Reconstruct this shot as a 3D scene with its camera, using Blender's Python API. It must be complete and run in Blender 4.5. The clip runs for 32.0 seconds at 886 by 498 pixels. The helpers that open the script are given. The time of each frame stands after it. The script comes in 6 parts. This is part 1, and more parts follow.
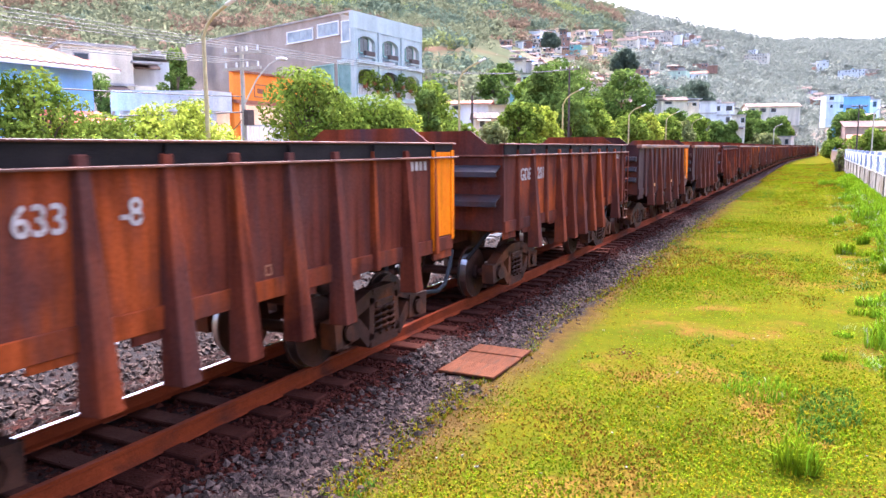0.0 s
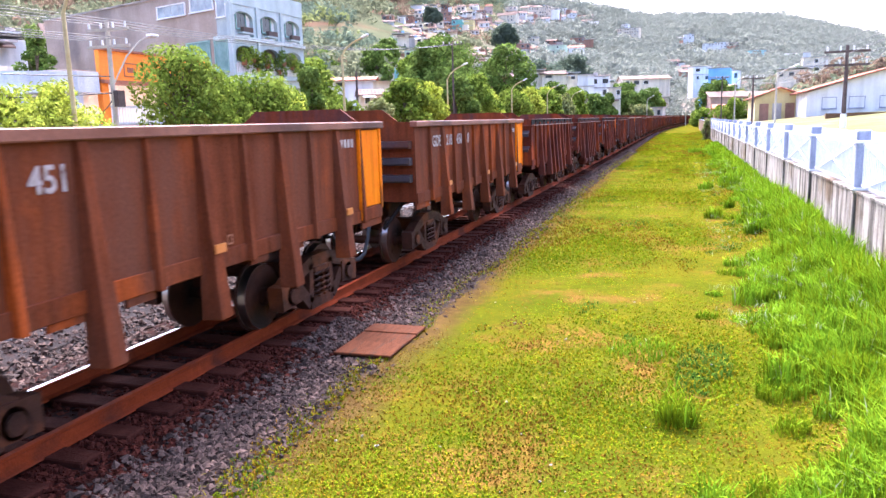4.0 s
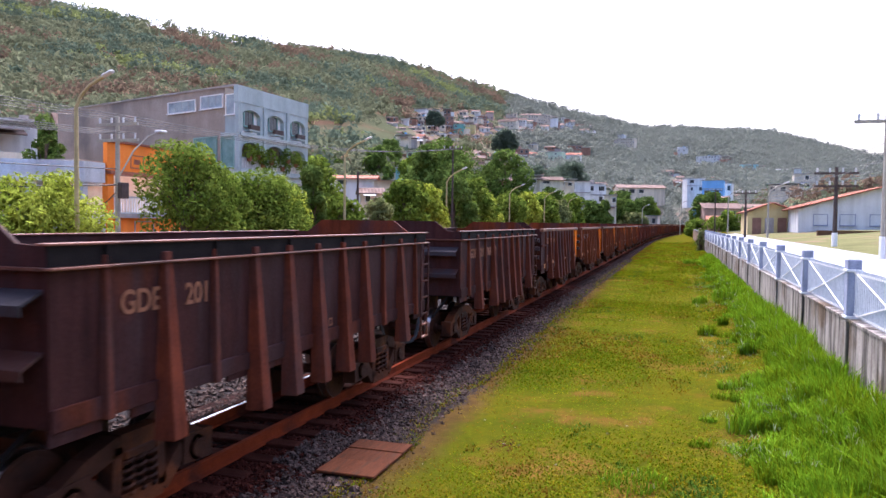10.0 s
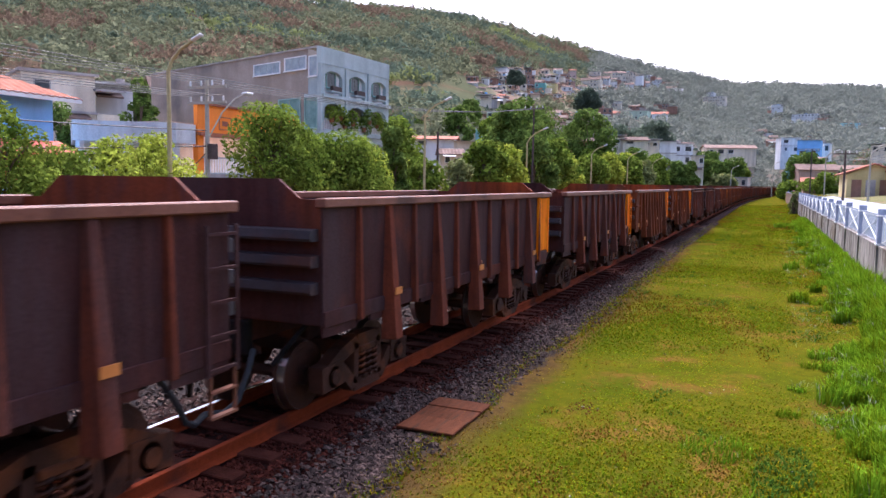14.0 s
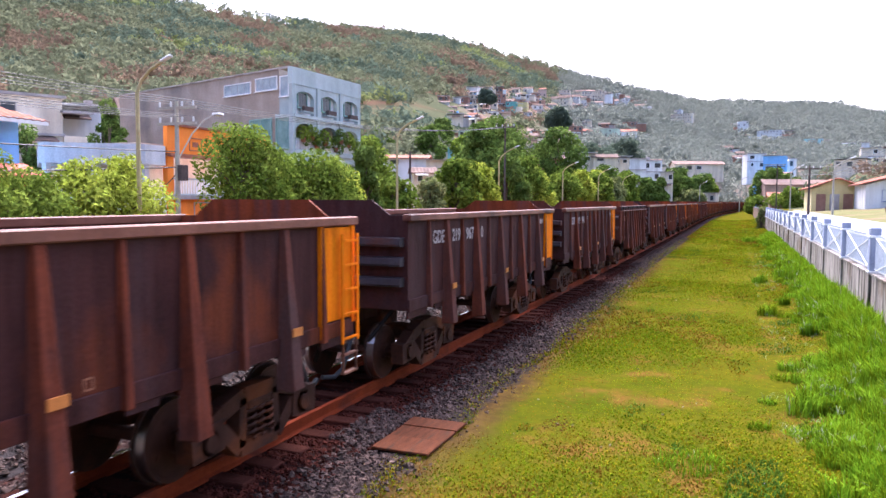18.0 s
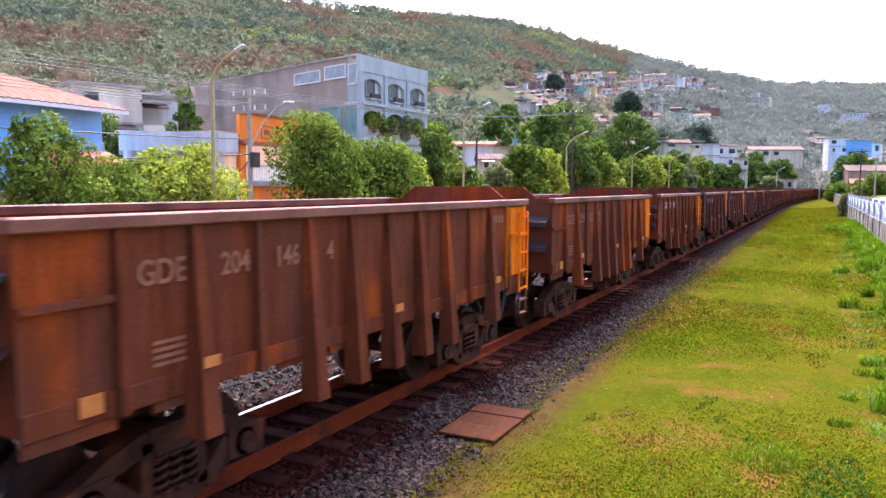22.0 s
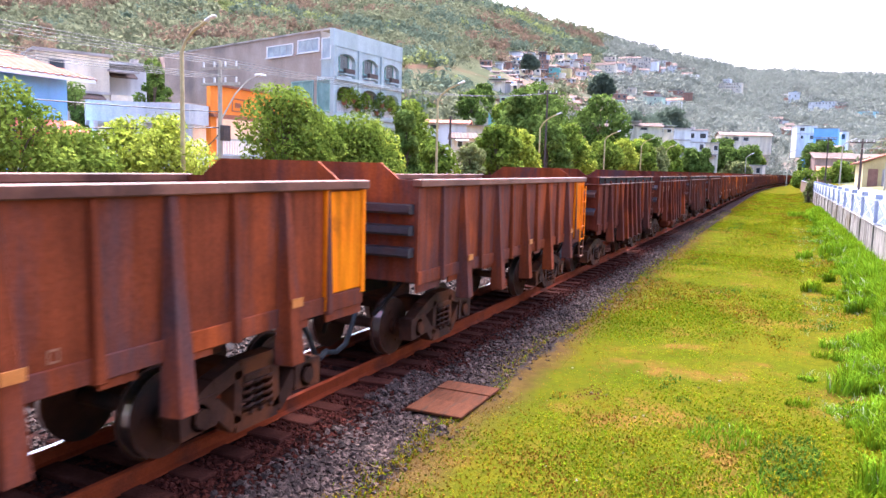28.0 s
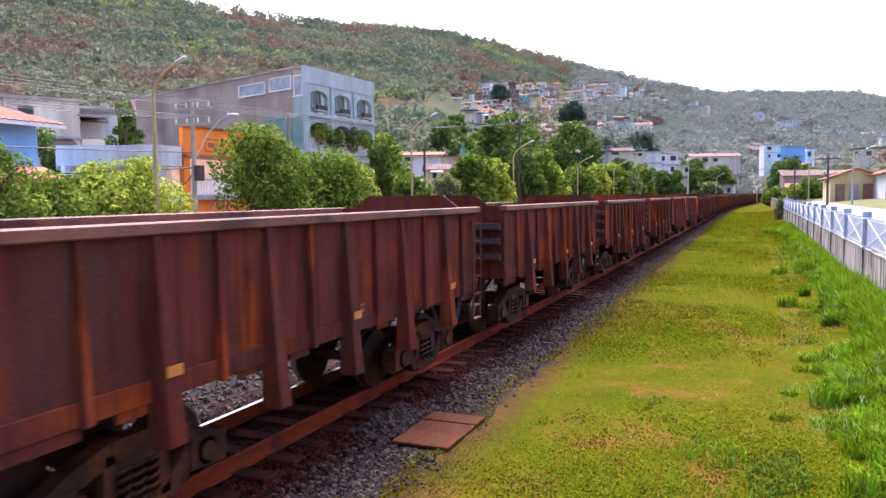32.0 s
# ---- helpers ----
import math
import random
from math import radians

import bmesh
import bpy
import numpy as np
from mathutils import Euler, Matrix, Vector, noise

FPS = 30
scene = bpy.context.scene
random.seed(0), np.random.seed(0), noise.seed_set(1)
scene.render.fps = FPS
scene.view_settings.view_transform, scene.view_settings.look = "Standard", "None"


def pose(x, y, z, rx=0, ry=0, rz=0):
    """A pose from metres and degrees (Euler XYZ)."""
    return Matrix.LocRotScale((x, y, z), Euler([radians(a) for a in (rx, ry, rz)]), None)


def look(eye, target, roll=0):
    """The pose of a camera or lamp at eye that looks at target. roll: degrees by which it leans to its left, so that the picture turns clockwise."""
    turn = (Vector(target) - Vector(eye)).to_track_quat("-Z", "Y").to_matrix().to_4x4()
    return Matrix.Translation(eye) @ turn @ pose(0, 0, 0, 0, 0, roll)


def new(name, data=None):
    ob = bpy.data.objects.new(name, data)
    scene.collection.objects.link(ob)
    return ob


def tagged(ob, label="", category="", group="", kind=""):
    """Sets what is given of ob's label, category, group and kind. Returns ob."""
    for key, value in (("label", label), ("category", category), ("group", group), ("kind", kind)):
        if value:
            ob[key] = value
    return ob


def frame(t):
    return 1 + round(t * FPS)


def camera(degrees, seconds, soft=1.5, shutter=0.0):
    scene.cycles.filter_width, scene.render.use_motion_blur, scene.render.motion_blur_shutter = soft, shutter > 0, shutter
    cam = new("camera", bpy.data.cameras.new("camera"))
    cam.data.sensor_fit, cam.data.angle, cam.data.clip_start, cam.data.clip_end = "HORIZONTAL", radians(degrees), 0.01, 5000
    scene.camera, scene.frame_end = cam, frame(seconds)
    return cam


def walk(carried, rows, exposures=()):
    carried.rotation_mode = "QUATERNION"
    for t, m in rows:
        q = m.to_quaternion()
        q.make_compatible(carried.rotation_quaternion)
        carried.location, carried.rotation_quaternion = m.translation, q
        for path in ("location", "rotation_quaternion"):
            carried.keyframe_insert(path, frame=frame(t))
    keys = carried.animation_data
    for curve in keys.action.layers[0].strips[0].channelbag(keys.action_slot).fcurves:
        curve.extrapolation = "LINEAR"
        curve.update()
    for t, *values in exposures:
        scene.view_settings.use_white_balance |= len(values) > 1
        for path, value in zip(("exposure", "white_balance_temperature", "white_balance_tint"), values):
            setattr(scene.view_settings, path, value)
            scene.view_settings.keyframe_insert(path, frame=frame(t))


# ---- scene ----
cam = camera(62.03, 32.0, 1.5, 0.14)
PATH = [
    (0, 5.595, -0.057, 2.484, 26.57, -7.76, -0.34), (0.5, 5.588, -0.038, 2.485, 24.94, -7.61, -0.33), (1, 5.608, -0.056, 2.488, 24.33, -7.14, 0.08),
    (1.5, 5.625, -0.057, 2.476, 23.93, -7.15, -0.05), (2, 5.623, -0.059, 2.476, 23.29, -7.92, 0.40), (2.5, 5.639, -0.084, 2.499, 22.08, -9.12, 0.58),
    (3, 5.636, -0.076, 2.504, 20.77, -10.17, 0.08), (3.5, 5.628, -0.057, 2.508, 19.29, -10.32, -0.91), (5.5, 5.545, -0.078, 2.579, 16.62, -6.87, -2.08),
    (6, 5.591, 0.025, 2.748, 18.14, -8.06, -0.75), (6.5, 5.589, 0.049, 2.754, 17.37, -5.66, -0.19), (7, 5.579, 0.047, 2.754, 16.92, -2.91, 0.43),
    (7.5, 5.604, 0.030, 2.739, 20.18, -4.37, 0.18), (8, 5.606, 0.037, 2.748, 20.62, -4.57, -0.08), (8.5, 5.598, 0.029, 2.754, 20.71, -4.04, 0.24),
    (9, 5.633, -0.005, 2.740, 20.11, -2.90, 1.08), (9.5, 5.646, -0.006, 2.748, 17.41, -2.55, 1.62), (10, 5.628, -0.010, 2.750, 17.68, -2.12, 0.70),
    (10.5, 5.638, -0.002, 2.744, 19.62, -2.41, 1.21), (11, 5.630, -0.008, 2.749, 19.55, -2.85, 2.34), (11.5, 5.613, -0.005, 2.754, 20.02, -2.54, 1.50),
    (12, 5.622, -0.018, 2.756, 19.98, -2.62, 1.54), (12.5, 5.604, -0.018, 2.753, 21.09, -3.63, 1.65), (13, 5.607, -0.002, 2.740, 22.61, -4.31, 1.17),
    (13.5, 5.606, -0.006, 2.750, 23.65, -5.31, 1.15), (15.5, 5.623, -0.021, 2.761, 23.70, -4.61, 0.36), (16, 5.625, -0.022, 2.765, 23.91, -4.38, 0.51),
    (16.5, 5.624, -0.027, 2.763, 23.07, -4.29, 0.89), (17, 5.623, -0.018, 2.758, 23.04, -3.75, 0.70), (17.5, 5.629, -0.020, 2.758, 22.80, -3.91, 0.15),
    (18, 5.627, -0.018, 2.760, 21.74, -3.78, 0.27), (18.5, 5.624, -0.009, 2.764, 21.68, -3.43, 0.30), (19, 5.628, 0.000, 2.752, 21.91, -3.70, 0.25),
    (19.5, 5.618, 0.011, 2.749, 22.16, -3.89, 0.27), (20, 5.634, 0.024, 2.736, 22.51, -4.23, -0.21), (20.5, 5.631, 0.007, 2.752, 22.22, -4.22, -0.33),
    (21, 5.604, 0.007, 2.743, 23.66, -4.18, -0.19), (21.5, 5.606, -0.008, 2.743, 24.79, -4.84, 0.25), (22, 5.594, -0.019, 2.759, 26.83, -4.84, 0.30),
    (22.5, 5.563, -0.007, 2.740, 28.53, -5.85, -0.39), (23, 5.603, -0.034, 2.739, 26.83, -6.37, -0.06), (23.5, 5.570, -0.022, 2.759, 24.21, -5.60, 0.02),
    (24, 5.580, -0.026, 2.738, 24.47, -6.28, 1.05), (24.5, 5.596, 0.004, 2.737, 22.89, -7.91, 0.59), (25, 5.585, 0.008, 2.738, 23.11, -7.69, 0.86),
    (25.5, 5.598, -0.010, 2.736, 23.85, -7.35, 1.21), (27.5, 5.614, -0.024, 2.757, 24.54, -6.68, 0.97), (28, 5.612, -0.007, 2.744, 24.61, -6.45, 1.57),
    (28.5, 5.618, 0.010, 2.736, 25.19, -7.29, 1.17), (29, 5.624, -0.000, 2.751, 24.57, -6.62, 0.37), (29.5, 5.659, -0.039, 2.752, 23.94, -4.25, 0.01),
    (30, 5.622, -0.007, 2.756, 22.25, -2.57, -0.15), (30.5, 5.637, -0.040, 2.735, 24.05, -2.13, 0.12), (31, 5.629, -0.040, 2.740, 23.11, -2.56, 0.15),
    (31.5, 5.611, -0.044, 2.731, 23.21, -2.77, -0.07), (32, 5.607, -0.029, 2.726, 22.94, -4.02, -0.67),
]
walk(cam, [(t, pose(x, y, z, 90 + p, 0, w) @ pose(0, 0, 0, 0, 0, r)) for t, x, y, z, w, p, r in PATH],
     [(t, e + 0.14, 5600, 24) for t, e in ((0, 2.72), (3, 2.7), (6.5, 2.45), (8, 1.95), (10, 1.55), (12, 1.25), (13.5, 1.35), (16, 1.8), (18, 1.95), (20, 1.95), (23, 2.0), (25, 2.4), (28, 2.5), (30, 2.25), (32, 1.8))])

# ---- world and sun ----
world = bpy.data.worlds.new("overcast_sky")
scene.world = world
world.use_nodes = True
wn = world.node_tree
sky = wn.nodes.new("ShaderNodeTexSky")
sky.sky_type = "NISHITA"
sky.sun_disc = False
SUN_EL, SUN_AZ = radians(55), radians(-20)
sky.sun_elevation, sky.sun_rotation = SUN_EL, SUN_AZ
sky.air_density, sky.dust_density, sky.ozone_density = 1.0, 7.0, 1.0
wn.nodes["Background"].inputs[1].default_value = 0.15
wn.links.new(sky.outputs[0], wn.nodes["Background"].inputs[0])
sun = new("sun", bpy.data.lights.new("sun", "SUN"))
sun.data.energy, sun.data.angle, sun.data.color = 1.6, radians(28), (1.0, 0.95, 0.88)
sun.matrix_basis = look((0, 0, 100), (-100 * math.sin(SUN_AZ) * math.cos(SUN_EL), -100 * math.cos(SUN_AZ) * math.cos(SUN_EL), 100 - 100 * math.sin(SUN_EL)))

# ---- materials ----
MATS = {}


def material(name, dark, light, rough=0.8, scale=3.0, fine=40.0, bump=0.3, metal=0.0, third=None, third_at=0.62, stretch=(1, 1, 1), spread=0.0, streak=0.0, spec=0.3, sfreq=5.0, wash=None):
    """A surface with two scales of variation: base colours dark..light, patches of a third colour, fine relief."""
    if name in MATS:
        return MATS[name]
    m = bpy.data.materials.new(name)
    MATS[name] = m
    m.use_nodes = True
    t = m.node_tree
    n, l = t.nodes, t.links
    b = n["Principled BSDF"]
    b.inputs["Roughness"].default_value, b.inputs["Metallic"].default_value = rough, metal
    b.inputs["Specular IOR Level"].default_value = spec
    co = n.new("ShaderNodeTexCoord")
    info = n.new("ShaderNodeObjectInfo")
    add = n.new("ShaderNodeVectorMath")
    add.operation = "MULTIPLY_ADD"
    add.inputs[1].default_value = stretch
    l.new(co.outputs["Object"], add.inputs[0])
    off = n.new("ShaderNodeMath")
    off.operation = "MULTIPLY"
    off.inputs[1].default_value = 37.0
    l.new(info.outputs["Random"], off.inputs[0])
    l.new(off.outputs[0], add.inputs[2])
    big, small = n.new("ShaderNodeTexNoise"), n.new("ShaderNodeTexNoise")
    big.inputs["Scale"].default_value, big.inputs["Detail"].default_value, big.inputs["Roughness"].default_value = scale, 6, 0.65
    small.inputs["Scale"].default_value, small.inputs["Detail"].default_value = fine, 4
    l.new(add.outputs[0], big.inputs["Vector"])
    l.new(add.outputs[0], small.inputs["Vector"])
    ramp = n.new("ShaderNodeValToRGB")
    ramp.color_ramp.elements[0].position, ramp.color_ramp.elements[1].position = 0.3, 0.7
    ramp.color_ramp.elements[0].color, ramp.color_ramp.elements[1].color = (*dark, 1), (*light, 1)
    l.new(big.outputs["Fac"], ramp.inputs[0])
    out = ramp.outputs[0]
    if third:
        patch = n.new("ShaderNodeTexNoise")
        patch.inputs["Scale"].default_value, patch.inputs["Detail"].default_value = scale * 0.6, 8
        off2 = n.new("ShaderNodeVectorMath")
        off2.inputs[1].default_value = (11.3, 4.1, 7.7)
        l.new(add.outputs[0], off2.inputs[0])
        l.new(off2.outputs[0], patch.inputs["Vector"])
        pr = n.new("ShaderNodeValToRGB")
        pr.color_ramp.elements[0].position, pr.color_ramp.elements[1].position = third_at - 0.05, third_at + 0.08
        l.new(patch.outputs["Fac"], pr.inputs[0])
        mx = n.new("ShaderNodeMix")
        mx.data_type = "RGBA"
        l.new(pr.outputs[0], mx.inputs["Factor"])
        l.new(out, mx.inputs["A"])
        mx.inputs["B"].default_value = (*third, 1)
        out = mx.outputs["Result"]
    if streak:
        st = n.new("ShaderNodeTexNoise")
        st.inputs["Scale"].default_value, st.inputs["Detail"].default_value = sfreq, 6
        vs = n.new("ShaderNodeVectorMath")
        vs.operation = "MULTIPLY"
        vs.inputs[1].default_value = (1.6, 1.6, 0.12)
        l.new(add.outputs[0], vs.inputs[0])
        l.new(vs.outputs[0], st.inputs["Vector"])
        sr = n.new("ShaderNodeValToRGB")
        sr.color_ramp.elements[0].position, sr.color_ramp.elements[1].position = 0.42, 0.68
        v = 1 - streak
        sr.color_ramp.elements[0].color, sr.color_ramp.elements[1].color = (1, 1, 1, 1), (v, v, v, 1)
        l.new(st.outputs["Fac"], sr.inputs[0])
        mm = n.new("ShaderNodeMix")
        mm.data_type, mm.blend_type = "RGBA", "MULTIPLY"
        mm.inputs["Factor"].default_value = 1
        l.new(out, mm.inputs["A"])
        l.new(sr.outputs[0], mm.inputs["B"])
        out = mm.outputs["Result"]
    if wash:
        ws = n.new("ShaderNodeTexNoise")
        ws.inputs["Scale"].default_value, ws.inputs["Detail"].default_value, ws.inputs["Roughness"].default_value = 1.3, 8, 0.7
        vw = n.new("ShaderNodeVectorMath")
        vw.operation = "MULTIPLY_ADD"
        vw.inputs[1].default_value, vw.inputs[2].default_value = (1.0, 1.0, 0.22), (3.1, 8.7, 1.9)
        l.new(add.outputs[0], vw.inputs[0])
        l.new(vw.outputs[0], ws.inputs["Vector"])
        wr = n.new("ShaderNodeValToRGB")
        wr.color_ramp.elements[0].position, wr.color_ramp.elements[1].position = 0.46, 0.66
        l.new(ws.outputs["Fac"], wr.inputs[0])
        wm = n.new("ShaderNodeMix")
        wm.data_type = "RGBA"
        l.new(wr.outputs[0], wm.inputs["Factor"])
        l.new(out, wm.inputs["A"])
        wm.inputs["B"].default_value = (*wash, 1)
        out = wm.outputs["Result"]
    grain = n.new("ShaderNodeMix")
    grain.data_type, grain.blend_type = "RGBA", "OVERLAY"
    grain.inputs["Factor"].default_value = 0.35
    l.new(out, grain.inputs["A"])
    l.new(small.outputs["Fac"], grain.inputs["B"])
    out = grain.outputs["Result"]
    if spread:
        geo = n.new("ShaderNodeNewGeometry")
        hs = n.new("ShaderNodeHueSaturation")
        mr = n.new("ShaderNodeMapRange")
        mr.inputs["To Min"].default_value, mr.inputs["To Max"].default_value = 1 - spread, 1 + spread
        sm = n.new("ShaderNodeMath")
        sm.operation = "ADD"
        l.new(geo.outputs["Random Per Island"], sm.inputs[0])
        l.new(info.outputs["Random"], sm.inputs[1])
        fr = n.new("ShaderNodeMath")
        fr.operation = "FRACT"
        l.new(sm.outputs[0], fr.inputs[0])
        l.new(fr.outputs[0], mr.inputs["Value"])
        l.new(mr.outputs[0], hs.inputs["Value"])
        l.new(out, hs.inputs["Color"])
        out = hs.outputs[0]
    l.new(out, b.inputs["Base Color"])
    if bump:
        bp = n.new("ShaderNodeBump")
        bp.inputs["Strength"].default_value, bp.inputs["Distance"].default_value = bump, 0.02
        l.new(small.outputs["Fac"], bp.inputs["Height"])
        l.new(bp.outputs[0], b.inputs["Normal"])
    return m


def foliage(name, dark, light, spread=0.35, trans=0.22):
    m = material(name, dark, light, 0.9, 0.7, 6.0, 0.0, spread=spread, spec=0.0)
    n, l = m.node_tree.nodes, m.node_tree.links
    b = n["Principled BSDF"]
    thin, mix = n.new("ShaderNodeBsdfTranslucent"), n.new("ShaderNodeMixShader")
    l.new(b.inputs["Base Color"].links[0].from_socket, thin.inputs["Color"])
    mix.inputs[0].default_value = trans
    l.new(b.outputs[0], mix.inputs[1])
    l.new(thin.outputs[0], mix.inputs[2])
    l.new(mix.outputs[0], n["Material Output"].inputs["Surface"])
    return m


RUST = material("rusty_red_steel", (0.08299, 0.01774, 0.01112), (0.163, 0.03483, 0.01669), 0.75, 1.1, 30, 0.3, third=(0.2964, 0.05389, 0.01236), third_at=0.57, streak=0.5, spec=0.04, wash=(0.0741, 0.02892, 0.0241))
MAROON = material("dark_maroon_steel", (0.03557, 0.01249, 0.01112), (0.06817, 0.02169, 0.01792), 0.7, 1.2, 30, 0.3, third=(0.126, 0.02892, 0.01174), third_at=0.6, streak=0.4, spec=0.08, wash=(0.05335, 0.0276, 0.02719))
BROWN = material("brown_ore_stained_steel", (0.1008, 0.02497, 0.01051), (0.1927, 0.04863, 0.01792), 0.75, 0.9, 30, 0.3, third=(0.3409, 0.06572, 0.01112), third_at=0.57, streak=0.4, spec=0.04, wash=(0.1215, 0.04206, 0.02348))
UMBER = material("umber_rusted_steel", (0.0741, 0.02234, 0.01421), (0.1393, 0.04075, 0.02348), 0.72, 1.0, 30, 0.3, third=(0.2371, 0.04732, 0.01298), third_at=0.57, streak=0.45, spec=0.04, wash=(0.0741, 0.03286, 0.02781))
# bluish grey base imitates sky reflected on the stiffeners' tops; patches are rust
END_STEEL = material("grey_weathered_stiffener_steel", (0.026, 0.02015, 0.0221), (0.0559, 0.0442, 0.0481), 0.55, 2.0, 30, 0.2, third=(0.065, 0.0234, 0.0156), third_at=0.58, spec=0.2)
BRIGHT = material("bright_rust_steel", (0.1186, 0.02497, 0.009888), (0.2519, 0.04995, 0.01545), 0.75, 0.8, 30, 0.3, third=(0.3557, 0.06572, 0.01483), third_at=0.58, streak=0.4, spec=0.08, wash=(0.0741, 0.03943, 0.03955))
YELLOW = material("worn_yellow_paint", (0.792, 0.1688, 0), (0.85, 0.225, 0), 0.6, 2.0, 30, 0.1, third=(0.22, 0.0625, 0.01), third_at=0.68, streak=0.35, spec=0.03)
BOGIE = material("greasy_rusted_cast_steel", (0.022, 0.0095, 0.0068), (0.07, 0.0265, 0.0155), 0.65, 3.0, 60, 0.4, third=(0.13, 0.038, 0.014), third_at=0.55, spec=0.1)
WHEEL = material("rust_brown_wheel_steel", (0.03, 0.0125, 0.0085), (0.085, 0.03, 0.017), 0.6, 3.0, 60, 0.2, third=(0.02, 0.012, 0.01), third_at=0.58, spec=0.15)
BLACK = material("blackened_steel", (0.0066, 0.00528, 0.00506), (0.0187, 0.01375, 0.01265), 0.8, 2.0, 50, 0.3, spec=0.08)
TREAD = material("polished_wheel_steel", (0.35, 0.34, 0.33), (0.5, 0.49, 0.48), 0.3, 3.0, 60, 0.05, metal=1.0)
RUBBER = material("black_rubber", (0.012, 0.012, 0.013), (0.03, 0.03, 0.033), 0.6, 5, 60, 0.1)
WHITE_MARK = material("faded_white_lettering", (0.26, 0.2, 0.18), (0.46, 0.39, 0.37), 0.7, 6, 60, 0.0, third=(0.12, 0.06, 0.045), third_at=0.6)
RUST_MARK = material("rust_stained_lettering", (0.2, 0.072, 0.034), (0.31, 0.122, 0.06), 0.7, 6, 60, 0.0)
REFLECT = material("reflective_plate", (0.42, 0.13, 0.025), (0.58, 0.2, 0.05), 0.4, 6, 60, 0.0)
RAIL_SIDE = material("rusty_rail_side", (0.144, 0.02415, 0.00715), (0.252, 0.0437, 0.0121), 0.75, 2.0, 60, 0.2, spec=0.05, third=(0.084, 0.0207, 0.011), third_at=0.58)
RAIL_TOP = material("polished_rail_head", (0.55, 0.55, 0.56), (0.7, 0.7, 0.72), 0.22, 2.0, 60, 0.02, metal=1.0)
SLEEPER = material("rust_stained_sleeper", (0.027, 0.0085, 0.00576), (0.0621, 0.01937, 0.01224), 0.9, 3.0, 40, 0.5, spread=0.25, spec=0.03)
SLEEPER_GREY = material("grey_concrete_sleeper", (0.06, 0.058, 0.06), (0.12, 0.115, 0.115), 0.9, 3.0, 40, 0.4)
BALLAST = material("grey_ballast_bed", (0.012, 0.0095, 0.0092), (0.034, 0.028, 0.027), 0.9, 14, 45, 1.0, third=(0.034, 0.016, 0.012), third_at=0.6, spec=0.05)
# rust-stained bed, its colour darkened for the shade under the train
BED_RUST_SHADE = material("rust_stained_ballast_bed", (0.009, 0.0038, 0.0032), (0.024, 0.0095, 0.0072), 0.9, 14, 45, 1.0, third=(0.045, 0.0125, 0.007), third_at=0.58, spec=0.03)
STONE = material("crushed_ballast_stone", (0.02031, 0.01294, 0.01038), (0.09684, 0.06204, 0.04855), 0.8, 9, 60, 0.3, spread=0.65, spec=0.12)
# rust dust, taken darker to hold the train's contact shade
STONE_RUST_SHADE = material("rust_dusted_ballast_stone", (0.0252, 0.00702, 0.00475), (0.07728, 0.02093, 0.01306), 0.9, 9, 60, 0.3, spread=0.5, spec=0.03)


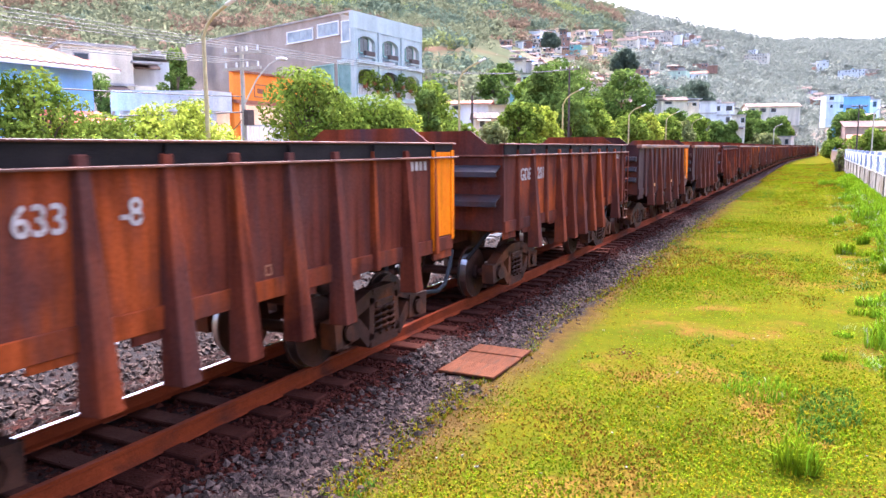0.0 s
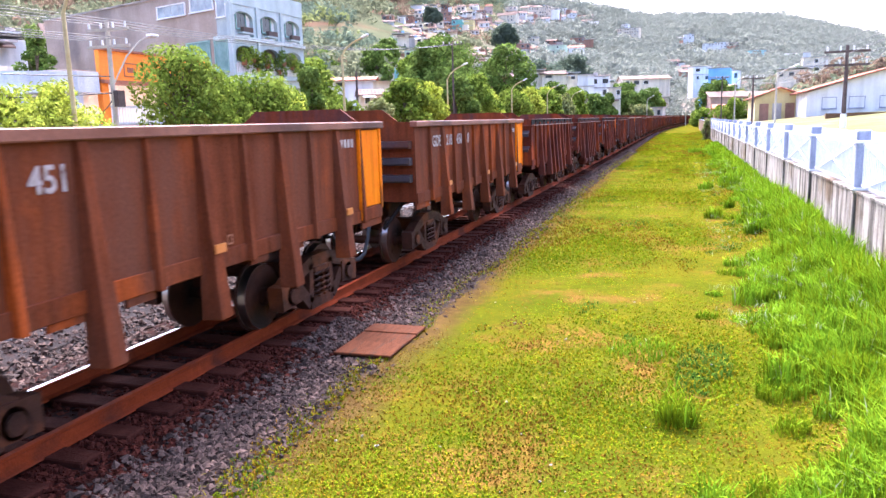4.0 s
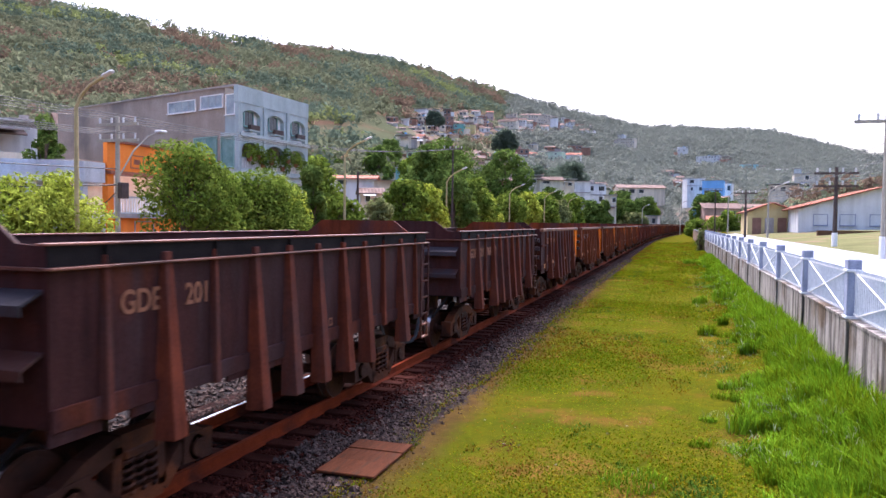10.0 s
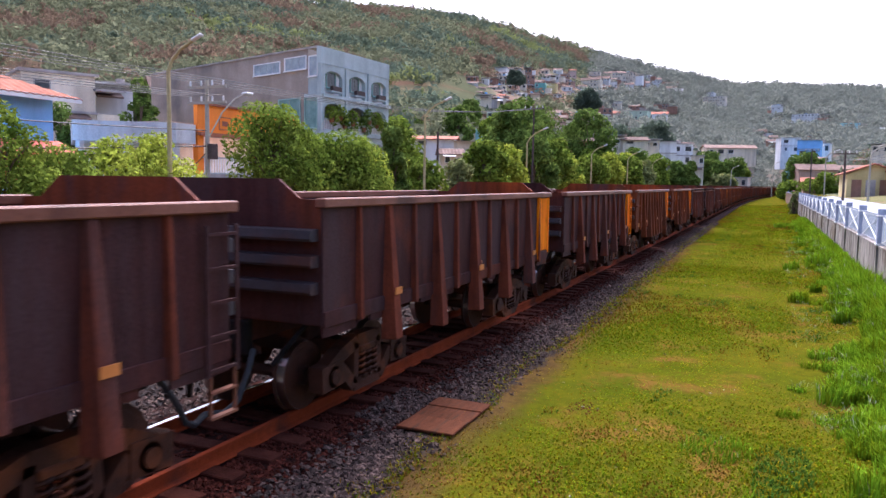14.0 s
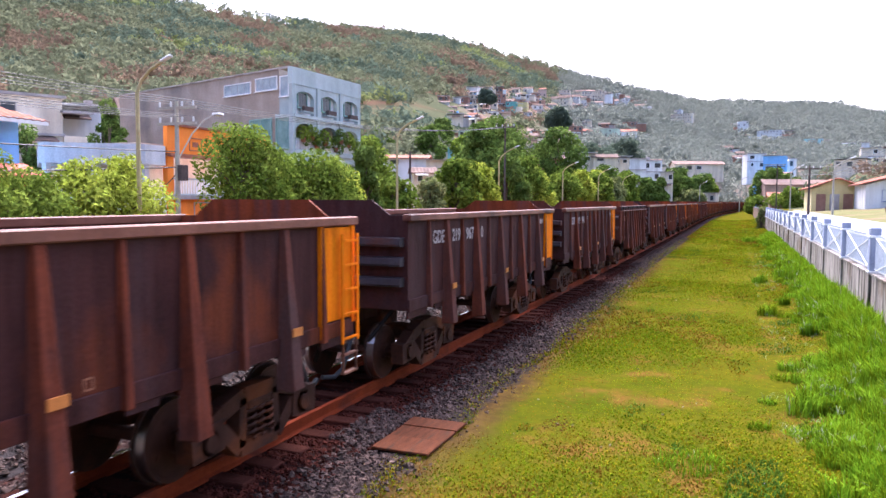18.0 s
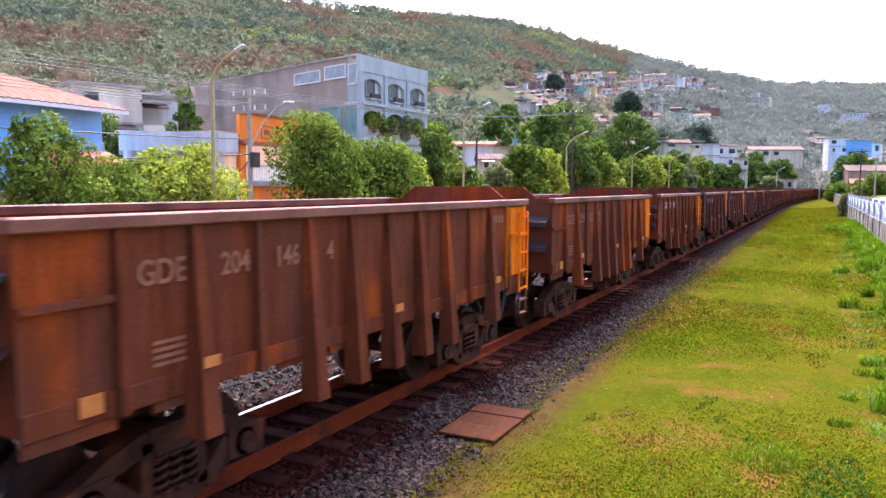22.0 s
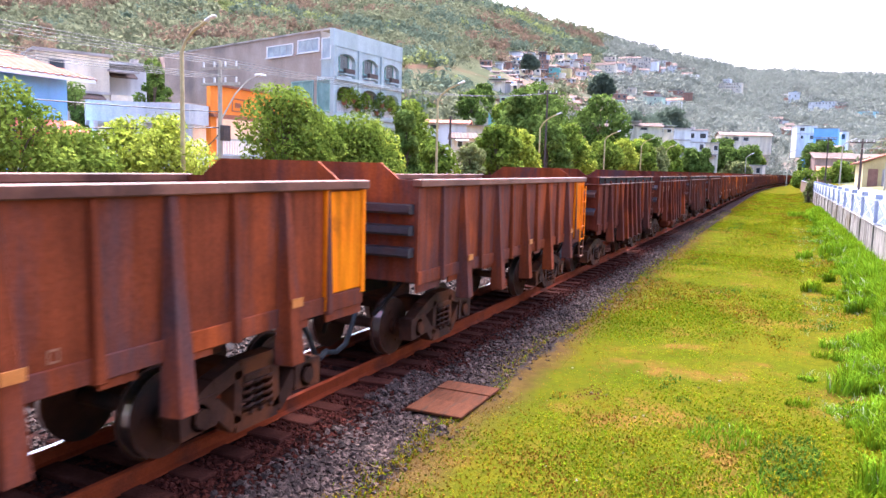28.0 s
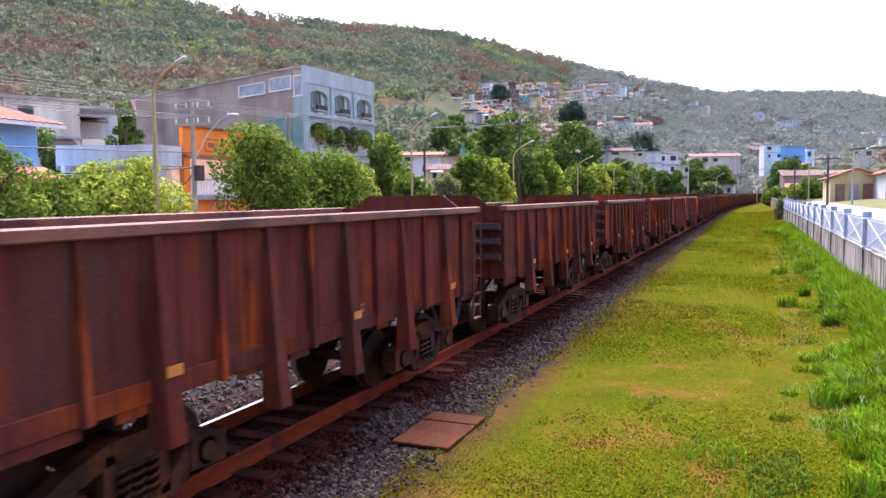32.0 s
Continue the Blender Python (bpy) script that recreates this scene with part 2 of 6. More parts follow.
def verge(name):
    """Mown turf of several greens with worn brown patches, giving way to dark stony earth at the ballast's ragged edge."""
    m = bpy.data.materials.new(name)
    m.use_nodes = True
    n, l = m.node_tree.nodes, m.node_tree.links
    b = n["Principled BSDF"]
    b.inputs["Roughness"].default_value, b.inputs["Specular IOR Level"].default_value = 0.95, 0.0
    co = n.new("ShaderNodeTexCoord")

    def cloud(scale, detail=6, shift=0.0):
        t, v = n.new("ShaderNodeTexNoise"), n.new("ShaderNodeVectorMath")
        v.inputs[1].default_value = (shift, shift * 1.7, shift)
        t.inputs["Scale"].default_value, t.inputs["Detail"].default_value, t.inputs["Roughness"].default_value = scale, detail, 0.65
        l.new(co.outputs["Object"], v.inputs[0])
        l.new(v.outputs[0], t.inputs["Vector"])
        return t.outputs["Fac"]

    def ramp(fac, a, z):
        r = n.new("ShaderNodeMapRange")
        r.interpolation_type = "SMOOTHSTEP"
        r.inputs["From Min"].default_value, r.inputs["From Max"].default_value = a, z
        l.new(fac, r.inputs["Value"])
        return r.outputs[0]

    def mix(fac, a, z):
        x = n.new("ShaderNodeMix")
        x.data_type = "RGBA"
        l.new(fac, x.inputs["Factor"])
        for key, c in (("A", a), ("B", z)):
            if isinstance(c, tuple):
                x.inputs[key].default_value = (*c, 1)
            else:
                l.new(c, x.inputs[key])
        return x.outputs["Result"]

    def maths(kind, a, z):
        x = n.new("ShaderNodeMath")
        x.operation = kind
        for i, c in enumerate((a, z)):
            if isinstance(c, float):
                x.inputs[i].default_value = c
            else:
                l.new(c, x.inputs[i])
        return x.outputs[0]

    turf = mix(ramp(cloud(0.45), 0.35, 0.65), (0.048, 0.062, 0.0022), (0.086, 0.076, 0.0035))
    turf = mix(ramp(cloud(9.0, 5, 4.0), 0.4, 0.7), turf, (0.045, 0.052, 0.004))
    turf = mix(ramp(cloud(0.8, 8, 9.0), 0.5, 0.66), turf, (0.11, 0.062, 0.012))
    xyz = n.new("ShaderNodeSeparateXYZ")
    l.new(co.outputs["Object"], xyz.inputs[0])
    edge = maths("ADD", maths("ADD", xyz.outputs[0], maths("MULTIPLY", xyz.outputs[1], 0.013)), maths("MULTIPLY", cloud(1.1, 8, 2.0), 1.1))
    worn = mix(ramp(cloud(5.0, 6, 7.0), 0.35, 0.7), (0.055, 0.032, 0.012), (0.1, 0.062, 0.018))
    turf = mix(ramp(edge, 3.0, 3.6), worn, turf)
    stony = mix(ramp(cloud(22.0, 4), 0.35, 0.65), (0.012, 0.0095, 0.0092), (0.05, 0.04, 0.036))
    l.new(mix(ramp(edge, 2.82, 3.0), stony, turf), b.inputs["Base Color"])
    bp = n.new("ShaderNodeBump")
    bp.inputs["Strength"].default_value, bp.inputs["Distance"].default_value = 0.7, 0.02
    l.new(cloud(40.0, 4), bp.inputs["Height"])
    l.new(bp.outputs[0], b.inputs["Normal"])
    return m


GRASS = verge("mown_grass_ground")
LAWN = material("pale_dry_lawn", (0.1, 0.11, 0.045), (0.17, 0.16, 0.075), 0.95, 0.4, 20, 0.4, third=(0.19, 0.14, 0.09), third_at=0.56, spec=0.0)
EARTH = material("reddish_earth", (0.0975, 0.0525, 0.02625), (0.165, 0.09, 0.04875), 0.95, 0.6, 20, 0.6)
WOOD = material("weathered_reddish_planks", (0.0715, 0.024, 0.01092), (0.1365, 0.0468, 0.0207), 0.85, 3, 40, 0.4, stretch=(6, 1, 1), spread=0.2, third=(0.065, 0.0324, 0.01955), third_at=0.6, spec=0.05)
CONCRETE = material("pale_street_concrete", (0.24, 0.245, 0.25), (0.33, 0.335, 0.34), 0.9, 0.6, 30, 0.2)
WALL_OLD = material("stained_rendered_wall", (0.246, 0.216, 0.1824), (0.41, 0.372, 0.3268), 0.9, 1.4, 25, 0.4, third=(0.164, 0.12, 0.0798), third_at=0.57, streak=0.88, spec=0.05, sfreq=3.6)
POST = material("blue_grey_concrete_post", (0.25, 0.28, 0.38), (0.36, 0.39, 0.5), 0.85, 3, 40, 0.3, streak=0.4)
WIRE = material("grey_fence_wire", (0.42, 0.46, 0.5), (0.55, 0.58, 0.62), 0.6, 5, 40, 0.0)
HILL = material("dry_hillside_scrub", (0.04704, 0.0594, 0.0322), (0.0952, 0.0968, 0.0552), 0.95, 0.03, 0.35, 0.8, third=(0.13, 0.078, 0.052), third_at=0.58)
TOWN_EARTH = material("reddish_town_slope", (0.085, 0.095, 0.058), (0.145, 0.13, 0.09), 0.95, 0.05, 0.5, 0.8, third=(0.18, 0.12, 0.09), third_at=0.52, spec=0.0)
HILL.node_tree.nodes["Principled BSDF"].inputs["Specular IOR Level"].default_value = 0.0
GREY_RENDER = material("grey_cement_render", (0.266, 0.2139, 0.1729), (0.392, 0.3243, 0.266), 0.95, 0.35, 12, 0.3, streak=0.18, sfreq=0.5, third=(0.2, 0.17, 0.15), third_at=0.58)
FACADE = material("pale_blue_green_render", (0.3458, 0.4097, 0.4008), (0.4529, 0.5229, 0.5141), 0.85, 0.5, 15, 0.2, streak=0.2, sfreq=0.6)
ORANGE = material("vivid_orange_paint", (0.85, 0.2, 0.012), (0.92, 0.26, 0.02), 0.7, 0.6, 20, 0.1, streak=0.15, sfreq=0.7)
BLUE = material("sky_blue_paint", (0.16, 0.4, 0.75), (0.22, 0.5, 0.85), 0.7, 0.6, 20, 0.1, streak=0.15, sfreq=0.7)
WHITE = material("white_paint", (0.66, 0.66, 0.65), (0.8, 0.8, 0.79), 0.75, 0.6, 20, 0.1, streak=0.25, sfreq=0.7)
TILE = material("terracotta_roof_tiles", (0.24, 0.085, 0.05), (0.37, 0.155, 0.1), 0.85, 2, 30, 0.4, spread=0.2, spec=0.08)
DARK_GLASS = material("dark_window_glass", (0.02, 0.025, 0.03), (0.05, 0.055, 0.06), 0.12, 2, 20, 0.0, spec=0.5)
# pale base colour carries the sky mirrored in the panes
PALE_GLASS = material("pale_sky_lit_glass", (0.2, 0.25, 0.28), (0.42, 0.48, 0.5), 0.15, 1.2, 20, 0.0, spec=0.5)
TEAL_GLASS = material("greenish_louvred_glass", (0.1, 0.2, 0.19), (0.2, 0.33, 0.31), 0.25, 1.5, 20, 0.0, spec=0.5)
POLE = material("grey_lamp_pole", (0.3, 0.27, 0.22), (0.42, 0.38, 0.3), 0.7, 3, 30, 0.1)
BARK = material("brown_tree_bark", (0.06, 0.04, 0.025), (0.13, 0.09, 0.06), 0.9, 6, 30, 0.6)
LEAF_YELLOW = foliage("yellow_green_leaves", (0.1792, 0.2352, 0.01568), (0.4704, 0.5152, 0.0784), 0.55, 0.3)
LEAF_GREEN = foliage("fresh_green_leaves", (0.056, 0.1064, 0.0112), (0.2352, 0.2968, 0.0448), 0.6, 0.3)
LEAF_DARK = foliage("dark_green_leaves", (0.0504, 0.0952, 0.01792), (0.168, 0.2296, 0.0504), 0.55, 0.3)
LEAF_OLIVE = foliage("olive_scrub_leaves", (0.112, 0.14, 0.0448), (0.2688, 0.28, 0.1064), 0.5, 0.3)
BLADE = foliage("fresh_grass_blades", (0.0705, 0.1175, 0.00141), (0.141, 0.188, 0.00282))
BLADE_DEEP = foliage("deep_green_weed_leaves", (0.03701, 0.08671, 0.00846), (0.07403, 0.1375, 0.0148))
BLADE_TALL = foliage("lush_tall_grass_blades", (0.076, 0.171, 0.00475), (0.1805, 0.304, 0.0114))
BLADE_BROWN = foliage("brown_withered_grass_blades", (0.0987, 0.0517, 0.00564), (0.1692, 0.0893, 0.01222))
RIB_RUST = material("rust_streaked_rib_steel", (0.08892, 0.02169, 0.01298), (0.1852, 0.04206, 0.01854), 0.75, 2.0, 30, 0.2, streak=0.4, spec=0.08, wash=(0.0741, 0.03549, 0.0309))
RIM = material("scuffed_rusty_rim", (0.13, 0.042, 0.022), (0.23, 0.09, 0.055), 0.5, 1.5, 30, 0.15, third=(0.07, 0.023, 0.014), third_at=0.56, spec=0.2)
# far scrub and slope paled and greyed: haze put into the base colour
SCRUB_HAZE = foliage("grey_green_distant_scrub", (0.1365, 0.1534, 0.13), (0.2145, 0.2314, 0.1885), 0.1, 0.4)
HILL_HAZE = material("grey_green_distant_slope", (0.08151, 0.09266, 0.07379), (0.1287, 0.133, 0.1073), 0.95, 0.02, 0.35, 0.5, third=(0.1544, 0.1115, 0.09009), third_at=0.57, spec=0.0)
# nearer hillside greens also muted and lifted to suggest hazy air
SCRUB = foliage("dusty_scrub_leaves", (0.0952, 0.11, 0.0644), (0.168, 0.1782, 0.1035), 0.15, 0.5)
SCRUB_DARK = foliage("shaded_scrub_leaves", (0.0616, 0.088, 0.06325), (0.1176, 0.1485, 0.1012), 0.15, 0.5)
SCRUB_FRESH = foliage("greener_scrub_leaves", (0.112, 0.143, 0.0483), (0.224, 0.2442, 0.09775), 0.15, 0.5)
SCRUB_DRY = foliage("reddish_bare_scrub", (0.125, 0.088, 0.06), (0.2, 0.144, 0.098), 0.12, 0.4)
SEED = foliage("pale_grass_seed_heads", (0.17, 0.2, 0.09), (0.28, 0.31, 0.16))
BLADE_DRY = foliage("yellowing_grass_blades", (0.1316, 0.1175, 0.00188), (0.2162, 0.1692, 0.0047))


# ---- mesh helpers ----
def mesh_of(name, bm, mat):
    bm.normal_update()
    me = bpy.data.meshes.new(name)
    bm.to_mesh(me)
    bm.free()
    for m in mat if isinstance(mat, (list, tuple)) else [mat]:
        me.materials.append(m)
    return me


def part(name, bm, mat, parent, label="", m=None):
    ob = new(name, mesh_of(name, bm, mat) if isinstance(bm, bmesh.types.BMesh) else bm)
    ob.parent = parent
    if m is not None:
        ob.matrix_basis = m
    return tagged(ob, label)


def thing(name, label, category, group="", kind="", m=None):
    ob = new(name)
    if m is not None:
        ob.matrix_basis = m
    return tagged(ob, label, category, group, kind)


def box(bm, x0, x1, y0, y1, z0, z1, mat=0):
    v = [bm.verts.new((x, y, z)) for x in (x0, x1) for y in (y0, y1) for z in (z0, z1)]
    for f in ((0, 1, 3, 2), (4, 6, 7, 5), (0, 4, 5, 1), (2, 3, 7, 6), (0, 2, 6, 4), (1, 5, 7, 3)):
        bm.faces.new([v[i] for i in f]).material_index = mat
    return v


def bevelled(bm, w=0.01, seg=1):
    bmesh.ops.bevel(bm, geom=bm.edges[:], offset=w, segments=seg, affect="EDGES", clamp_overlap=True)
    return bm


def boxes(*args, bevel=0.0):
    bm = bmesh.new()
    for a in args:
        box(bm, *a)
    if bevel:
        bevelled(bm, bevel)
    return bm


def prism(outline, axis, a, b):
    """A flat outline (2D points, counter-clockwise) given depth from a to b along axis x, y or z."""
    bm = bmesh.new()
    put = {"x": lambda u, v, w: (w, u, v), "y": lambda u, v, w: (u, w, v), "z": lambda u, v, w: (u, v, w)}[axis]
    lo = [bm.verts.new(put(u, v, a)) for u, v in outline]
    hi = [bm.verts.new(put(u, v, b)) for u, v in outline]
    bm.faces.new(lo)
    bm.faces.new(hi[::-1])
    for i in range(len(lo)):
        j = (i + 1) % len(lo)
        bm.faces.new((lo[i], hi[i], hi[j], lo[j]))
    bmesh.ops.recalc_face_normals(bm, faces=bm.faces[:])
    return bm


def tube(bm, points, radius, sides=6, radius_end=None):
    points = [Vector(p) for p in points]
    rings = []
    for i, p in enumerate(points):
        d = (points[min(i + 1, len(points) - 1)] - points[max(i - 1, 0)]).normalized()
        side = d.cross(Vector((0, 0, 1)))
        side = side.normalized() if side.length > 0.01 else Vector((1, 0, 0))
        up = side.cross(d)
        r = radius if radius_end is None else radius + (radius_end - radius) * i / (len(points) - 1)
        rings.append([bm.verts.new(p + r * (math.cos(2 * math.pi * k / sides) * side + math.sin(2 * math.pi * k / sides) * up)) for k in range(sides)])
    for a, b in zip(rings, rings[1:]):
        for k in range(sides):
            bm.faces.new((a[k], a[(k + 1) % sides], b[(k + 1) % sides], b[k]))
    bm.faces.new(rings[0][::-1])
    bm.faces.new(rings[-1])
    return bm


def disc_x(bm, x0, x1, r, sides=24, y=0.0, z=0.0, r2=None):
    """A round slab whose axis is x."""
    r2 = r if r2 is None else r2
    a = [bm.verts.new((x0, y + r * math.cos(2 * math.pi * k / sides), z + r * math.sin(2 * math.pi * k / sides))) for k in range(sides)]
    b = [bm.verts.new((x1, y + r2 * math.cos(2 * math.pi * k / sides), z + r2 * math.sin(2 * math.pi * k / sides))) for k in range(sides)]
    bm.faces.new(a[::-1])
    bm.faces.new(b)
    for k in range(sides):
        bm.faces.new((a[k], a[(k + 1) % sides], b[(k + 1) % sides], b[k]))
    return bm


TEXTS = {}


def text_mesh(text):
    """A bold flat word, one metre of type size, made once for each word."""
    if text not in TEXTS:
        cu = bpy.data.curves.new("word", "FONT")
        cu.body, cu.size, cu.extrude, cu.offset = text, 1.0, 0.008, 0.018
        ob = bpy.data.objects.new("word", cu)
        scene.collection.objects.link(ob)
        TEXTS[text] = bpy.data.meshes.new_from_object(ob.evaluated_get(bpy.context.evaluated_depsgraph_get()))
        bpy.data.objects.remove(ob)
    return TEXTS[text]


def lettering(text, size, mat, parent, m, name="lettering", label=""):
    me = text_mesh(text).copy()
    me.materials.clear()
    me.materials.append(mat)
    return part(name, me, None, parent, label, m @ Matrix.Diagonal((size, size, 0.25, 1)))


# ---- terrain ----
CREST = ((-180, 9, 875), (-70, 13.2, 752), (-52, 14.2, 735), (-42, 13.9, 735), (-33, 12.9, 770), (-22, 12.1, 822), (-14.5, 10.1, 910), (-8.5, 8.3, 1050), (-3, 7.0, 1312), (6, 6.4, 1400), (12.4, 4.6, 1487), (25, 3.5, 1575), (60, 3.0, 1575), (180, 9, 875))


def crest(az):
    for (a0, e0, r0), (a1, e1, r1) in zip(CREST, CREST[1:]):
        if a0 <= az <= a1:
            f = (az - a0) / (a1 - a0)
            return e0 + (e1 - e0) * f, r0 + (r1 - r0) * f
    return CREST[0][1], CREST[0][2]


def near_height(x, y):
    """The flat strip beside the line, the raised street behind the wall, the street on the far side."""
    if x > 8.55:
        return 1.18 + 0.09 * min(x - 8.55, 13) + 0.02 * max(0, min(x - 21, 40))
    z = -0.29 + 0.012 * noise.noise((x * 0.9, y * 0.9, 0)) + 0.03 * noise.noise((x * 0.2, y * 0.2, 3))
    if 6.4 < x:
        z += 0.13 * (x - 6.4)
    if x < 1.9:
        z = min(z, -0.33)
    if x < -8:
        z = -0.35 + 0.25 * min(1, (-8 - x) / 6)
    return z


def height(x, y):
    dx, dy = x - 5.63, y
    r = math.hypot(dx, dy)
    el, rc = crest(math.degrees(math.atan2(dx, dy)))
    foot = 130 if dx < 0 else 260
    if abs(math.degrees(math.atan2(dx, dy))) < 25:
        foot = 330 - 8 * abs(min(0, math.degrees(math.atan2(dx, dy))))
    z = near_height(x, y)
    if x < -13 and y > 60:
        s = min(1, max(0, (r - 95) / 75))
        e = min(1, (-13 - x) / 14)
        z += 9.5 * s * s * (3 - 2 * s) * e * e * (3 - 2 * e)
    if x < -1 and y > 200:
        s, e = min(1, max(0, (r - 212) / 32)), min(1, (-1 - x) / 6)
        z = max(z, -0.3 + 10.5 * s * s * (3 - 2 * s) * e * e * (3 - 2 * e))
    if 8.8 < x <= 29 and y > 230:
        s, e = min(1, max(0, (r - 243) / 34)), min(1, (x - 8.8) / 2.5) * min(1, (29 - x) / 6 + 0.5)
        z = max(z, 9.5 * s * s * (3 - 2 * s) * e)
    if x > 29 and y > 150:
        s = min(1, max(0, (r - 165) / 65))
        e = min(1, (x - 29) / 8)
        z += 8.5 * s * s * (3 - 2 * s) * e * e * (3 - 2 * e)
    if r > foot:
        top = 2.75 + rc * math.tan(radians(el))
        f = min(1.15, (r - foot) / (rc - foot))
        f = f if f < 1 else 1 - 0.8 * (f - 1)
        g = f ** 1.15
        z = z * (1 - min(1, g * 3)) + top * g
        z += (1.2 * noise.noise((x * 0.02, y * 0.02, 7)) + 2.5 * noise.noise((x * 0.006, y * 0.006, 1))) * min(1, f * 5) * (0.35 if f > 0.8 else 1)
    return z


def build_ground():
    xs = [-2200, -1500, -1200] + [-1025 + 36 * i for i in range(25)] + [-140 + 10 * i for i in range(8)] + [-62 + 6 * i for i in range(9)] + [-8, -6, -5, -3, -1, 0.5, 1.5, 1.9]
    xs += [2.2 + 0.4 * i for i in range(15)] + [8.1, 8.35, 8.54, 8.6, 9.5, 11, 13.3, 16, 19, 22, 28, 36, 48, 64, 84, 110, 150, 200, 260, 330, 420, 520, 640, 800, 1000, 1300, 1700]
    ys = [-900, -500, -250, -120, -60, -30, -15, -8] + [-4 + 0.8 * i for i in range(45)] + [34 + 4 * i for i in range(14)] + [95 + 16 * i for i in range(60)] + [1060 + 45 * i for i in range(12)] + [1700, 2000, 2600]
    bm = bmesh.new()
    grid = [[bm.verts.new((x, y, height(x, y))) for y in ys] for x in xs]
    for i in range(len(xs) - 1):
        for j in range(len(ys) - 1):
            f = bm.faces.new((grid[i][j], grid[i + 1][j], grid[i + 1][j + 1], grid[i][j + 1]))
            cx, cy = (xs[i] + xs[i + 1]) / 2, (ys[j] + ys[j + 1]) / 2
            f.smooth = True
            far = math.hypot(cx - 5, cy) > 125 and not (-7 < cx < 14 and 0 < cy < 330)
            turn, dist = math.degrees(math.atan2(cx - 5.63, cy)), math.hypot(cx - 5.63, cy)
            town = -20 < turn < -2 and 225 < dist < 640
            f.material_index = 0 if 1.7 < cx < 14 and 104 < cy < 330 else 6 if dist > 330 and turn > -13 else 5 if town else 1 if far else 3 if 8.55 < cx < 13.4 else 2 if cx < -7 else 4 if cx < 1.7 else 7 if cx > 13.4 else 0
    tagged(new("ground", mesh_of("ground", bm, [GRASS, HILL, EARTH, CONCRETE, BALLAST, TOWN_EARTH, HILL_HAZE, LAWN])), "mown grass strip, streets and dry scrub hillsides", "ground", kind="structure")


# the line runs straight, bends gently one way, later back: (start, end, curvature)
ARCS = ((110.0, 198.0, 1 / 1600), (262.0, 330.0, -1 / 450))


def on_line(s, x=0.0, z=0.0):
    px, py, a, at = 0.0, 0.0, 0.0, 0.0
    for start, end, bend in ARCS:
        if s <= start:
            break
        px, py, at = px + (start - at) * math.sin(a), py + (start - at) * math.cos(a), start
        run = min(s, end) - start
        turn = run * bend
        chord = 2 * math.sin(turn / 2) / bend
        px, py, a, at = px + chord * math.sin(a + turn / 2), py + chord * math.cos(a + turn / 2), a + turn, start + run
    px, py = px + (s - at) * math.sin(a), py + (s - at) * math.cos(a)
    return Matrix.Translation((px, py, z)) @ pose(0, 0, 0, 0, 0, -math.degrees(a)) @ Matrix.Translation((x, 0, 0))


def strip(outline, steps, mat, name, x=0.0, shade=None):
    """A cross-section (x, z) swept along the line."""
    bm = bmesh.new()
    rings = [[bm.verts.new(on_line(s, x + u, w).translation) for u, w in outline] for s in steps]
    n = len(outline)
    for a, b in zip(rings, rings[1:]):
        for k in range(n):
            f = bm.faces.new((a[k], b[k], b[(k + 1) % n], a[(k + 1) % n]))
            if shade:
                f.material_index = shade(k)
    bmesh.ops.recalc_face_normals(bm, faces=bm.faces[:])
    return mesh_of(name, bm, mat)


STEPS = [-40, 0, 40, 80, 105] + [110 + 8 * i for i in range(12)] + [230, 262] + [270 + 10 * i for i in range(7)] + [450, 620]
RAIL = ((-0.065, -0.165), (0.065, -0.165), (0.06, -0.15), (0.009, -0.13), (0.009, -0.045), (0.034, -0.03), (0.034, -0.004), (0.028, 0.0), (-0.028, 0.0), (-0.034, -0.004), (-0.034, -0.03), (-0.009, -0.045), (-0.009, -0.13), (-0.06, -0.15))


def build_track(x, name):
    bed = strip(((x - 1.95, -0.42), (x + 1.62, -0.42), (x + 1.55, -0.3), (x + 1.1, -0.2), (x - 1.1, -0.2), (x - 1.7, -0.3)), STEPS, BED_RUST_SHADE if x > -1 else BALLAST, name + "_bed")
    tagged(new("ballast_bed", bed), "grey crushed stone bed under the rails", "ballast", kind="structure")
    line = thing(name, "metre gauge track of rusty rails on dark sleepers", "railway track", kind="structure")
    for side in (-1, 1):
        ob = part("rail", strip(RAIL, STEPS, [RAIL_SIDE, RAIL_TOP], "rail", x + side * 0.534, lambda k: 1 if k == 7 and (x < 0 or side < 0) else 0), None, line, "rusty rail with a worn head")
    return line


def build_sleepers(x, line, first, count, mat):
    bm = boxes((-1.0, 1.0, -0.12, 0.12, -0.3, -0.155), bevel=0.012)
    me = mesh_of("sleeper", bm, mat)
    rest = bmesh.new()
    for i in range(first, first + count):
        m = on_line(0.56 * i, x) @ pose(random.uniform(-.03, .03), random.uniform(-.03, .03), random.uniform(-0.015, 0.01), 0, 0, random.uniform(-1.2, 1.2))
        if i < first + 110:
            part("sleeper", me, None, line, "", m)
        else:
            for v in box(rest, -0.95, 0.95, -0.11, 0.11, -0.3, -0.155):
                v.co = m @ v.co
    tagged(part("far_sleepers", rest, mat, line), kind="stuff")


# ---- the train ----
PITCH, HALF_BC, HALF_A = 10.15, 4.325, 4.14
WIDE_B = (0, 1, 0, 1, 0, 1, 0, 1, 0, 1, 0)
WIDE_A = (0, 1, 0, 1, 1, 1, 1, 1, 0, 1, 0)
FLOOR, TOP = 1.19, 2.56


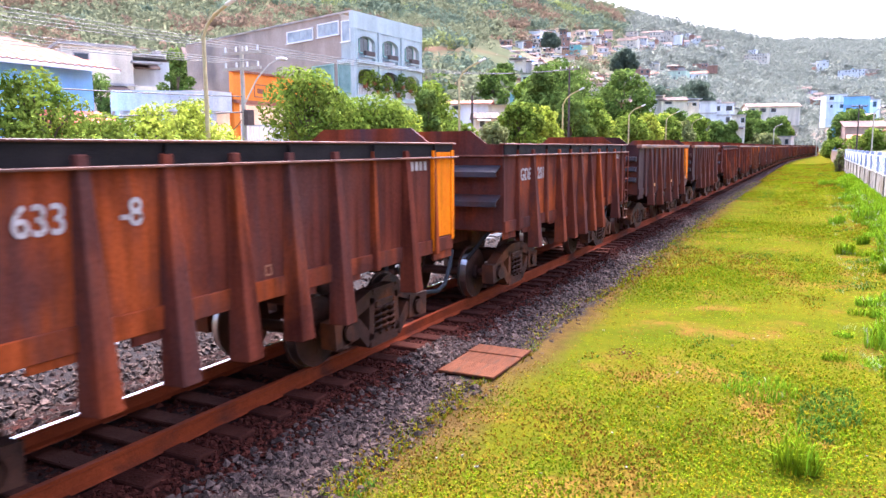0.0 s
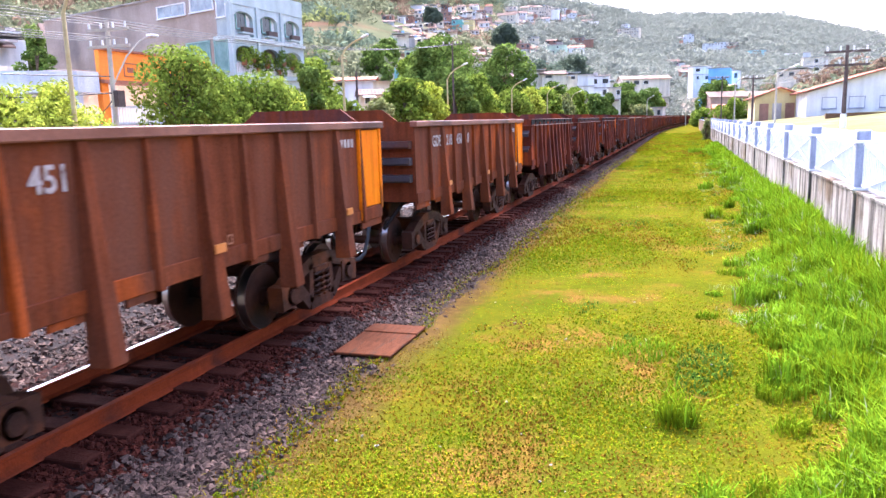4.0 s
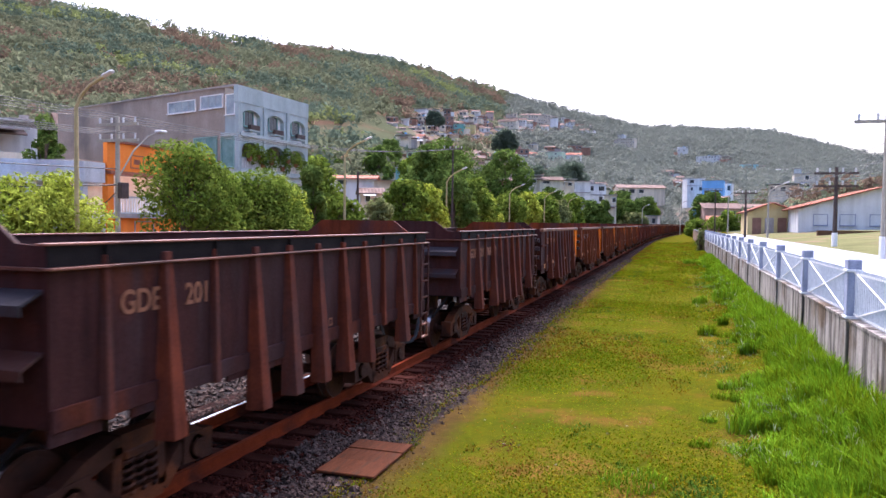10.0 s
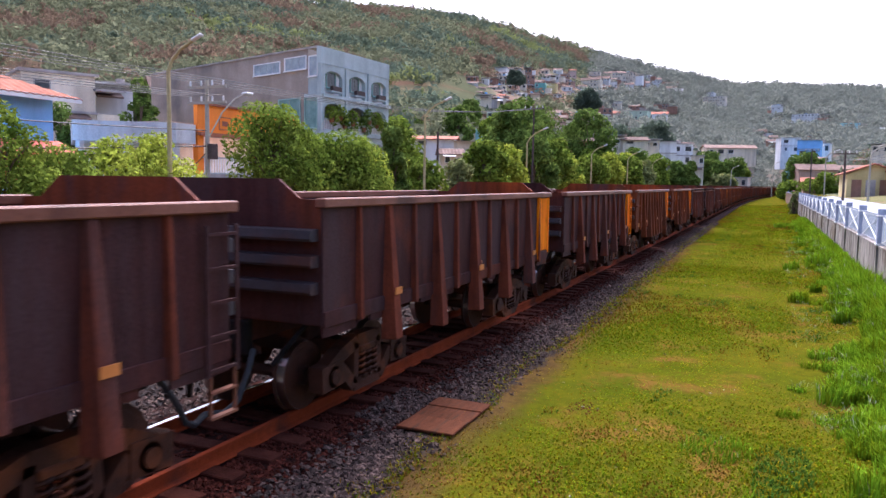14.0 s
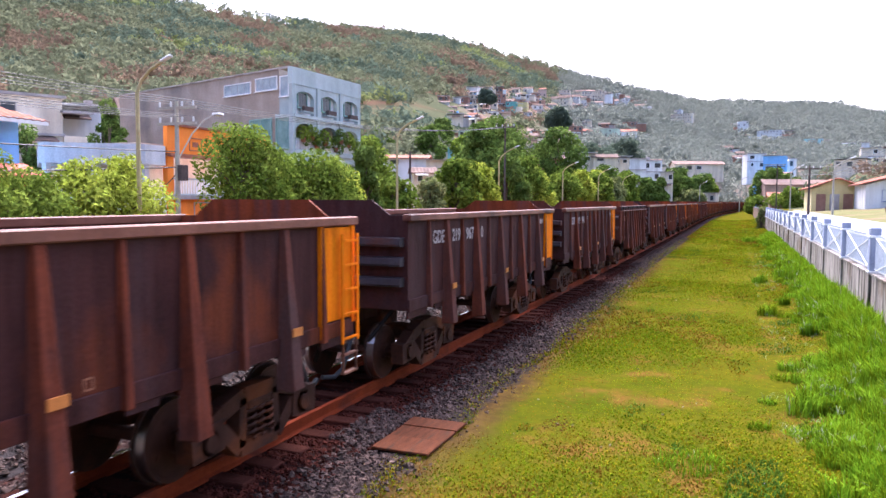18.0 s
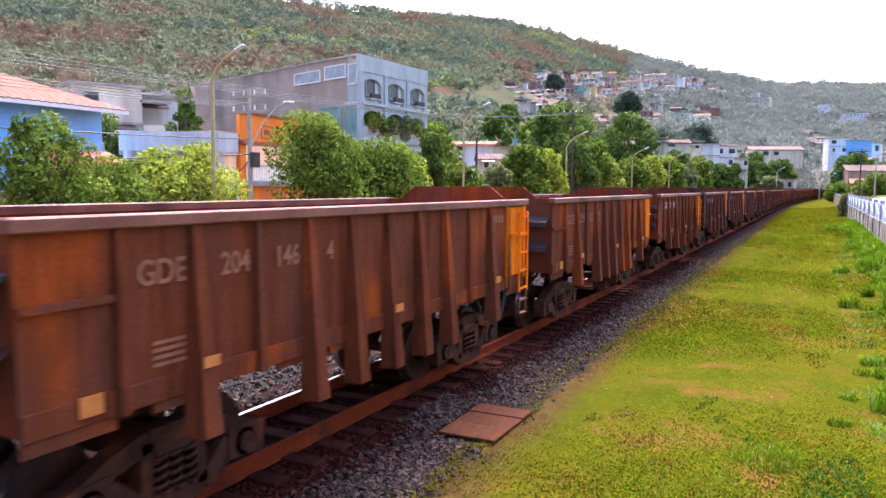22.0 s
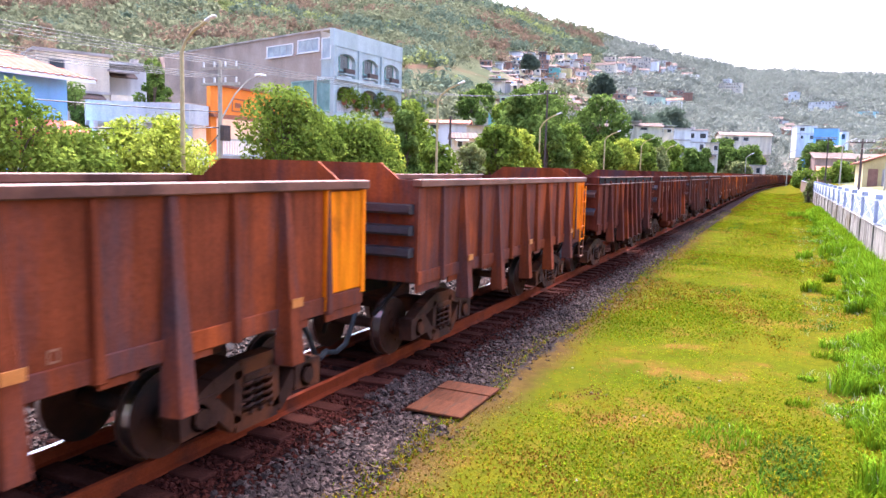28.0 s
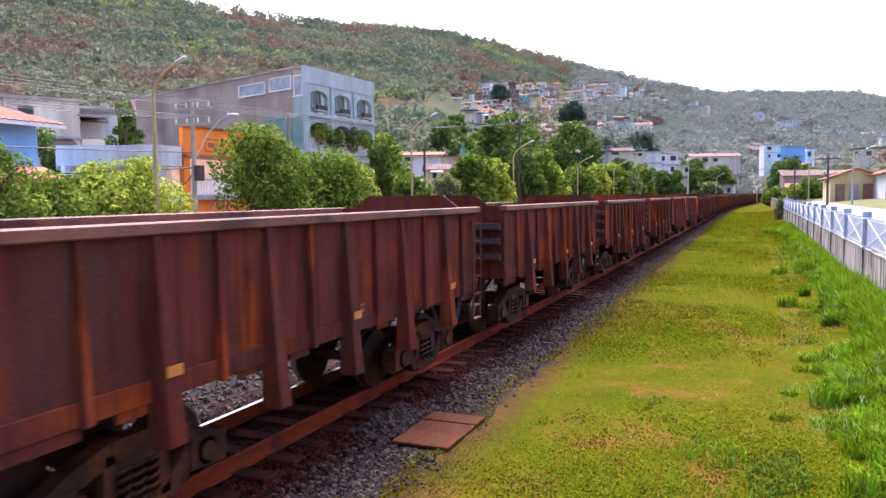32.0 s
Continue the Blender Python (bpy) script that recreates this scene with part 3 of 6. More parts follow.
def rib_mesh(wide, drop, side):
    bm = bmesh.new()
    if wide:
        t, b, pt, pb, z0 = 0.06, 0.13, 0.05, 0.19, drop
    else:
        t, b, pt, pb, z0 = 0.035, 0.055, 0.045, 0.08, FLOOR - 0.04
    v = []
    for z, w, p in ((z0, b, pb), (TOP - 0.1, t, pt)):
        v += [bm.verts.new((side * x, y, z)) for x, y in ((1.29, -w), (1.3 + p, -w * 0.75), (1.3 + p, w * 0.75), (1.29, w))]
    for k in range(4):
        bm.faces.new((v[k], v[(k + 1) % 4], v[4 + (k + 1) % 4], v[4 + k]))
    bm.faces.new(v[3::-1])
    bm.faces.new(v[4:])
    bmesh.ops.recalc_face_normals(bm, faces=bm.faces[:])
    return bevelled(bm, 0.008)


SHARED = {}


def shared(key, make, mat):
    if key not in SHARED:
        SHARED[key] = mesh_of(key, make(), mat)
    return SHARED[key]


def end_wall(y, out):
    """An end wall that rises to a trapezoid in its middle."""
    return prism([(-1.28, FLOOR), (1.28, FLOOR), (1.28, TOP - 0.02), (1.0, TOP - 0.01), (0.72, TOP + 0.2), (-0.72, TOP + 0.2), (-1.0, TOP - 0.01), (-1.28, TOP - 0.02)], "y", y, y + out * 0.035)


def side_frame():
    """A cast bogie side frame: arched top, window openings left between its members."""
    bm = bmesh.new()
    def bar(pts, w=0.1, d=0.085):
        for (y0, z0), (y1, z1) in zip(pts, pts[1:]):
            a, b = Vector((0, y0, z0)), Vector((0, y1, z1))
            n = (b - a).cross(Vector((1, 0, 0))).normalized() * w / 2
            vs = [bm.verts.new(p + s * n + Vector((dx, 0, 0))) for dx in (-d, d) for p, s in ((a, 1), (b, 1), (b, -1), (a, -1))]
            bm.faces.new(vs[:4])
            bm.faces.new(vs[:3:-1])
            for k in range(4):
                bm.faces.new((vs[k], vs[4 + k], vs[4 + (k + 1) % 4], vs[(k + 1) % 4]))
    bar([(-1.0, 0.47), (-0.6, 0.66), (-0.25, 0.76), (0.25, 0.76), (0.6, 0.66), (1.0, 0.47)], 0.17)
    bar([(-0.62, 0.5), (-0.32, 0.22), (0.32, 0.22), (0.62, 0.5)], 0.16)
    bar([(-0.3, 0.24), (-0.27, 0.74)], 0.11)
    bar([(0.3, 0.24), (0.27, 0.74)], 0.11)
    bar([(-1.06, 0.44), (-0.6, 0.47)], 0.3, 0.1)
    bar([(1.06, 0.44), (0.6, 0.47)], 0.3, 0.1)
    bmesh.ops.recalc_face_normals(bm, faces=bm.faces[:])
    return bm


def wheelset():
    bm = bmesh.new()
    for s in (-1, 1):
        disc_x(bm, s * 0.465, s * 0.495, 0.445, 28)
        n = len(bm.faces)
        disc_x(bm, s * 0.495, s * 0.6, 0.418, 28, r2=0.41)
        bm.faces.ensure_lookup_table()
        for f in bm.faces[n + 2:]:
            f.material_index = 1
        for f in bm.faces[:]:
            pass
        disc_x(bm, s * 0.597, s * 0.604, 0.36, 28, r2=0.35)
        disc_x(bm, s * 0.6, s * 0.66, 0.12, 16)
        for k in range(4):
            a = k * math.pi / 2
            disc_x(bm, s * 0.602, s * 0.612, 0.035, 10, 0.24 * math.cos(a), 0.24 * math.sin(a))
    disc_x(bm, -0.8, 0.8, 0.075, 12)
    bmesh.ops.recalc_face_normals(bm, faces=bm.faces[:])
    return bm


def coil():
    bm = bmesh.new()
    pts = [(0.075 * math.cos(a * 0.7), 0.075 * math.sin(a * 0.7), 0.0085 * a) for a in range(0, 38)]
    return tube(bm, pts, 0.019, 5)


def add_bogie(wagon, y, full=True):
    bogie = part("bogie", shared("bogie", lambda: boxes((-0.9, 0.9, -0.16, 0.16, 0.5, 0.72), (-0.3, 0.3, -0.3, 0.3, 0.7, 1.1), bevel=0.02), BOGIE), None, wagon, "greasy cast steel bogie", pose(0, y, 0))
    sf = shared("side_frame", side_frame, BOGIE)
    ws = shared("wheelset", wheelset, [WHEEL, TREAD])
    cap = shared("axle_cap", lambda: disc_x(disc_x(bmesh.new(), -0.09, 0.06, 0.13, 16), 0.06, 0.09, 0.09, 12), BOGIE)
    for s in (-1, 1):
        part("side_frame", sf, None, bogie, "", pose(s * 0.93, 0, 0))
    wheels = [part("wheelset", ws, None, bogie, "rusted wheels with bright treads on one axle", pose(0, a, 0.415)) for a in (-0.81, 0.81)]
    if full:
        sp = shared("spring", coil, BOGIE)
        for a in (-0.81, 0.81):
            part("axle_cap", cap, None, bogie, "", pose(0.97, a, 0.44))
        for a in (-0.15, 0.0, 0.15):
            part("spring", sp, None, bogie, "", pose(0.97, a, 0.29))
        part("bolster_end", shared("bolster_end", lambda: boxes((0.88, 1.03, -0.2, 0.2, 0.6, 0.69), bevel=0.015), BOGIE), None, bogie)
    return wheels


WHEELS = []
DATA_Y, DATA_Z = -3.3, 1.42
MARK_Y = 0.4
TANKS = ((1.2, 0.2, 0.34, 0.5), (-0.45, 0.21, 0.34, 0.58))


def wagon(k, style, steel, end="", number="", mark=False, mat_mark=None, full=True, tank=False, group="ore train"):
    """An empty ore gondola: sides with flared ribs, ribbed end walls that rise in their middle, two bogies."""
    names = {"rusty_red_steel": "rust red", "dark_maroon_steel": "dark maroon", "brown_ore_stained_steel": "brown ore-stained", "bright_rust_steel": "bright rust", "umber_rusted_steel": "umber rusted"}
    tail = {"yellow": " with a yellow end panel", "ladder": " with an end ladder", "both": " with yellow end panel and ladder", "": ""}[end]
    w = thing("ore_wagon", f"{names[steel.name]} steel ore gondola wagon{tail}", "freight wagon", group)
    st = steel.name + style
    HALF = HALF_A if style == "A" else HALF_BC
    rib = RIB_RUST if steel is MAROON else steel
    cap = RIM
    for s in (1, -1):
        part("side_wall", shared(f"side_wall{s}{st}", lambda: boxes((s * 1.27, s * 1.3, -HALF, HALF, FLOOR, TOP - 0.02)), steel), None, w)
        part("side_sill", shared(f"side_sill{s}{st}", lambda: boxes((s * 1.3, s * 1.325, -HALF, HALF, FLOOR - 0.03, FLOOR + 0.15), bevel=0.006), steel), None, w)
        if style == "A":
            part("top_rail", shared(f"top_rail_A{s}{st}", lambda: boxes((s * 1.24, s * 1.345, -HALF - 0.06, HALF + 0.06, TOP - 0.02, TOP), (s * 1.302, s * 1.385, -HALF - 0.05, HALF + 0.05, TOP - 0.2, TOP - 0.178), bevel=0.005), cap), None, w)
            # recessed web between the flanges, coloured darker than the side wall
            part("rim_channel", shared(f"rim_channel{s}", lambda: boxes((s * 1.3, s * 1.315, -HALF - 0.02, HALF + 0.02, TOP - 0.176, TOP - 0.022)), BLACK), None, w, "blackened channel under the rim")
            if full:
                for y in (-3.6, -2.16, -0.72, 0.72, 2.16, 3.6):
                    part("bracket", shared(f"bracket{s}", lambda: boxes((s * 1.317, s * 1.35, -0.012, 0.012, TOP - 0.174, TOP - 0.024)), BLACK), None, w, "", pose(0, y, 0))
        else:
            part("top_rail", shared(f"top_rail_B{s}{st}", lambda: boxes((s * 1.24, s * 1.37, -HALF - 0.06, HALF + 0.06, TOP - 0.1, TOP), bevel=0.012), cap), None, w)
        if full or s > 0:
            for i, wide in enumerate(WIDE_A if style in "AC" else WIDE_B):
                drop = 0.8 if not 1 < i < 9 else 0.72
                part("rib", shared(f"rib{wide}{drop if wide else 0}{s}{st}", lambda: rib_mesh(wide, drop, s), rib), None, w, "", pose(0, (i - 5) * 0.72, 0))
        if full and s > 0:
            for e in (-1, 1):
                for j, (y0, y1, dz) in enumerate(((HALF, 3.62, 0.0), (3.3, 2.9, 0.02), (1.9, 1.44, 0.04), (1.1, 0.75, 0.03))):
                    part("skirt", shared(f"skirt{j}{e}{st}", lambda: boxes((1.272, 1.299, *sorted((e * y0, e * y1)), FLOOR - 0.135 + dz, FLOOR - 0.002)), steel), None, w)
    for e in (-1, 1):
        part("end_wall", shared(f"end_wall{e}{st}", lambda: end_wall(e * (HALF - 0.04), e), BRIGHT if e > 0 else steel), None, w)
        if full or e < 0:
            shelf = style == "A" or style == "C" and k > 20
            outline = [(0, 0.2), (0.2, 0.1), (0.2, 0.02), (0.185, 0.02), (0.185, 0.085), (0, 0.17)] if shelf else [(0, 0.13), (0.15, 0.12), (0.16, 0.03), (0.14, 0.0), (0, 0.0)]
            for z in ((2.02, 1.56) if shelf else (2.1, 1.82, 1.53)):
                part("end_rib", shared(f"end_rib{e}{shelf}", lambda: prism([(e * u, v) for u, v in outline], "x", -1.24, 1.24), END_STEEL), None, w, "grey weathered end stiffener", pose(0, e * (HALF - 0.004), z))
            if style == "A":
                part("end_rim", shared(f"end_rim{e}", lambda: boxes((-1.3, 1.3, *sorted((e * (HALF - 0.01), e * (HALF + 0.07))), TOP - 0.2, TOP - 0.178)), RIM), None, w)
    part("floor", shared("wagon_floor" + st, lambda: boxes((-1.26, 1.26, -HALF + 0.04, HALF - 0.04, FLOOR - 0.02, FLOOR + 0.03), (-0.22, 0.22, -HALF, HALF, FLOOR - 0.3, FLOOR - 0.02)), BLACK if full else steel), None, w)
    wheels = [x for y in (-2.85, 2.85) for x in add_bogie(w, y, full)]
    if end in ("yellow", "both"):
        part("end_panel", shared(f"yellow_panel{HALF}", lambda: boxes((1.303, 1.318, 3.66 if HALF < 4.3 else 3.6, HALF - 0.01, FLOOR + 0.17, TOP - 0.12)), YELLOW), None, w, "worn yellow end panel")
        for a, b, d, lo in ((3.55, 3.61, 1.345, 0.0), (HALF - 0.05, HALF + 0.03, 1.33, 0.1)):
            part("panel_post", shared(f"panel_post{lo}{HALF}", lambda: boxes((1.3, d, a, b, FLOOR + lo, TOP - 0.1)), YELLOW), None, w)
        if style == "C":
            part("panel_bar", shared(f"panel_bar{HALF}", lambda: boxes((1.31, 1.36, 3.7, HALF + 0.03, 1.98, 2.02)), YELLOW), None, w)
    if full and style == "C":
        part("panel_bar", shared("panel_bar_near" + st, lambda: boxes((1.3, 1.345, -HALF, -3.64, 1.96, 2.01)), steel), None, w)
    if end in ("ladder", "both"):
        def make():
            bm = bmesh.new()
            for y in (HALF - 0.345, HALF + 0.02):
                box(bm, 1.36, 1.38, y - 0.022, y + 0.022, FLOOR - 0.12, TOP - 0.2)
            for z in range(5):
                box(bm, 1.355, 1.385, HALF - 0.345, HALF + 0.02, FLOOR - 0.08 + z * 0.29, FLOOR - 0.055 + z * 0.29)
            return bm
        part("ladder", shared(f"ladder_y{HALF}" if end == "both" else "ladder" + st, make, YELLOW if end == "both" else steel), None, w, "steel ladder with five rungs")
        part("stirrup_step", shared(f"stirrup{HALF}", lambda: boxes((1.345, 1.375, HALF - 0.33, HALF - 0.31, 0.72, FLOOR - 0.08), (1.345, 1.375, HALF - 0.02, HALF, 0.72, FLOOR - 0.08), (1.33, 1.39, HALF - 0.33, HALF, 0.7, 0.722), (1.33, 1.39, HALF - 0.33, HALF, 0.92, 0.94)), RIM), None, w, "worn steel stirrup step")
    if full:
        for e in (-1, 1):
            part("coupler", shared(f"coupler{e}{style == 'A'}", lambda: boxes((-0.16, 0.16, *sorted((e * (HALF + 0.48), e * (PITCH / 2 - 0.003))), 0.7, 1.02), bevel=0.03), BLACK), None, w, "knuckle coupler")
            part("coupler_shank", shared(f"coupler_shank{e}{style == 'A'}", lambda: boxes((-0.09, 0.09, *sorted((e * (HALF + 0.04), e * (HALF + 0.49))), 0.78, 0.94), bevel=0.015), BLACK), None, w)
            part("draft_gear", shared(f"draft_gear{e}{style == 'A'}", lambda: boxes((-0.3, 0.3, *sorted((e * (HALF - 0.1), e * (HALF + 0.04))), 0.75, FLOOR - 0.03), bevel=0.02), BLACK), None, w)
            part("air_hose", shared(f"air_hose{e}{style == 'A'}", lambda: tube(bmesh.new(), [(0.42, e * (HALF + 0.05), 0.85), (0.45, e * (HALF + 0.2), 0.62), (0.44, e * (HALF + 0.36), 0.34), (0.4, e * (HALF + 0.52), 0.26), (0.34, e * (PITCH / 2), 0.3)], 0.035, 7), RUBBER), None, w, "black rubber air hose")
            part("end_brace", shared(f"end_brace{e}{style == 'A'}", lambda: tube(bmesh.new(), [(1.0, e * (HALF - 0.15), FLOOR - 0.02), (0.72, e * (HALF + 0.12), 0.72)], 0.03, 6), BLACK), None, w)
        if style != "A":
            for i in (1, 5, 9):
                part("reflector", shared("reflector", lambda: boxes((1.44, 1.452, -0.085, 0.085, 1.3, 1.385)), REFLECT), None, w, "reflective plate", pose(0.022, (i - 5) * 0.72, 0.06))
        if style == "C":
            for j in range(4):
                part("data_line", shared("data_line%d" % (j % 2), lambda: boxes((1.302, 1.305, 0, 0.44 - 0.12 * (j % 2), 0, 0.028)), RUST_MARK), None, w, "faded line of small writing", pose(0, DATA_Y, DATA_Z + 0.055 * j))
            part("reflector", shared("reflector_small", lambda: boxes((1.332, 1.345, -0.09, 0.09, 1.22, 1.36)), REFLECT), None, w, "reflective plate", pose(0, -3.85, 0))
        if tank:
            for ty, tr, tl, tz in TANKS:
                bm = disc_x(disc_x(disc_x(bmesh.new(), -tl, tl, tr, 20), tl, tl + 0.06, tr, 20, r2=tr * 0.7), -tl - 0.06, -tl, tr * 0.7, 20, r2=tr)
                part("air_tank", bm, RUST, w, "rusty air tank", pose(1.05, ty, tz, 0, 0, 90))
        if number:
            mm = mat_mark or WHITE_MARK
            y = -3.45
            for j, piece in enumerate(number.split()):
                spot = (-3.43, -2.6, -1.93, -1.15)[min(j, 3)]
                lettering(piece, 0.26 if style == "C" else 0.28, mm, w, pose(1.31, spot, 2.04 if style == "C" else 1.96 if style == "A" else 2.1, 90, 0, 90) @ Matrix.Diagonal((0.9, 1, 1, 1)), "number", "painted wagon number")
        if style != "C":
            part("test_mark", shared("test_mark", lambda: boxes((1.302, 1.306, -0.06, -0.04, 0, 0.13), (1.302, 1.306, 0.04, 0.06, 0, 0.13), (1.302, 1.306, -0.04, 0.04, 0, 0.02), (1.302, 1.306, -0.04, 0.04, 0.11, 0.13)), RUST_MARK), None, w, "small faded square outline", pose(0, MARK_Y, 1.37) @ Matrix.Diagonal((1, 0.75, 0.75, 1)))
        if mark:
            bm = bmesh.new()
            for j in range(4):
                box(bm, 1.302, 1.306, 3.03 + 0.11 * j, 3.1 + 0.11 * j, 2.22, 2.33)
            part("owner_mark", bm, mat_mark or WHITE_MARK, w, "faded painted mark")
    WHEELS.append((k, wheels))
    return w
build_ground()
main_line = build_track(0.0, "railway_track")
second_line = build_track(-3.85, "railway_track")
build_sleepers(0.0, main_line, -4, 420, SLEEPER)
build_sleepers(-3.85, second_line, -4, 160, SLEEPER_GREY)

KINDS = {
    -1: ("A", RUST, "ladder", "GDE 201", True, None, False), 0: ("A", RUST, "yellow", "GDE 201 633 -8", True, None, False), 1: ("A", RUST, "ladder", "", False, None, True),
    2: ("A", RUST, "ladder", "", False, None, False), 3: ("B", BROWN, "yellow", "GDE 218 450 8", True, None, False), 4: ("B", BROWN, "yellow", "GDE 218 451", True, None, False),
    5: ("C", BROWN, "yellow", "GDE 218 842", True, RUST_MARK, False), 6: ("B", BROWN, "yellow", "GDE 218 843", True, RUST_MARK, False), 7: ("C", BROWN, "both", "GDE 207 648 9", True, WHITE_MARK, False),
    8: ("C", MAROON, "yellow", "GDE 207 649 7", True, RUST_MARK, False), 9: ("A", MAROON, "ladder", "GDE 201 966 2", False, RUST_MARK, False), 10: ("A", MAROON, "ladder", "GDE 201", False, RUST_MARK, False),
    11: ("C", BROWN, "both", "GDE 219 820 1", False, RUST_MARK, False), 12: ("C", BROWN, "yellow", "", False, None, False), 13: ("B", MAROON, "both", "", False, None, False),
    14: ("B", MAROON, "yellow", "", False, None, False), 15: ("B", MAROON, "ladder", "", False, None, False), 16: ("A", UMBER, "ladder", "GDE 201", False, RUST_MARK, False),
    17: ("B", MAROON, "yellow", "GDE 219 966 1", True, None, False), 18: ("B", MAROON, "yellow", "GDE 219 967 0", True, None, False), 19: ("B", MAROON, "both", "GDE 219 238 1", False, None, False),
    20: ("B", MAROON, "yellow", "GDE 219 239 -0", True, None, False), 21: ("B", BROWN, "both", "GDE 219 424 4", True, None, False), 22: ("C", BROWN, "yellow", "GDE 219 425 2", True, RUST_MARK, False),
    23: ("C", BROWN, "both", "GDE 204 146 4", True, RUST_MARK, False), 24: ("C", BROWN, "yellow", "GDE 204 147 2", True, RUST_MARK, False), 25: ("A", UMBER, "ladder", "GDE 201 708 -9", True, RUST_MARK, False),
    26: ("A", UMBER, "", "GDE 209 209 -7", False, RUST_MARK, False), 27: ("A", RUST, "ladder", "GDE 201 607 8", False, RUST_MARK, True), 28: ("A", RUST, "ladder", "", False, None, False),
    29: ("B", BRIGHT, "both", "", False, None, False), 30: ("B", BRIGHT, "yellow", "", False, None, False), 31: ("B", RUST, "ladder", "", False, None, False),
    32: ("B", RUST, "ladder", "", False, None, False), 33: ("B", RUST, "ladder", "", False, None, False), 34: ("B", RUST, "ladder", "", False, None, False),
}
for row in KINDS.values():
    for word in row[3].split():
        text_mesh(word)
DEFAULTS = [("B", RUST, "ladder", "", False, None, False), ("B", MAROON, "yellow", "", False, None, False), ("A", RUST, "ladder", "", False, None, False), ("C", BROWN, "yellow", "", False, None, False), ("B", MAROON, "", "", False, None, False)]

# how far the train has come, in wagon lengths' metres, at each second listed
RUN = [(0, -0.09), (1, 10.31), (2, 20.74), (3, 31.20), (4, 41.69), (5, 52.22), (6, 62.77), (7, 73.35), (8, 83.97), (9, 94.61), (10, 105.29), (11, 115.99), (12, 126.73), (13, 137.49), (14, 148.29), (15, 159.11), (16, 169.97), (17, 180.85), (18, 191.77), (19, 202.71), (20, 213.68), (21, 224.69), (22, 235.72), (23, 246.78), (24, 257.87), (25, 268.99), (26, 280.14), (27, 291.32), (28, 302.53), (29, 313.77), (30, 325.03), (31, 336.33), (32, 347.65)]
# slack in the couplings: metres ahead of the even spacing
SLACK = {0: -0.01, 1: -0.02, 2: -0.09, 3: 0.09, 6: 0.03, 7: 0.10, 8: -0.16, 9: 0.25, 10: -0.21, 11: 0.20, 12: -0.13, 13: -0.08, 17: 0.00, 18: -0.00, 19: -0.15, 20: 0.06, 21: 0.04, 22: 0.04, 23: 0.05, 24: 0.06, 25: 0.05, 26: -0.05, 30: 0.08, 31: 0.05, 32: 0.03, 33: -0.02, 34: -0.05}
TRAIN = {}
SPEED = 10.9


def build_train():
    for k in range(-24, 38):
        style, steel, end, number, mark, mm, tank = KINDS.get(k, DEFAULTS[(k * 7) % len(DEFAULTS)])
        TRAIN[k] = wagon(k, style, steel, end, number, mark, mm, full=k > -3, tank=tank)


build_train()

CREAM = material("cream_house_paint", (0.6, 0.516, 0.396), (0.792, 0.696, 0.552), 0.85, 0.5, 12, 0.1, streak=0.3, sfreq=0.6)
SALMON = material("salmon_house_paint", (0.42, 0.26, 0.2), (0.56, 0.37, 0.29), 0.85, 0.5, 12, 0.1, streak=0.3, sfreq=0.6)
BRICK = material("bare_brick_wall", (0.24, 0.12, 0.08), (0.36, 0.2, 0.145), 0.9, 0.8, 12, 0.2, streak=0.3, sfreq=0.6)
CYAN = material("pale_cyan_house_paint", (0.25, 0.5, 0.52), (0.38, 0.62, 0.63), 0.8, 0.5, 12, 0.1, streak=0.2, sfreq=0.6)
PINK = material("pink_house_paint", (0.48, 0.34, 0.3), (0.62, 0.46, 0.42), 0.85, 0.5, 12, 0.1, streak=0.2, sfreq=0.6)
TEAL = material("teal_house_paint", (0.12, 0.35, 0.32), (0.2, 0.45, 0.4), 0.85, 0.5, 12, 0.1)
YELLOWISH = material("straw_house_paint", (0.5, 0.4, 0.17), (0.64, 0.53, 0.26), 0.85, 0.5, 12, 0.1, streak=0.2, sfreq=0.6)
PALEGREEN = material("pale_green_house_paint", (0.4, 0.52, 0.38), (0.52, 0.63, 0.49), 0.85, 0.5, 12, 0.1, streak=0.2, sfreq=0.6)
METAL_ROOF = material("pale_sheet_roof", (0.4, 0.4, 0.4), (0.6, 0.6, 0.59), 0.5, 0.8, 12, 0.1)
TILE_OLD = material("weathered_brown_roof_tiles", (0.12, 0.082, 0.066), (0.21, 0.148, 0.12), 0.9, 0.8, 12, 0.3, spread=0.3, spec=0.05)
SLAB = material("weathered_concrete_slab", (0.275, 0.25, 0.2375), (0.45, 0.4125, 0.3875), 0.9, 0.6, 12, 0.3, streak=0.3, sfreq=0.6)
TILE_RED = material("red_roof_tiles", (0.36, 0.07, 0.04), (0.5, 0.12, 0.07), 0.85, 2, 30, 0.4, spread=0.2)
SHUTTER = material("green_louvre_shutter", (0.2, 0.34, 0.3), (0.3, 0.45, 0.4), 0.7, 3, 30, 0.1)
WINDOW_WHITE = material("white_window_frame", (0.68, 0.68, 0.67), (0.8, 0.8, 0.79), 0.6, 3, 30, 0.0)
CABLE = material("black_cable", (0.02, 0.02, 0.022), (0.04, 0.04, 0.042), 0.6, 3, 30, 0.0)
LAMP_HEAD = material("pale_lamp_housing", (0.5, 0.5, 0.49), (0.65, 0.65, 0.64), 0.5, 3, 30, 0.0)
LAMP_YELLOW = material("dull_yellow_lamp_pole", (0.34, 0.27, 0.12), (0.46, 0.38, 0.19), 0.7, 3, 30, 0.1)
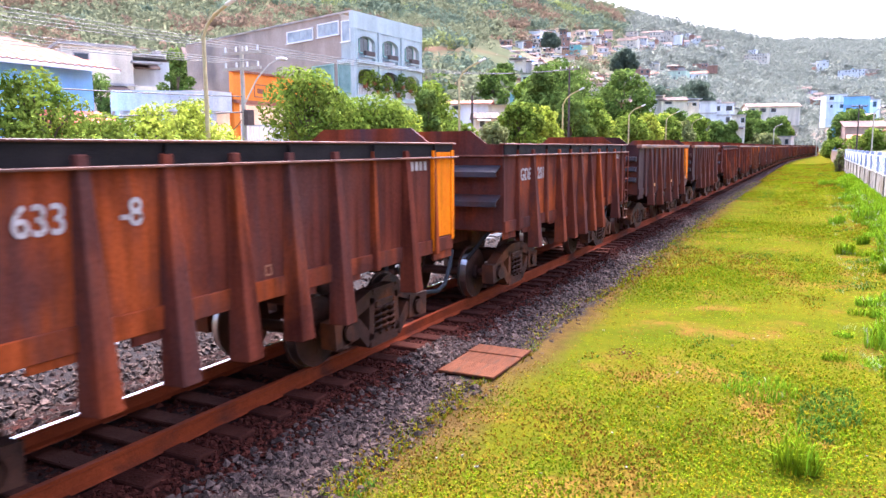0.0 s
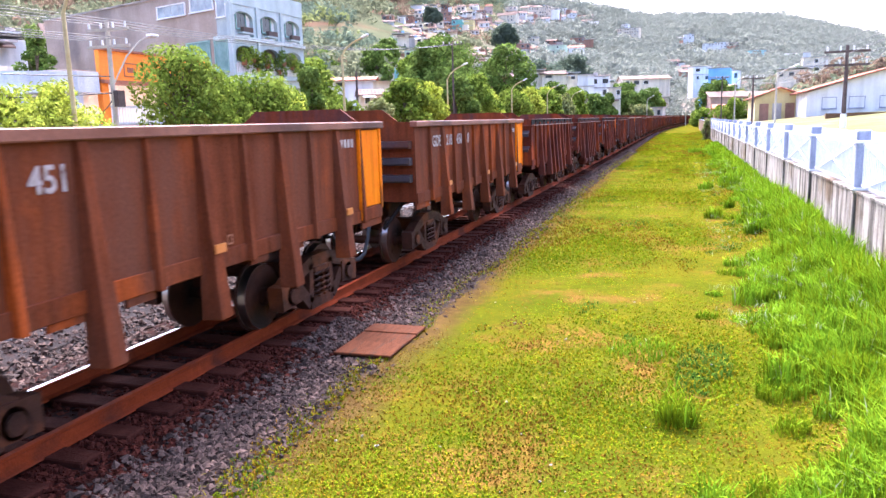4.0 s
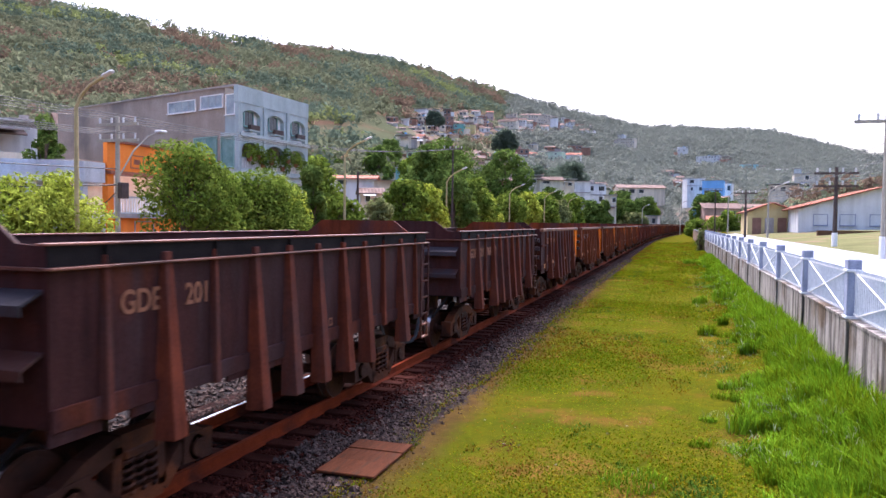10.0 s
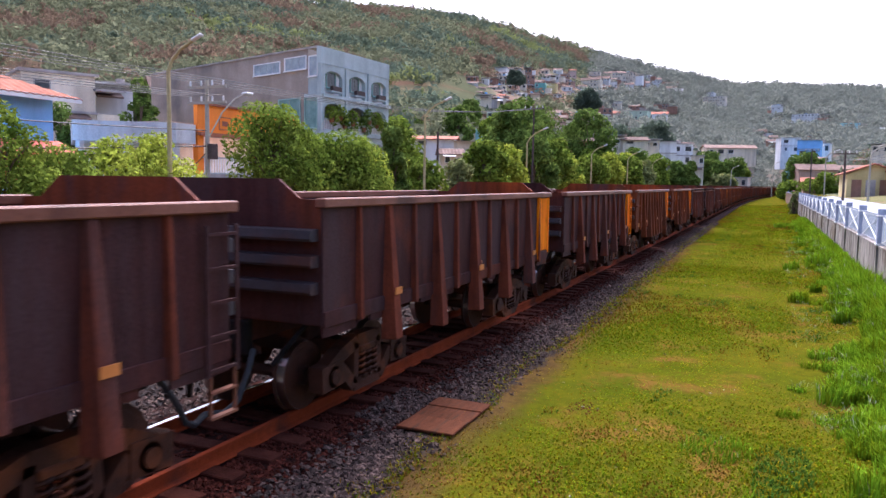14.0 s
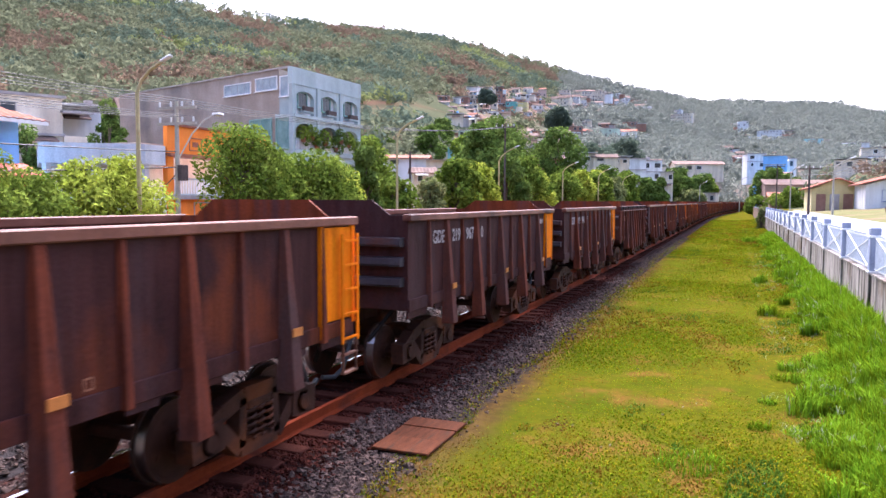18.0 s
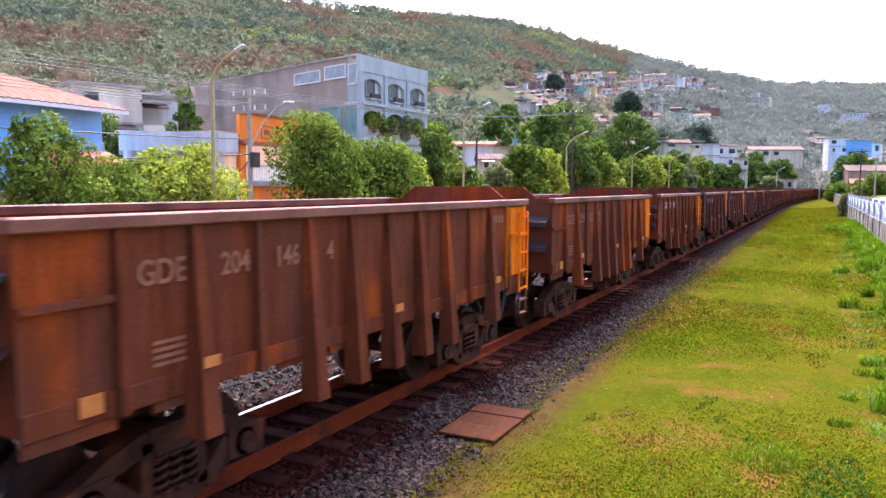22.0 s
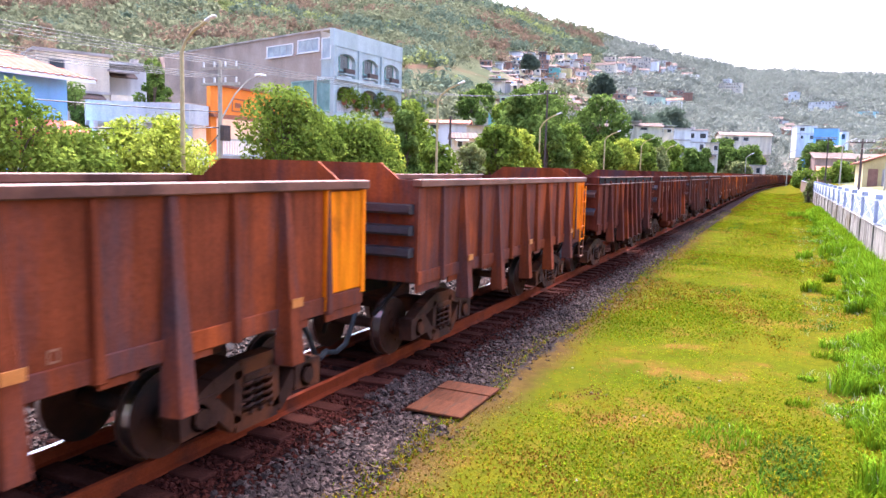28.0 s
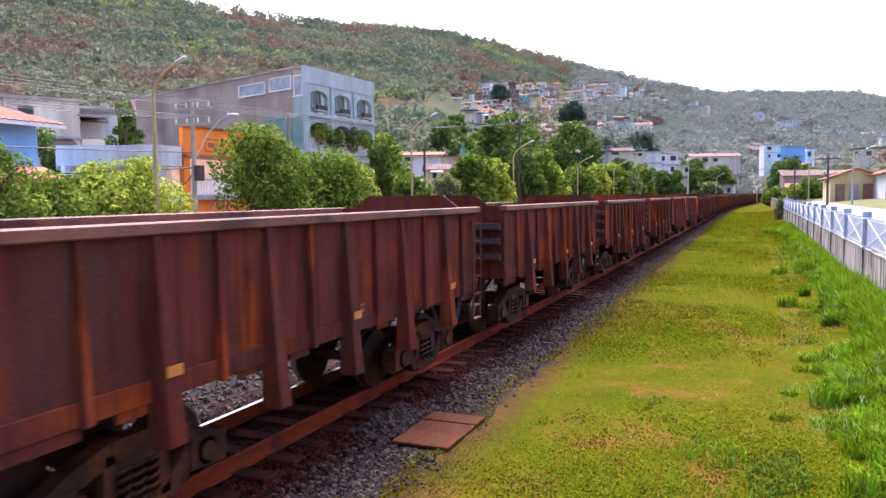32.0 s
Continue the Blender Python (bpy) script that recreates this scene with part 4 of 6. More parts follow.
DARK_POLE = material("dark_wooden_pole", (0.05, 0.035, 0.03), (0.1, 0.075, 0.065), 0.9, 3, 30, 0.3)
PALE_SLAB = material("pale_cement_parapet", (0.504, 0.504, 0.504), (0.696, 0.684, 0.672), 0.9, 0.5, 12, 0.2, streak=0.3, sfreq=0.7)
NAMES = {m.name: m.name.replace("_", " ") for m in bpy.data.materials}


# ---- leaf helpers ----
def leaves(rng, blobs, count, size, squash=1.0):
    """Leaf blades on the shells of several lumps: their corners and quads."""
    vol = np.array([b[3] ** 2 for b in blobs])
    pick = rng.choice(len(blobs), count, p=vol / vol.sum())
    d = rng.normal(size=(count, 3))
    d /= np.linalg.norm(d, axis=1, keepdims=True)
    rad = np.array([b[3] for b in blobs])[pick] * (0.62 + 0.42 * rng.random(count) ** 0.6)
    c = np.array([b[:3] for b in blobs])[pick] + d * rad[:, None] * np.array([1, 1, squash])
    u = rng.normal(size=(count, 3))
    u /= np.linalg.norm(u, axis=1, keepdims=True)
    n = d * 0.9 + rng.normal(size=(count, 3)) * 0.6 + np.array([0, 0, 0.35])
    n /= np.linalg.norm(n, axis=1, keepdims=True)
    u = np.cross(u, n)
    u /= np.linalg.norm(u, axis=1, keepdims=True)
    v = np.cross(n, u)
    s = size * (0.6 + 0.8 * rng.random(count))[:, None]
    pts = np.stack([c - u * s, c + v * s * 0.45 + n * s * 0.12, c + u * s, c - v * s * 0.45 + n * s * 0.12], 1)
    soft = d * 0.8 + n * 0.45 + np.array([0, 0, 0.15])
    soft /= np.linalg.norm(soft, axis=1, keepdims=True)
    return np.concatenate([pts.reshape(-1, 3), np.repeat(soft, 4, axis=0)], 1)


def leaf_mesh(name, pts, mats, index=None):
    """Leaf quads that shade with the roundness of the clump they grow on."""
    pts, soft = pts[:, :3], pts[:, 3:]
    me = bpy.data.meshes.new(name)
    n = len(pts) // 4
    me.from_pydata(pts.tolist(), [], np.arange(n * 4).reshape(n, 4).tolist())
    for m in mats:
        me.materials.append(m)
    if index is not None:
        me.polygons.foreach_set("material_index", np.repeat(index, 1).astype(np.int32))
    me.attributes.new("custom_normal", "FLOAT_VECTOR", "POINT").data.foreach_set("vector", soft.astype(np.float32).ravel())
    me.update()
    return me


# ---- fence behind the grass ----
def build_fence():
    wall = boxes((8.42, 8.55, -30, 84.6, -0.6, 1.15), (8.4, 8.57, -30, 84.6, 1.15, 1.19))
    tagged(new("wall_fence", mesh_of("wall_fence", wall, WALL_OLD)), "low rendered wall with dark water stains", "wall", kind="structure")
    fence = thing("fence", "white picket panels with crossed bars between blue-grey posts", "fence")
    post = mesh_of("post", bevelled(boxes((-0.11, 0.11, -0.13, 0.13, 1.19, 2.2)), 0.02), POST)
    pilaster = mesh_of("pilaster", boxes((-0.115, -0.066, -0.13, 0.13, -0.4, 1.146)), WALL_OLD)
    band = mesh_of("post_band", bevelled(boxes((-0.13, 0.13, -0.15, 0.15, 1.98, 2.03)), 0.01), WINDOW_WHITE)
    step, rest = 4.69, bmesh.new()
    picket = mesh_of("picket", boxes((-0.014, 0.014, -0.012, 0.012, 1.27, 2.03)), WIRE)
    for i in range(-6, 16):
        y = 14.05 + step * i
        part("post", post, None, fence, "", pose(8.485, y, 0))
        part("pilaster", pilaster, None, fence, "stained pilaster below the post", pose(8.485, y, 0))
        for dz in (0.0, -0.79):
            part("post_band", band, None, fence, "white band round the post", pose(8.485, y, dz))
        if i == 15:
            break
        for z in (1.26, 1.95):
            part("rail", boxes((8.475, 8.495, y + 0.14, y + step - 0.14, z, z + 0.035)), WINDOW_WHITE, fence)
        for a, b in ((1.27, 1.95), (1.95, 1.27)):
            part("cross_bar", tube(bmesh.new(), [(8.46, y + 0.5, a), (8.46, y + step * 0.5, (a + b) / 2), (8.46, y + step - 0.5, b)], 0.014, 5), WINDOW_WHITE, fence)
        n = 38
        for j in range(1, n):
            yy = y + 0.13 + (step - 0.26) * j / n
            if 0 <= i <= 6:
                part("picket", picket, None, fence, "", pose(8.485, yy, 0))
            else:
                box(rest, 8.471, 8.499, yy - 0.014, yy + 0.014, 1.27, 2.03)
    tagged(part("picket_rest", rest, WIRE, fence), kind="stuff")


build_fence()
old_wall = thing("wall_old", "brown weathered brick wall beyond the fence", "wall", kind="structure")
part("wall", boxes((8.4, 8.6, 84.65, 150, -0.6, 1.75)), EARTH, old_wall)
part("coping", boxes((8.34, 8.66, 84.65, 150, 1.754, 1.86)), SLEEPER_GREY, old_wall)

# ---- boards beside the track ----
boards = thing("board_cover", "three weathered reddish boards lying on the ballast", "board cover")
for y0, y1, x0, x1, tip in ((7.83, 8.34, 1.565, 2.315, 0.8), (8.35, 8.78, 1.555, 2.31, -0.5), (8.79, 9.16, 1.545, 2.315, 1.2)):
    bm = boxes((x0, x1, y0, y1, -0.27, -0.235), bevel=0.008)
    part("board", bm, WOOD, boards, "", pose(0, 0, 0.006 * tip))


# ---- buildings ----
def window_unit(parent, m, w, h, frame_mat=None, label="", panes=2, sill=True, glass=None):
    """A framed window: frame bars round each dark pane, a sill below; its face looks along +x of m."""
    win = part("window", boxes((-0.1, 0.02, -w / 2 - 0.07, -w / 2, -0.07, h + 0.07), (-0.1, 0.02, w / 2, w / 2 + 0.07, -0.07, h + 0.07), (-0.1, 0.02, -w / 2, w / 2, h, h + 0.07), (-0.1, 0.02, -w / 2, w / 2, -0.07, 0)), frame_mat or WINDOW_WHITE, parent, label, m)
    for i in range(panes):
        a = -w / 2 + w * i / panes
        part("pane", boxes((-0.06, -0.045, a + 0.02, a + w / panes - 0.02, 0.0, h)), glass or DARK_GLASS, win)
    if sill:
        part("sill", boxes((-0.02, 0.12, -w / 2 - 0.1, w / 2 + 0.1, -0.12, -0.07)), frame_mat or WINDOW_WHITE, win)
    return win


def tiled_roof(parent, x0, x1, y0, y1, z, rise, mat, along="y", over=0.5, hip=0.0):
    """A pitched roof whose tile courses stand proud."""
    bm = bmesh.new()
    if along == "y":
        put = lambda u, v, w: (u, v, w)
        a0, a1, b0, b1 = x0 - over, x1 + over, y0 - over, y1 + over
    else:
        put = lambda u, v, w: (v, u, w)
        a0, a1, b0, b1 = y0 - over, y1 + over, x0 - over, x1 + over
    mid, n = (a0 + a1) / 2, max(4, int((b1 - b0) / 0.45))
    for s, e in ((a0, mid), (a1, mid)):
        pts, h0 = [], hip * (b1 - b0)
        for i in range(2 * n + 1):
            v, k = b0 + (b1 - b0) * i / (2 * n), 0.05 * (i % 2)
            top = max(0.02, min(1.0, (v - b0) / h0, (b1 - v) / h0)) if hip else 1.0
            pts.append((bm.verts.new(put(s, v, z + k)), bm.verts.new(put(s + (e - s) * top, v, z + rise * top + k))))
        for p, q in zip(pts, pts[1:]):
            bm.faces.new((p[0], q[0], q[1], p[1]))
    bmesh.ops.remove_doubles(bm, verts=bm.verts[:], dist=0.001)
    bmesh.ops.recalc_face_normals(bm, faces=bm.faces[:])
    ob = part("roof", bm, mat, parent, "ribbed clay tile roof")
    sol = ob.modifiers.new("thick", "SOLIDIFY")
    sol.thickness = 0.12
    return ob


HOMES = []


def hill_house(x, y, z, w, h, wall, roof):
    """A small house on the slope, turned to the valley, with framed windows, and a tile, sheet or slab roof."""
    rnd = random.Random(int(x * 31 + y * 17))
    HOMES.append((x, y, w))
    face = math.degrees(math.atan2(y, x - 5.6)) + 180 + rnd.uniform(-18, 18)
    kind = {"tile": "tiled roof", "metal": "sheet roof", "flat": "flat slab roof"}[roof]
    ho = thing("house", f"{NAMES.get(wall.name, 'plain')[:34]} house with {kind}", "house", "houses on the hillside", m=pose(x, y, z, 0, 0, face))
    d = min(w, 9) * 0.9
    hh = h * (0.72 if roof == "tile" else 0.92)
    part("wall", boxes((-d, 0, -w / 2, w / 2, min(-0.6, height(x, y) - z - 0.5), hh)), wall, ho)
    floors = max(1, round(hh / 3.0))
    fh = hh / floors
    n = max(2, int(w / 2.6))
    for f in range(floors):
        for i in range(n):
            if rnd.random() < 0.62:
                ww = min(1.3, w / n * 0.5) * rnd.uniform(0.6, 1.2)
                yy = -w / 2 + w * (i + 0.5) / n + rnd.uniform(-0.2, 0.2)
                win = part("window", boxes((-0.02, 0.06, yy - ww / 2 - 0.1, yy + ww / 2 + 0.1, f * fh + fh * 0.34, f * fh + fh * 0.82)), WINDOW_WHITE if rnd.random() < 0.5 else SLAB, ho)
                part("pane", boxes((0.03, 0.075, yy - ww / 2, yy + ww / 2, f * fh + fh * 0.37, f * fh + fh * 0.79)), DARK_GLASS, win)
        if f:
            part("floor_band", boxes((-0.1, 0.25, -w / 2 - 0.1, w / 2 + 0.1, f * fh - 0.1, f * fh + 0.1)), SLAB, ho)
    if rnd.random() < 0.55 and (y > 300 or x < -22):
        side, aw = rnd.choice((-1, 1)), w * rnd.uniform(0.3, 0.6)
        y0, y1 = sorted((side * (w / 2 + 0.02), side * (w / 2 + aw)))
        part("annex", boxes((-d * 0.8, 0.4 * rnd.random(), y0, y1, min(-0.6, height(x, y) - z - 0.5), hh * rnd.uniform(0.45, 0.8))), rnd.choice((WHITE, BRICK, SLAB, CREAM)), ho)
        part("annex_roof", prism([(-d * 0.8 - 0.3, hh * 0.86), (0.9, hh * 0.8), (0.9, hh * 0.83), (-d * 0.8 - 0.3, hh * 0.89)], "y", y0 - 0.2, y1 + 0.2), rnd.choice((METAL_ROOF, TILE_OLD, SLAB)), ho)
    if rnd.random() < 0.5:
        part("porch_roof", prism([(0.02, fh * 0.9), (1.5, fh * 0.78), (1.5, fh * 0.82), (0.02, fh * 0.96)], "y", -w * rnd.uniform(0.2, 0.5), w * rnd.uniform(0.1, 0.5)), rnd.choice((METAL_ROOF, TILE_OLD)), ho)
    if roof == "tile":
        tiled_roof(ho, -d, 0, -w / 2, w / 2, hh, h * 0.33, TILE if rnd.random() < 0.15 else TILE_OLD, "y", 0.5)
        part("gable", prism([(-d, hh), (0, hh), (-d / 2, hh + h * 0.3)], "y", -w / 2 + 0.02, w / 2 - 0.02), wall, ho)
    elif roof == "metal":
        part("roof", prism([(-d - 0.6, hh + 0.1), (0.9, hh + 0.45), (0.9, hh + 0.55), (-d - 0.6, hh + 0.2)], "y", -w / 2 - 0.5, w / 2 + 0.5), METAL_ROOF, ho, "pale sheet metal roof")
    else:
        part("roof", boxes((-d - 0.2, 0.35, -w / 2 - 0.25, w / 2 + 0.25, hh, hh + 0.22)), SLAB, ho)
        if rnd.random() < 0.5:
            part("water_tank", disc_x(bmesh.new(), 0, 1.0, 0.6, 14), BLUE if rnd.random() < 0.6 else SLAB, ho, "roof water tank", pose(-d * 0.6, rnd.uniform(-w / 4, w / 4), hh + 0.22, 0, -90, 0))
    return ho


hill_house(-115.1, 235.7, 28.3, 5.6, 2.6, WHITE, "flat")
hill_house(-110.1, 237.1, 27.8, 6.5, 2.4, CREAM, "tile")
hill_house(-106.9, 245.2, 28.4, 6.6, 3.1, SALMON, "tile")
hill_house(-105.3, 260.1, 28.8, 7.9, 3.7, BRICK, "flat")
hill_house(-108.4, 291.0, 32.6, 8.2, 3.5, CYAN, "flat")
hill_house(-114.5, 330.0, 38.6, 7.4, 4.5, PINK, "tile")
hill_house(-131.6, 371.6, 50.7, 5.6, 2.8, WHITE, "tile")
hill_house(-130.7, 351.7, 48.4, 6.6, 2.4, PINK, "tile")
hill_house(-122.7, 395.1, 49.0, 5.8, 3.4, WHITE, "flat")
hill_house(-119.1, 405.8, 48.7, 7.4, 4.8, CREAM, "flat")
hill_house(-126.1, 462.3, 58.9, 9.3, 7.5, YELLOWISH, "flat")
hill_house(-128.5, 450.2, 58.3, 6.6, 6.9, TEAL, "flat")
hill_house(-135.5, 448.7, 61.1, 8.2, 9.2, BRICK, "flat")
hill_house(-154.8, 449.5, 69.8, 8.4, 3.1, WHITE, "tile")
hill_house(-149.3, 531.8, 78.3, 7.8, 4.0, WHITE, "tile")
hill_house(-141.2, 550.9, 77.7, 14.0, 3.3, PINK, "flat")
hill_house(-132.2, 603.5, 80.9, 16.3, 8.0, CREAM, "tile")
hill_house(-133.9, 662.9, 90.2, 10.7, 7.7, WHITE, "tile")
hill_house(-131.9, 737.0, 100.3, 18.4, 11.0, CREAM, "flat")
hill_house(-123.3, 769.0, 101.5, 19.1, 7.6, BRICK, "flat")
hill_house(-90.7, 397.2, 35.5, 7.8, 5.5, CREAM, "flat")
hill_house(-89.1, 422.1, 37.8, 8.3, 5.6, SALMON, "tile")
hill_house(-88.4, 453.7, 41.6, 9.7, 7.5, BRICK, "flat")
hill_house(-81.4, 511.8, 46.5, 18.1, 6.4, PALEGREEN, "flat")
hill_house(-117.3, 364.7, 43.2, 6.7, 3.1, SALMON, "tile")
hill_house(-125.9, 378.2, 48.6, 5.6, 2.6, BRICK, "flat")
hill_house(-127.4, 741.0, 99.0, 16.8, 12.9, CREAM, "flat")
hill_house(-79.7, 506.1, 45.2, 18.0, 6.7, PALEGREEN, "flat")
hill_house(-72.8, 560.6, 50.1, 15.7, 5.8, WHITE, "tile")
hill_house(-77.5, 617.8, 60.1, 11.5, 7.5, BRICK, "flat")
hill_house(-54.1, 845.9, 85.5, 23.5, 13.1, CREAM, "flat")
hill_house(-64.5, 937.0, 103.6, 8.7, 9.7, WHITE, "flat")
hill_house(8.5, 830.1, 72.1, 10.4, 14.8, WHITE, "flat")
hill_house(32.0, 780.3, 62.5, 22.5, 9.6, WHITE, "flat")
hill_house(-3.9, 636.7, 42.3, 9.9, 5.4, PINK, "tile")
hill_house(65.4, 723.9, 52.0, 16.1, 6.5, CYAN, "flat")
hill_house(-107.7, 926.9, 119.2, 13.9, 6.4, WHITE, "tile")
hill_house(-110.4, 819.7, 103.8, 7.7, 9.9, WHITE, "flat")
hill_house(87.7, 722.8, 50.1, 24.2, 4.0, PALEGREEN, "flat")
hill_house(-53.6, 159.0, 12.4, 5.9, 2.7, CYAN, "flat")
hill_house(-40.4, 99.8, 7.6, 6.5, 1.9, WHITE, "tile")
hill_house(-31.9, 87.3, 4.6, 2.6, 2.3, CREAM, "tile")
hill_house(-27.9, 166.5, 11.1, 7.1, 2.2, CREAM, "metal")
hill_house(-29.2, 145.8, 9.5, 5.7, 2.4, BRICK, "tile")
hill_house(-26.0, 187.1, 12.1, 6.0, 2.4, CREAM, "tile")
hill_house(-19.9, 198.3, 5.3, 6.3, 9.2, WHITE, "flat")
hill_house(-15.9, 203.8, 7.7, 5.3, 6.3, WHITE, "flat")
hill_house(-11.6, 199.2, 4.6, 3.1, 6.1, CREAM, "flat")
hill_house(-6.0, 249.7, 12.0, 15.0, 3.6, CREAM, "tile")
hill_house(-1.6, 209.9, 2.0, 3.6, 3.2, CREAM, "flat")
hill_house(11.6, 289.7, 14.5, 6.6, 5.9, WHITE, "flat")
hill_house(17.0, 279.6, 12.6, 7.2, 6.5, BLUE, "flat")
hill_house(21.8, 289.3, 14.1, 4.1, 4.2, WHITE, "flat")
hill_house(12.0, 229.9, 3.9, 4.2, 4.3, BLUE, "flat")
hill_house(17.5, 224.7, 3.9, 9.9, 5.0, SALMON, "tile")
hill_house(28.3, 259.0, 5.6, 8.6, 4.0, BRICK, "tile")
hill_house(17.4, 269.6, 10.3, 8.0, 2.3, BRICK, "tile")
hill_house(34.8, 238.0, 12.1, 8.0, 2.9, CREAM, "metal")
hill_house(49.8, 296.4, 15.7, 8.3, 6.6, CREAM, "flat")
hill_house(46.7, 296.8, 17.0, 2.4, 7.2, WHITE, "flat")
hill_house(14.5, 240.0, 3.5, 6.2, 2.0, SALMON, "tile")
hill_house(-7.1, 229.6, 4.6, 10.2, 2.0, CREAM, "flat")
hill_house(-22.0, 167.5, 11.3, 5.6, 1.7, CREAM, "tile")
hill_house(-20.2, 177.9, 11.2, 4.0, 1.8, CREAM, "metal")
# upper town
hill_house(-126.2, 265.2, 35.8, 3.3, 1.9, WHITE, "tile")
hill_house(-111.2, 282.2, 33.3, 4.2, 2.0, CREAM, "tile")
hill_house(-113.7, 238.6, 28.7, 3.8, 2.3, BRICK, "tile")
hill_house(-116.1, 249.4, 31.2, 3.8, 2.4, BRICK, "tile")
hill_house(-112.7, 262.0, 32.1, 3.4, 1.8, CREAM, "tile")
hill_house(-118.3, 270.2, 35.0, 4.4, 2.3, BRICK, "flat")
hill_house(-123.1, 301.6, 39.9, 2.9, 2.6, WHITE, "flat")
hill_house(-120.0, 310.5, 39.8, 3.8, 2.2, SALMON, "tile")
hill_house(-121.8, 306.5, 40.1, 3.0, 2.2, BRICK, "flat")
hill_house(-121.6, 252.2, 32.5, 2.5, 2.3, BRICK, "metal")
hill_house(-127.0, 252.7, 33.6, 4.3, 2.4, CREAM, "metal")
hill_house(-121.5, 269.7, 36.0, 3.3, 2.7, WHITE, "tile")
hill_house(-136.0, 355.8, 51.3, 5.3, 2.7, WHITE, "tile")
hill_house(-129.2, 404.2, 52.9, 4.2, 2.6, WHITE, "tile")
hill_house(-139.2, 408.6, 58.0, 3.8, 3.3, WHITE, "metal")
hill_house(-123.6, 329.3, 43.1, 4.9, 2.6, PINK, "tile")
hill_house(-113.0, 309.3, 36.2, 4.7, 2.5, WHITE, "tile")
hill_house(-140.9, 399.4, 57.9, 4.2, 3.8, BRICK, "metal")
hill_house(-120.4, 333.9, 41.8, 5.0, 2.9, BRICK, "flat")
hill_house(-120.0, 353.1, 43.4, 3.9, 3.4, PINK, "tile")
hill_house(-111.4, 350.2, 39.1, 4.8, 2.2, BRICK, "tile")
hill_house(-112.8, 339.1, 38.6, 3.6, 2.1, PINK, "tile")
hill_house(-140.9, 430.0, 61.2, 6.4, 3.9, BRICK, "flat")
hill_house(-132.4, 389.2, 52.8, 6.1, 3.5, CREAM, "flat")
hill_house(-126.6, 367.3, 47.8, 5.7, 3.1, WHITE, "tile")
hill_house(-113.8, 298.3, 35.8, 4.6, 2.0, SALMON, "tile")
hill_house(-141.5, 368.2, 55.1, 6.0, 3.4, BRICK, "flat")
hill_house(-139.2, 382.1, 55.3, 3.6, 3.8, WHITE, "metal")
hill_house(-134.5, 415.7, 56.7, 6.0, 3.2, SALMON, "flat")
hill_house(-117.9, 317.9, 39.3, 3.0, 2.9, WHITE, "tile")
hill_house(-146.7, 462.2, 67.8, 5.3, 4.5, SALMON, "tile")
hill_house(-148.8, 610.8, 89.6, 6.3, 5.8, PINK, "flat")
hill_house(-127.7, 514.1, 66.8, 7.0, 4.6, WHITE, "tile")
hill_house(-136.8, 494.8, 67.8, 5.7, 4.3, BRICK, "flat")
hill_house(-154.0, 484.5, 73.7, 5.1, 3.4, SALMON, "tile")
hill_house(-159.5, 524.0, 81.4, 5.4, 4.8, BRICK, "metal")
hill_house(-157.8, 559.7, 85.9, 6.2, 4.8, CREAM, "tile")
hill_house(-140.5, 484.3, 67.9, 5.6, 3.7, WHITE, "tile")
hill_house(-134.0, 550.0, 74.5, 5.5, 4.5, SALMON, "flat")
hill_house(-157.2, 594.8, 90.9, 7.1, 5.3, WHITE, "tile")
hill_house(-148.2, 484.6, 71.3, 5.9, 3.5, SALMON, "tile")
hill_house(-148.2, 585.4, 85.8, 7.1, 3.8, BRICK, "flat")
hill_house(-133.4, 506.2, 68.0, 4.7, 4.5, BRICK, "tile")
hill_house(-121.0, 496.8, 61.5, 5.4, 3.7, WHITE, "flat")
hill_house(-156.1, 641.2, 97.4, 5.7, 4.5, CREAM, "tile")
hill_house(-134.8, 432.3, 58.8, 6.0, 3.6, CREAM, "flat")
hill_house(-120.9, 463.0, 56.8, 5.6, 3.3, WHITE, "tile")
hill_house(-144.9, 540.4, 77.7, 8.1, 4.8, WHITE, "flat")
hill_house(-162.2, 471.7, 75.8, 7.7, 3.0, WHITE, "metal")
hill_house(-147.7, 435.6, 65.0, 5.2, 3.1, CREAM, "flat")
hill_house(-162.6, 488.3, 78.2, 5.8, 3.4, WHITE, "tile")
hill_house(-149.4, 455.9, 68.2, 5.3, 3.5, CREAM, "flat")
hill_house(-161.3, 501.5, 79.2, 6.9, 3.4, WHITE, "metal")
hill_house(-128.1, 674.4, 89.3, 8.2, 4.9, WHITE, "flat")
hill_house(-125.4, 628.7, 81.4, 9.1, 4.2, BRICK, "tile")
hill_house(-134.5, 801.6, 111.4, 8.9, 5.2, BRICK, "flat")
hill_house(-117.1, 787.4, 101.8, 10.4, 7.1, WHITE, "tile")
hill_house(-145.0, 740.7, 106.7, 10.5, 6.7, CREAM, "tile")
hill_house(-134.8, 856.7, 120.1, 8.6, 6.8, CREAM, "flat")
hill_house(-127.9, 560.0, 73.0, 6.0, 4.3, WHITE, "tile")
hill_house(-146.9, 685.6, 99.4, 10.2, 6.3, CREAM, "flat")
hill_house(-135.4, 708.9, 97.6, 7.4, 4.9, CREAM, "tile")
hill_house(-128.3, 868.1, 119.1, 8.6, 7.7, WHITE, "flat")
hill_house(-143.7, 838.6, 121.2, 9.2, 5.7, CREAM, "flat")
hill_house(-144.8, 801.2, 115.8, 9.8, 6.3, SALMON, "tile")
hill_house(-76.8, 530.8, 47.6, 7.2, 4.9, PINK, "tile")
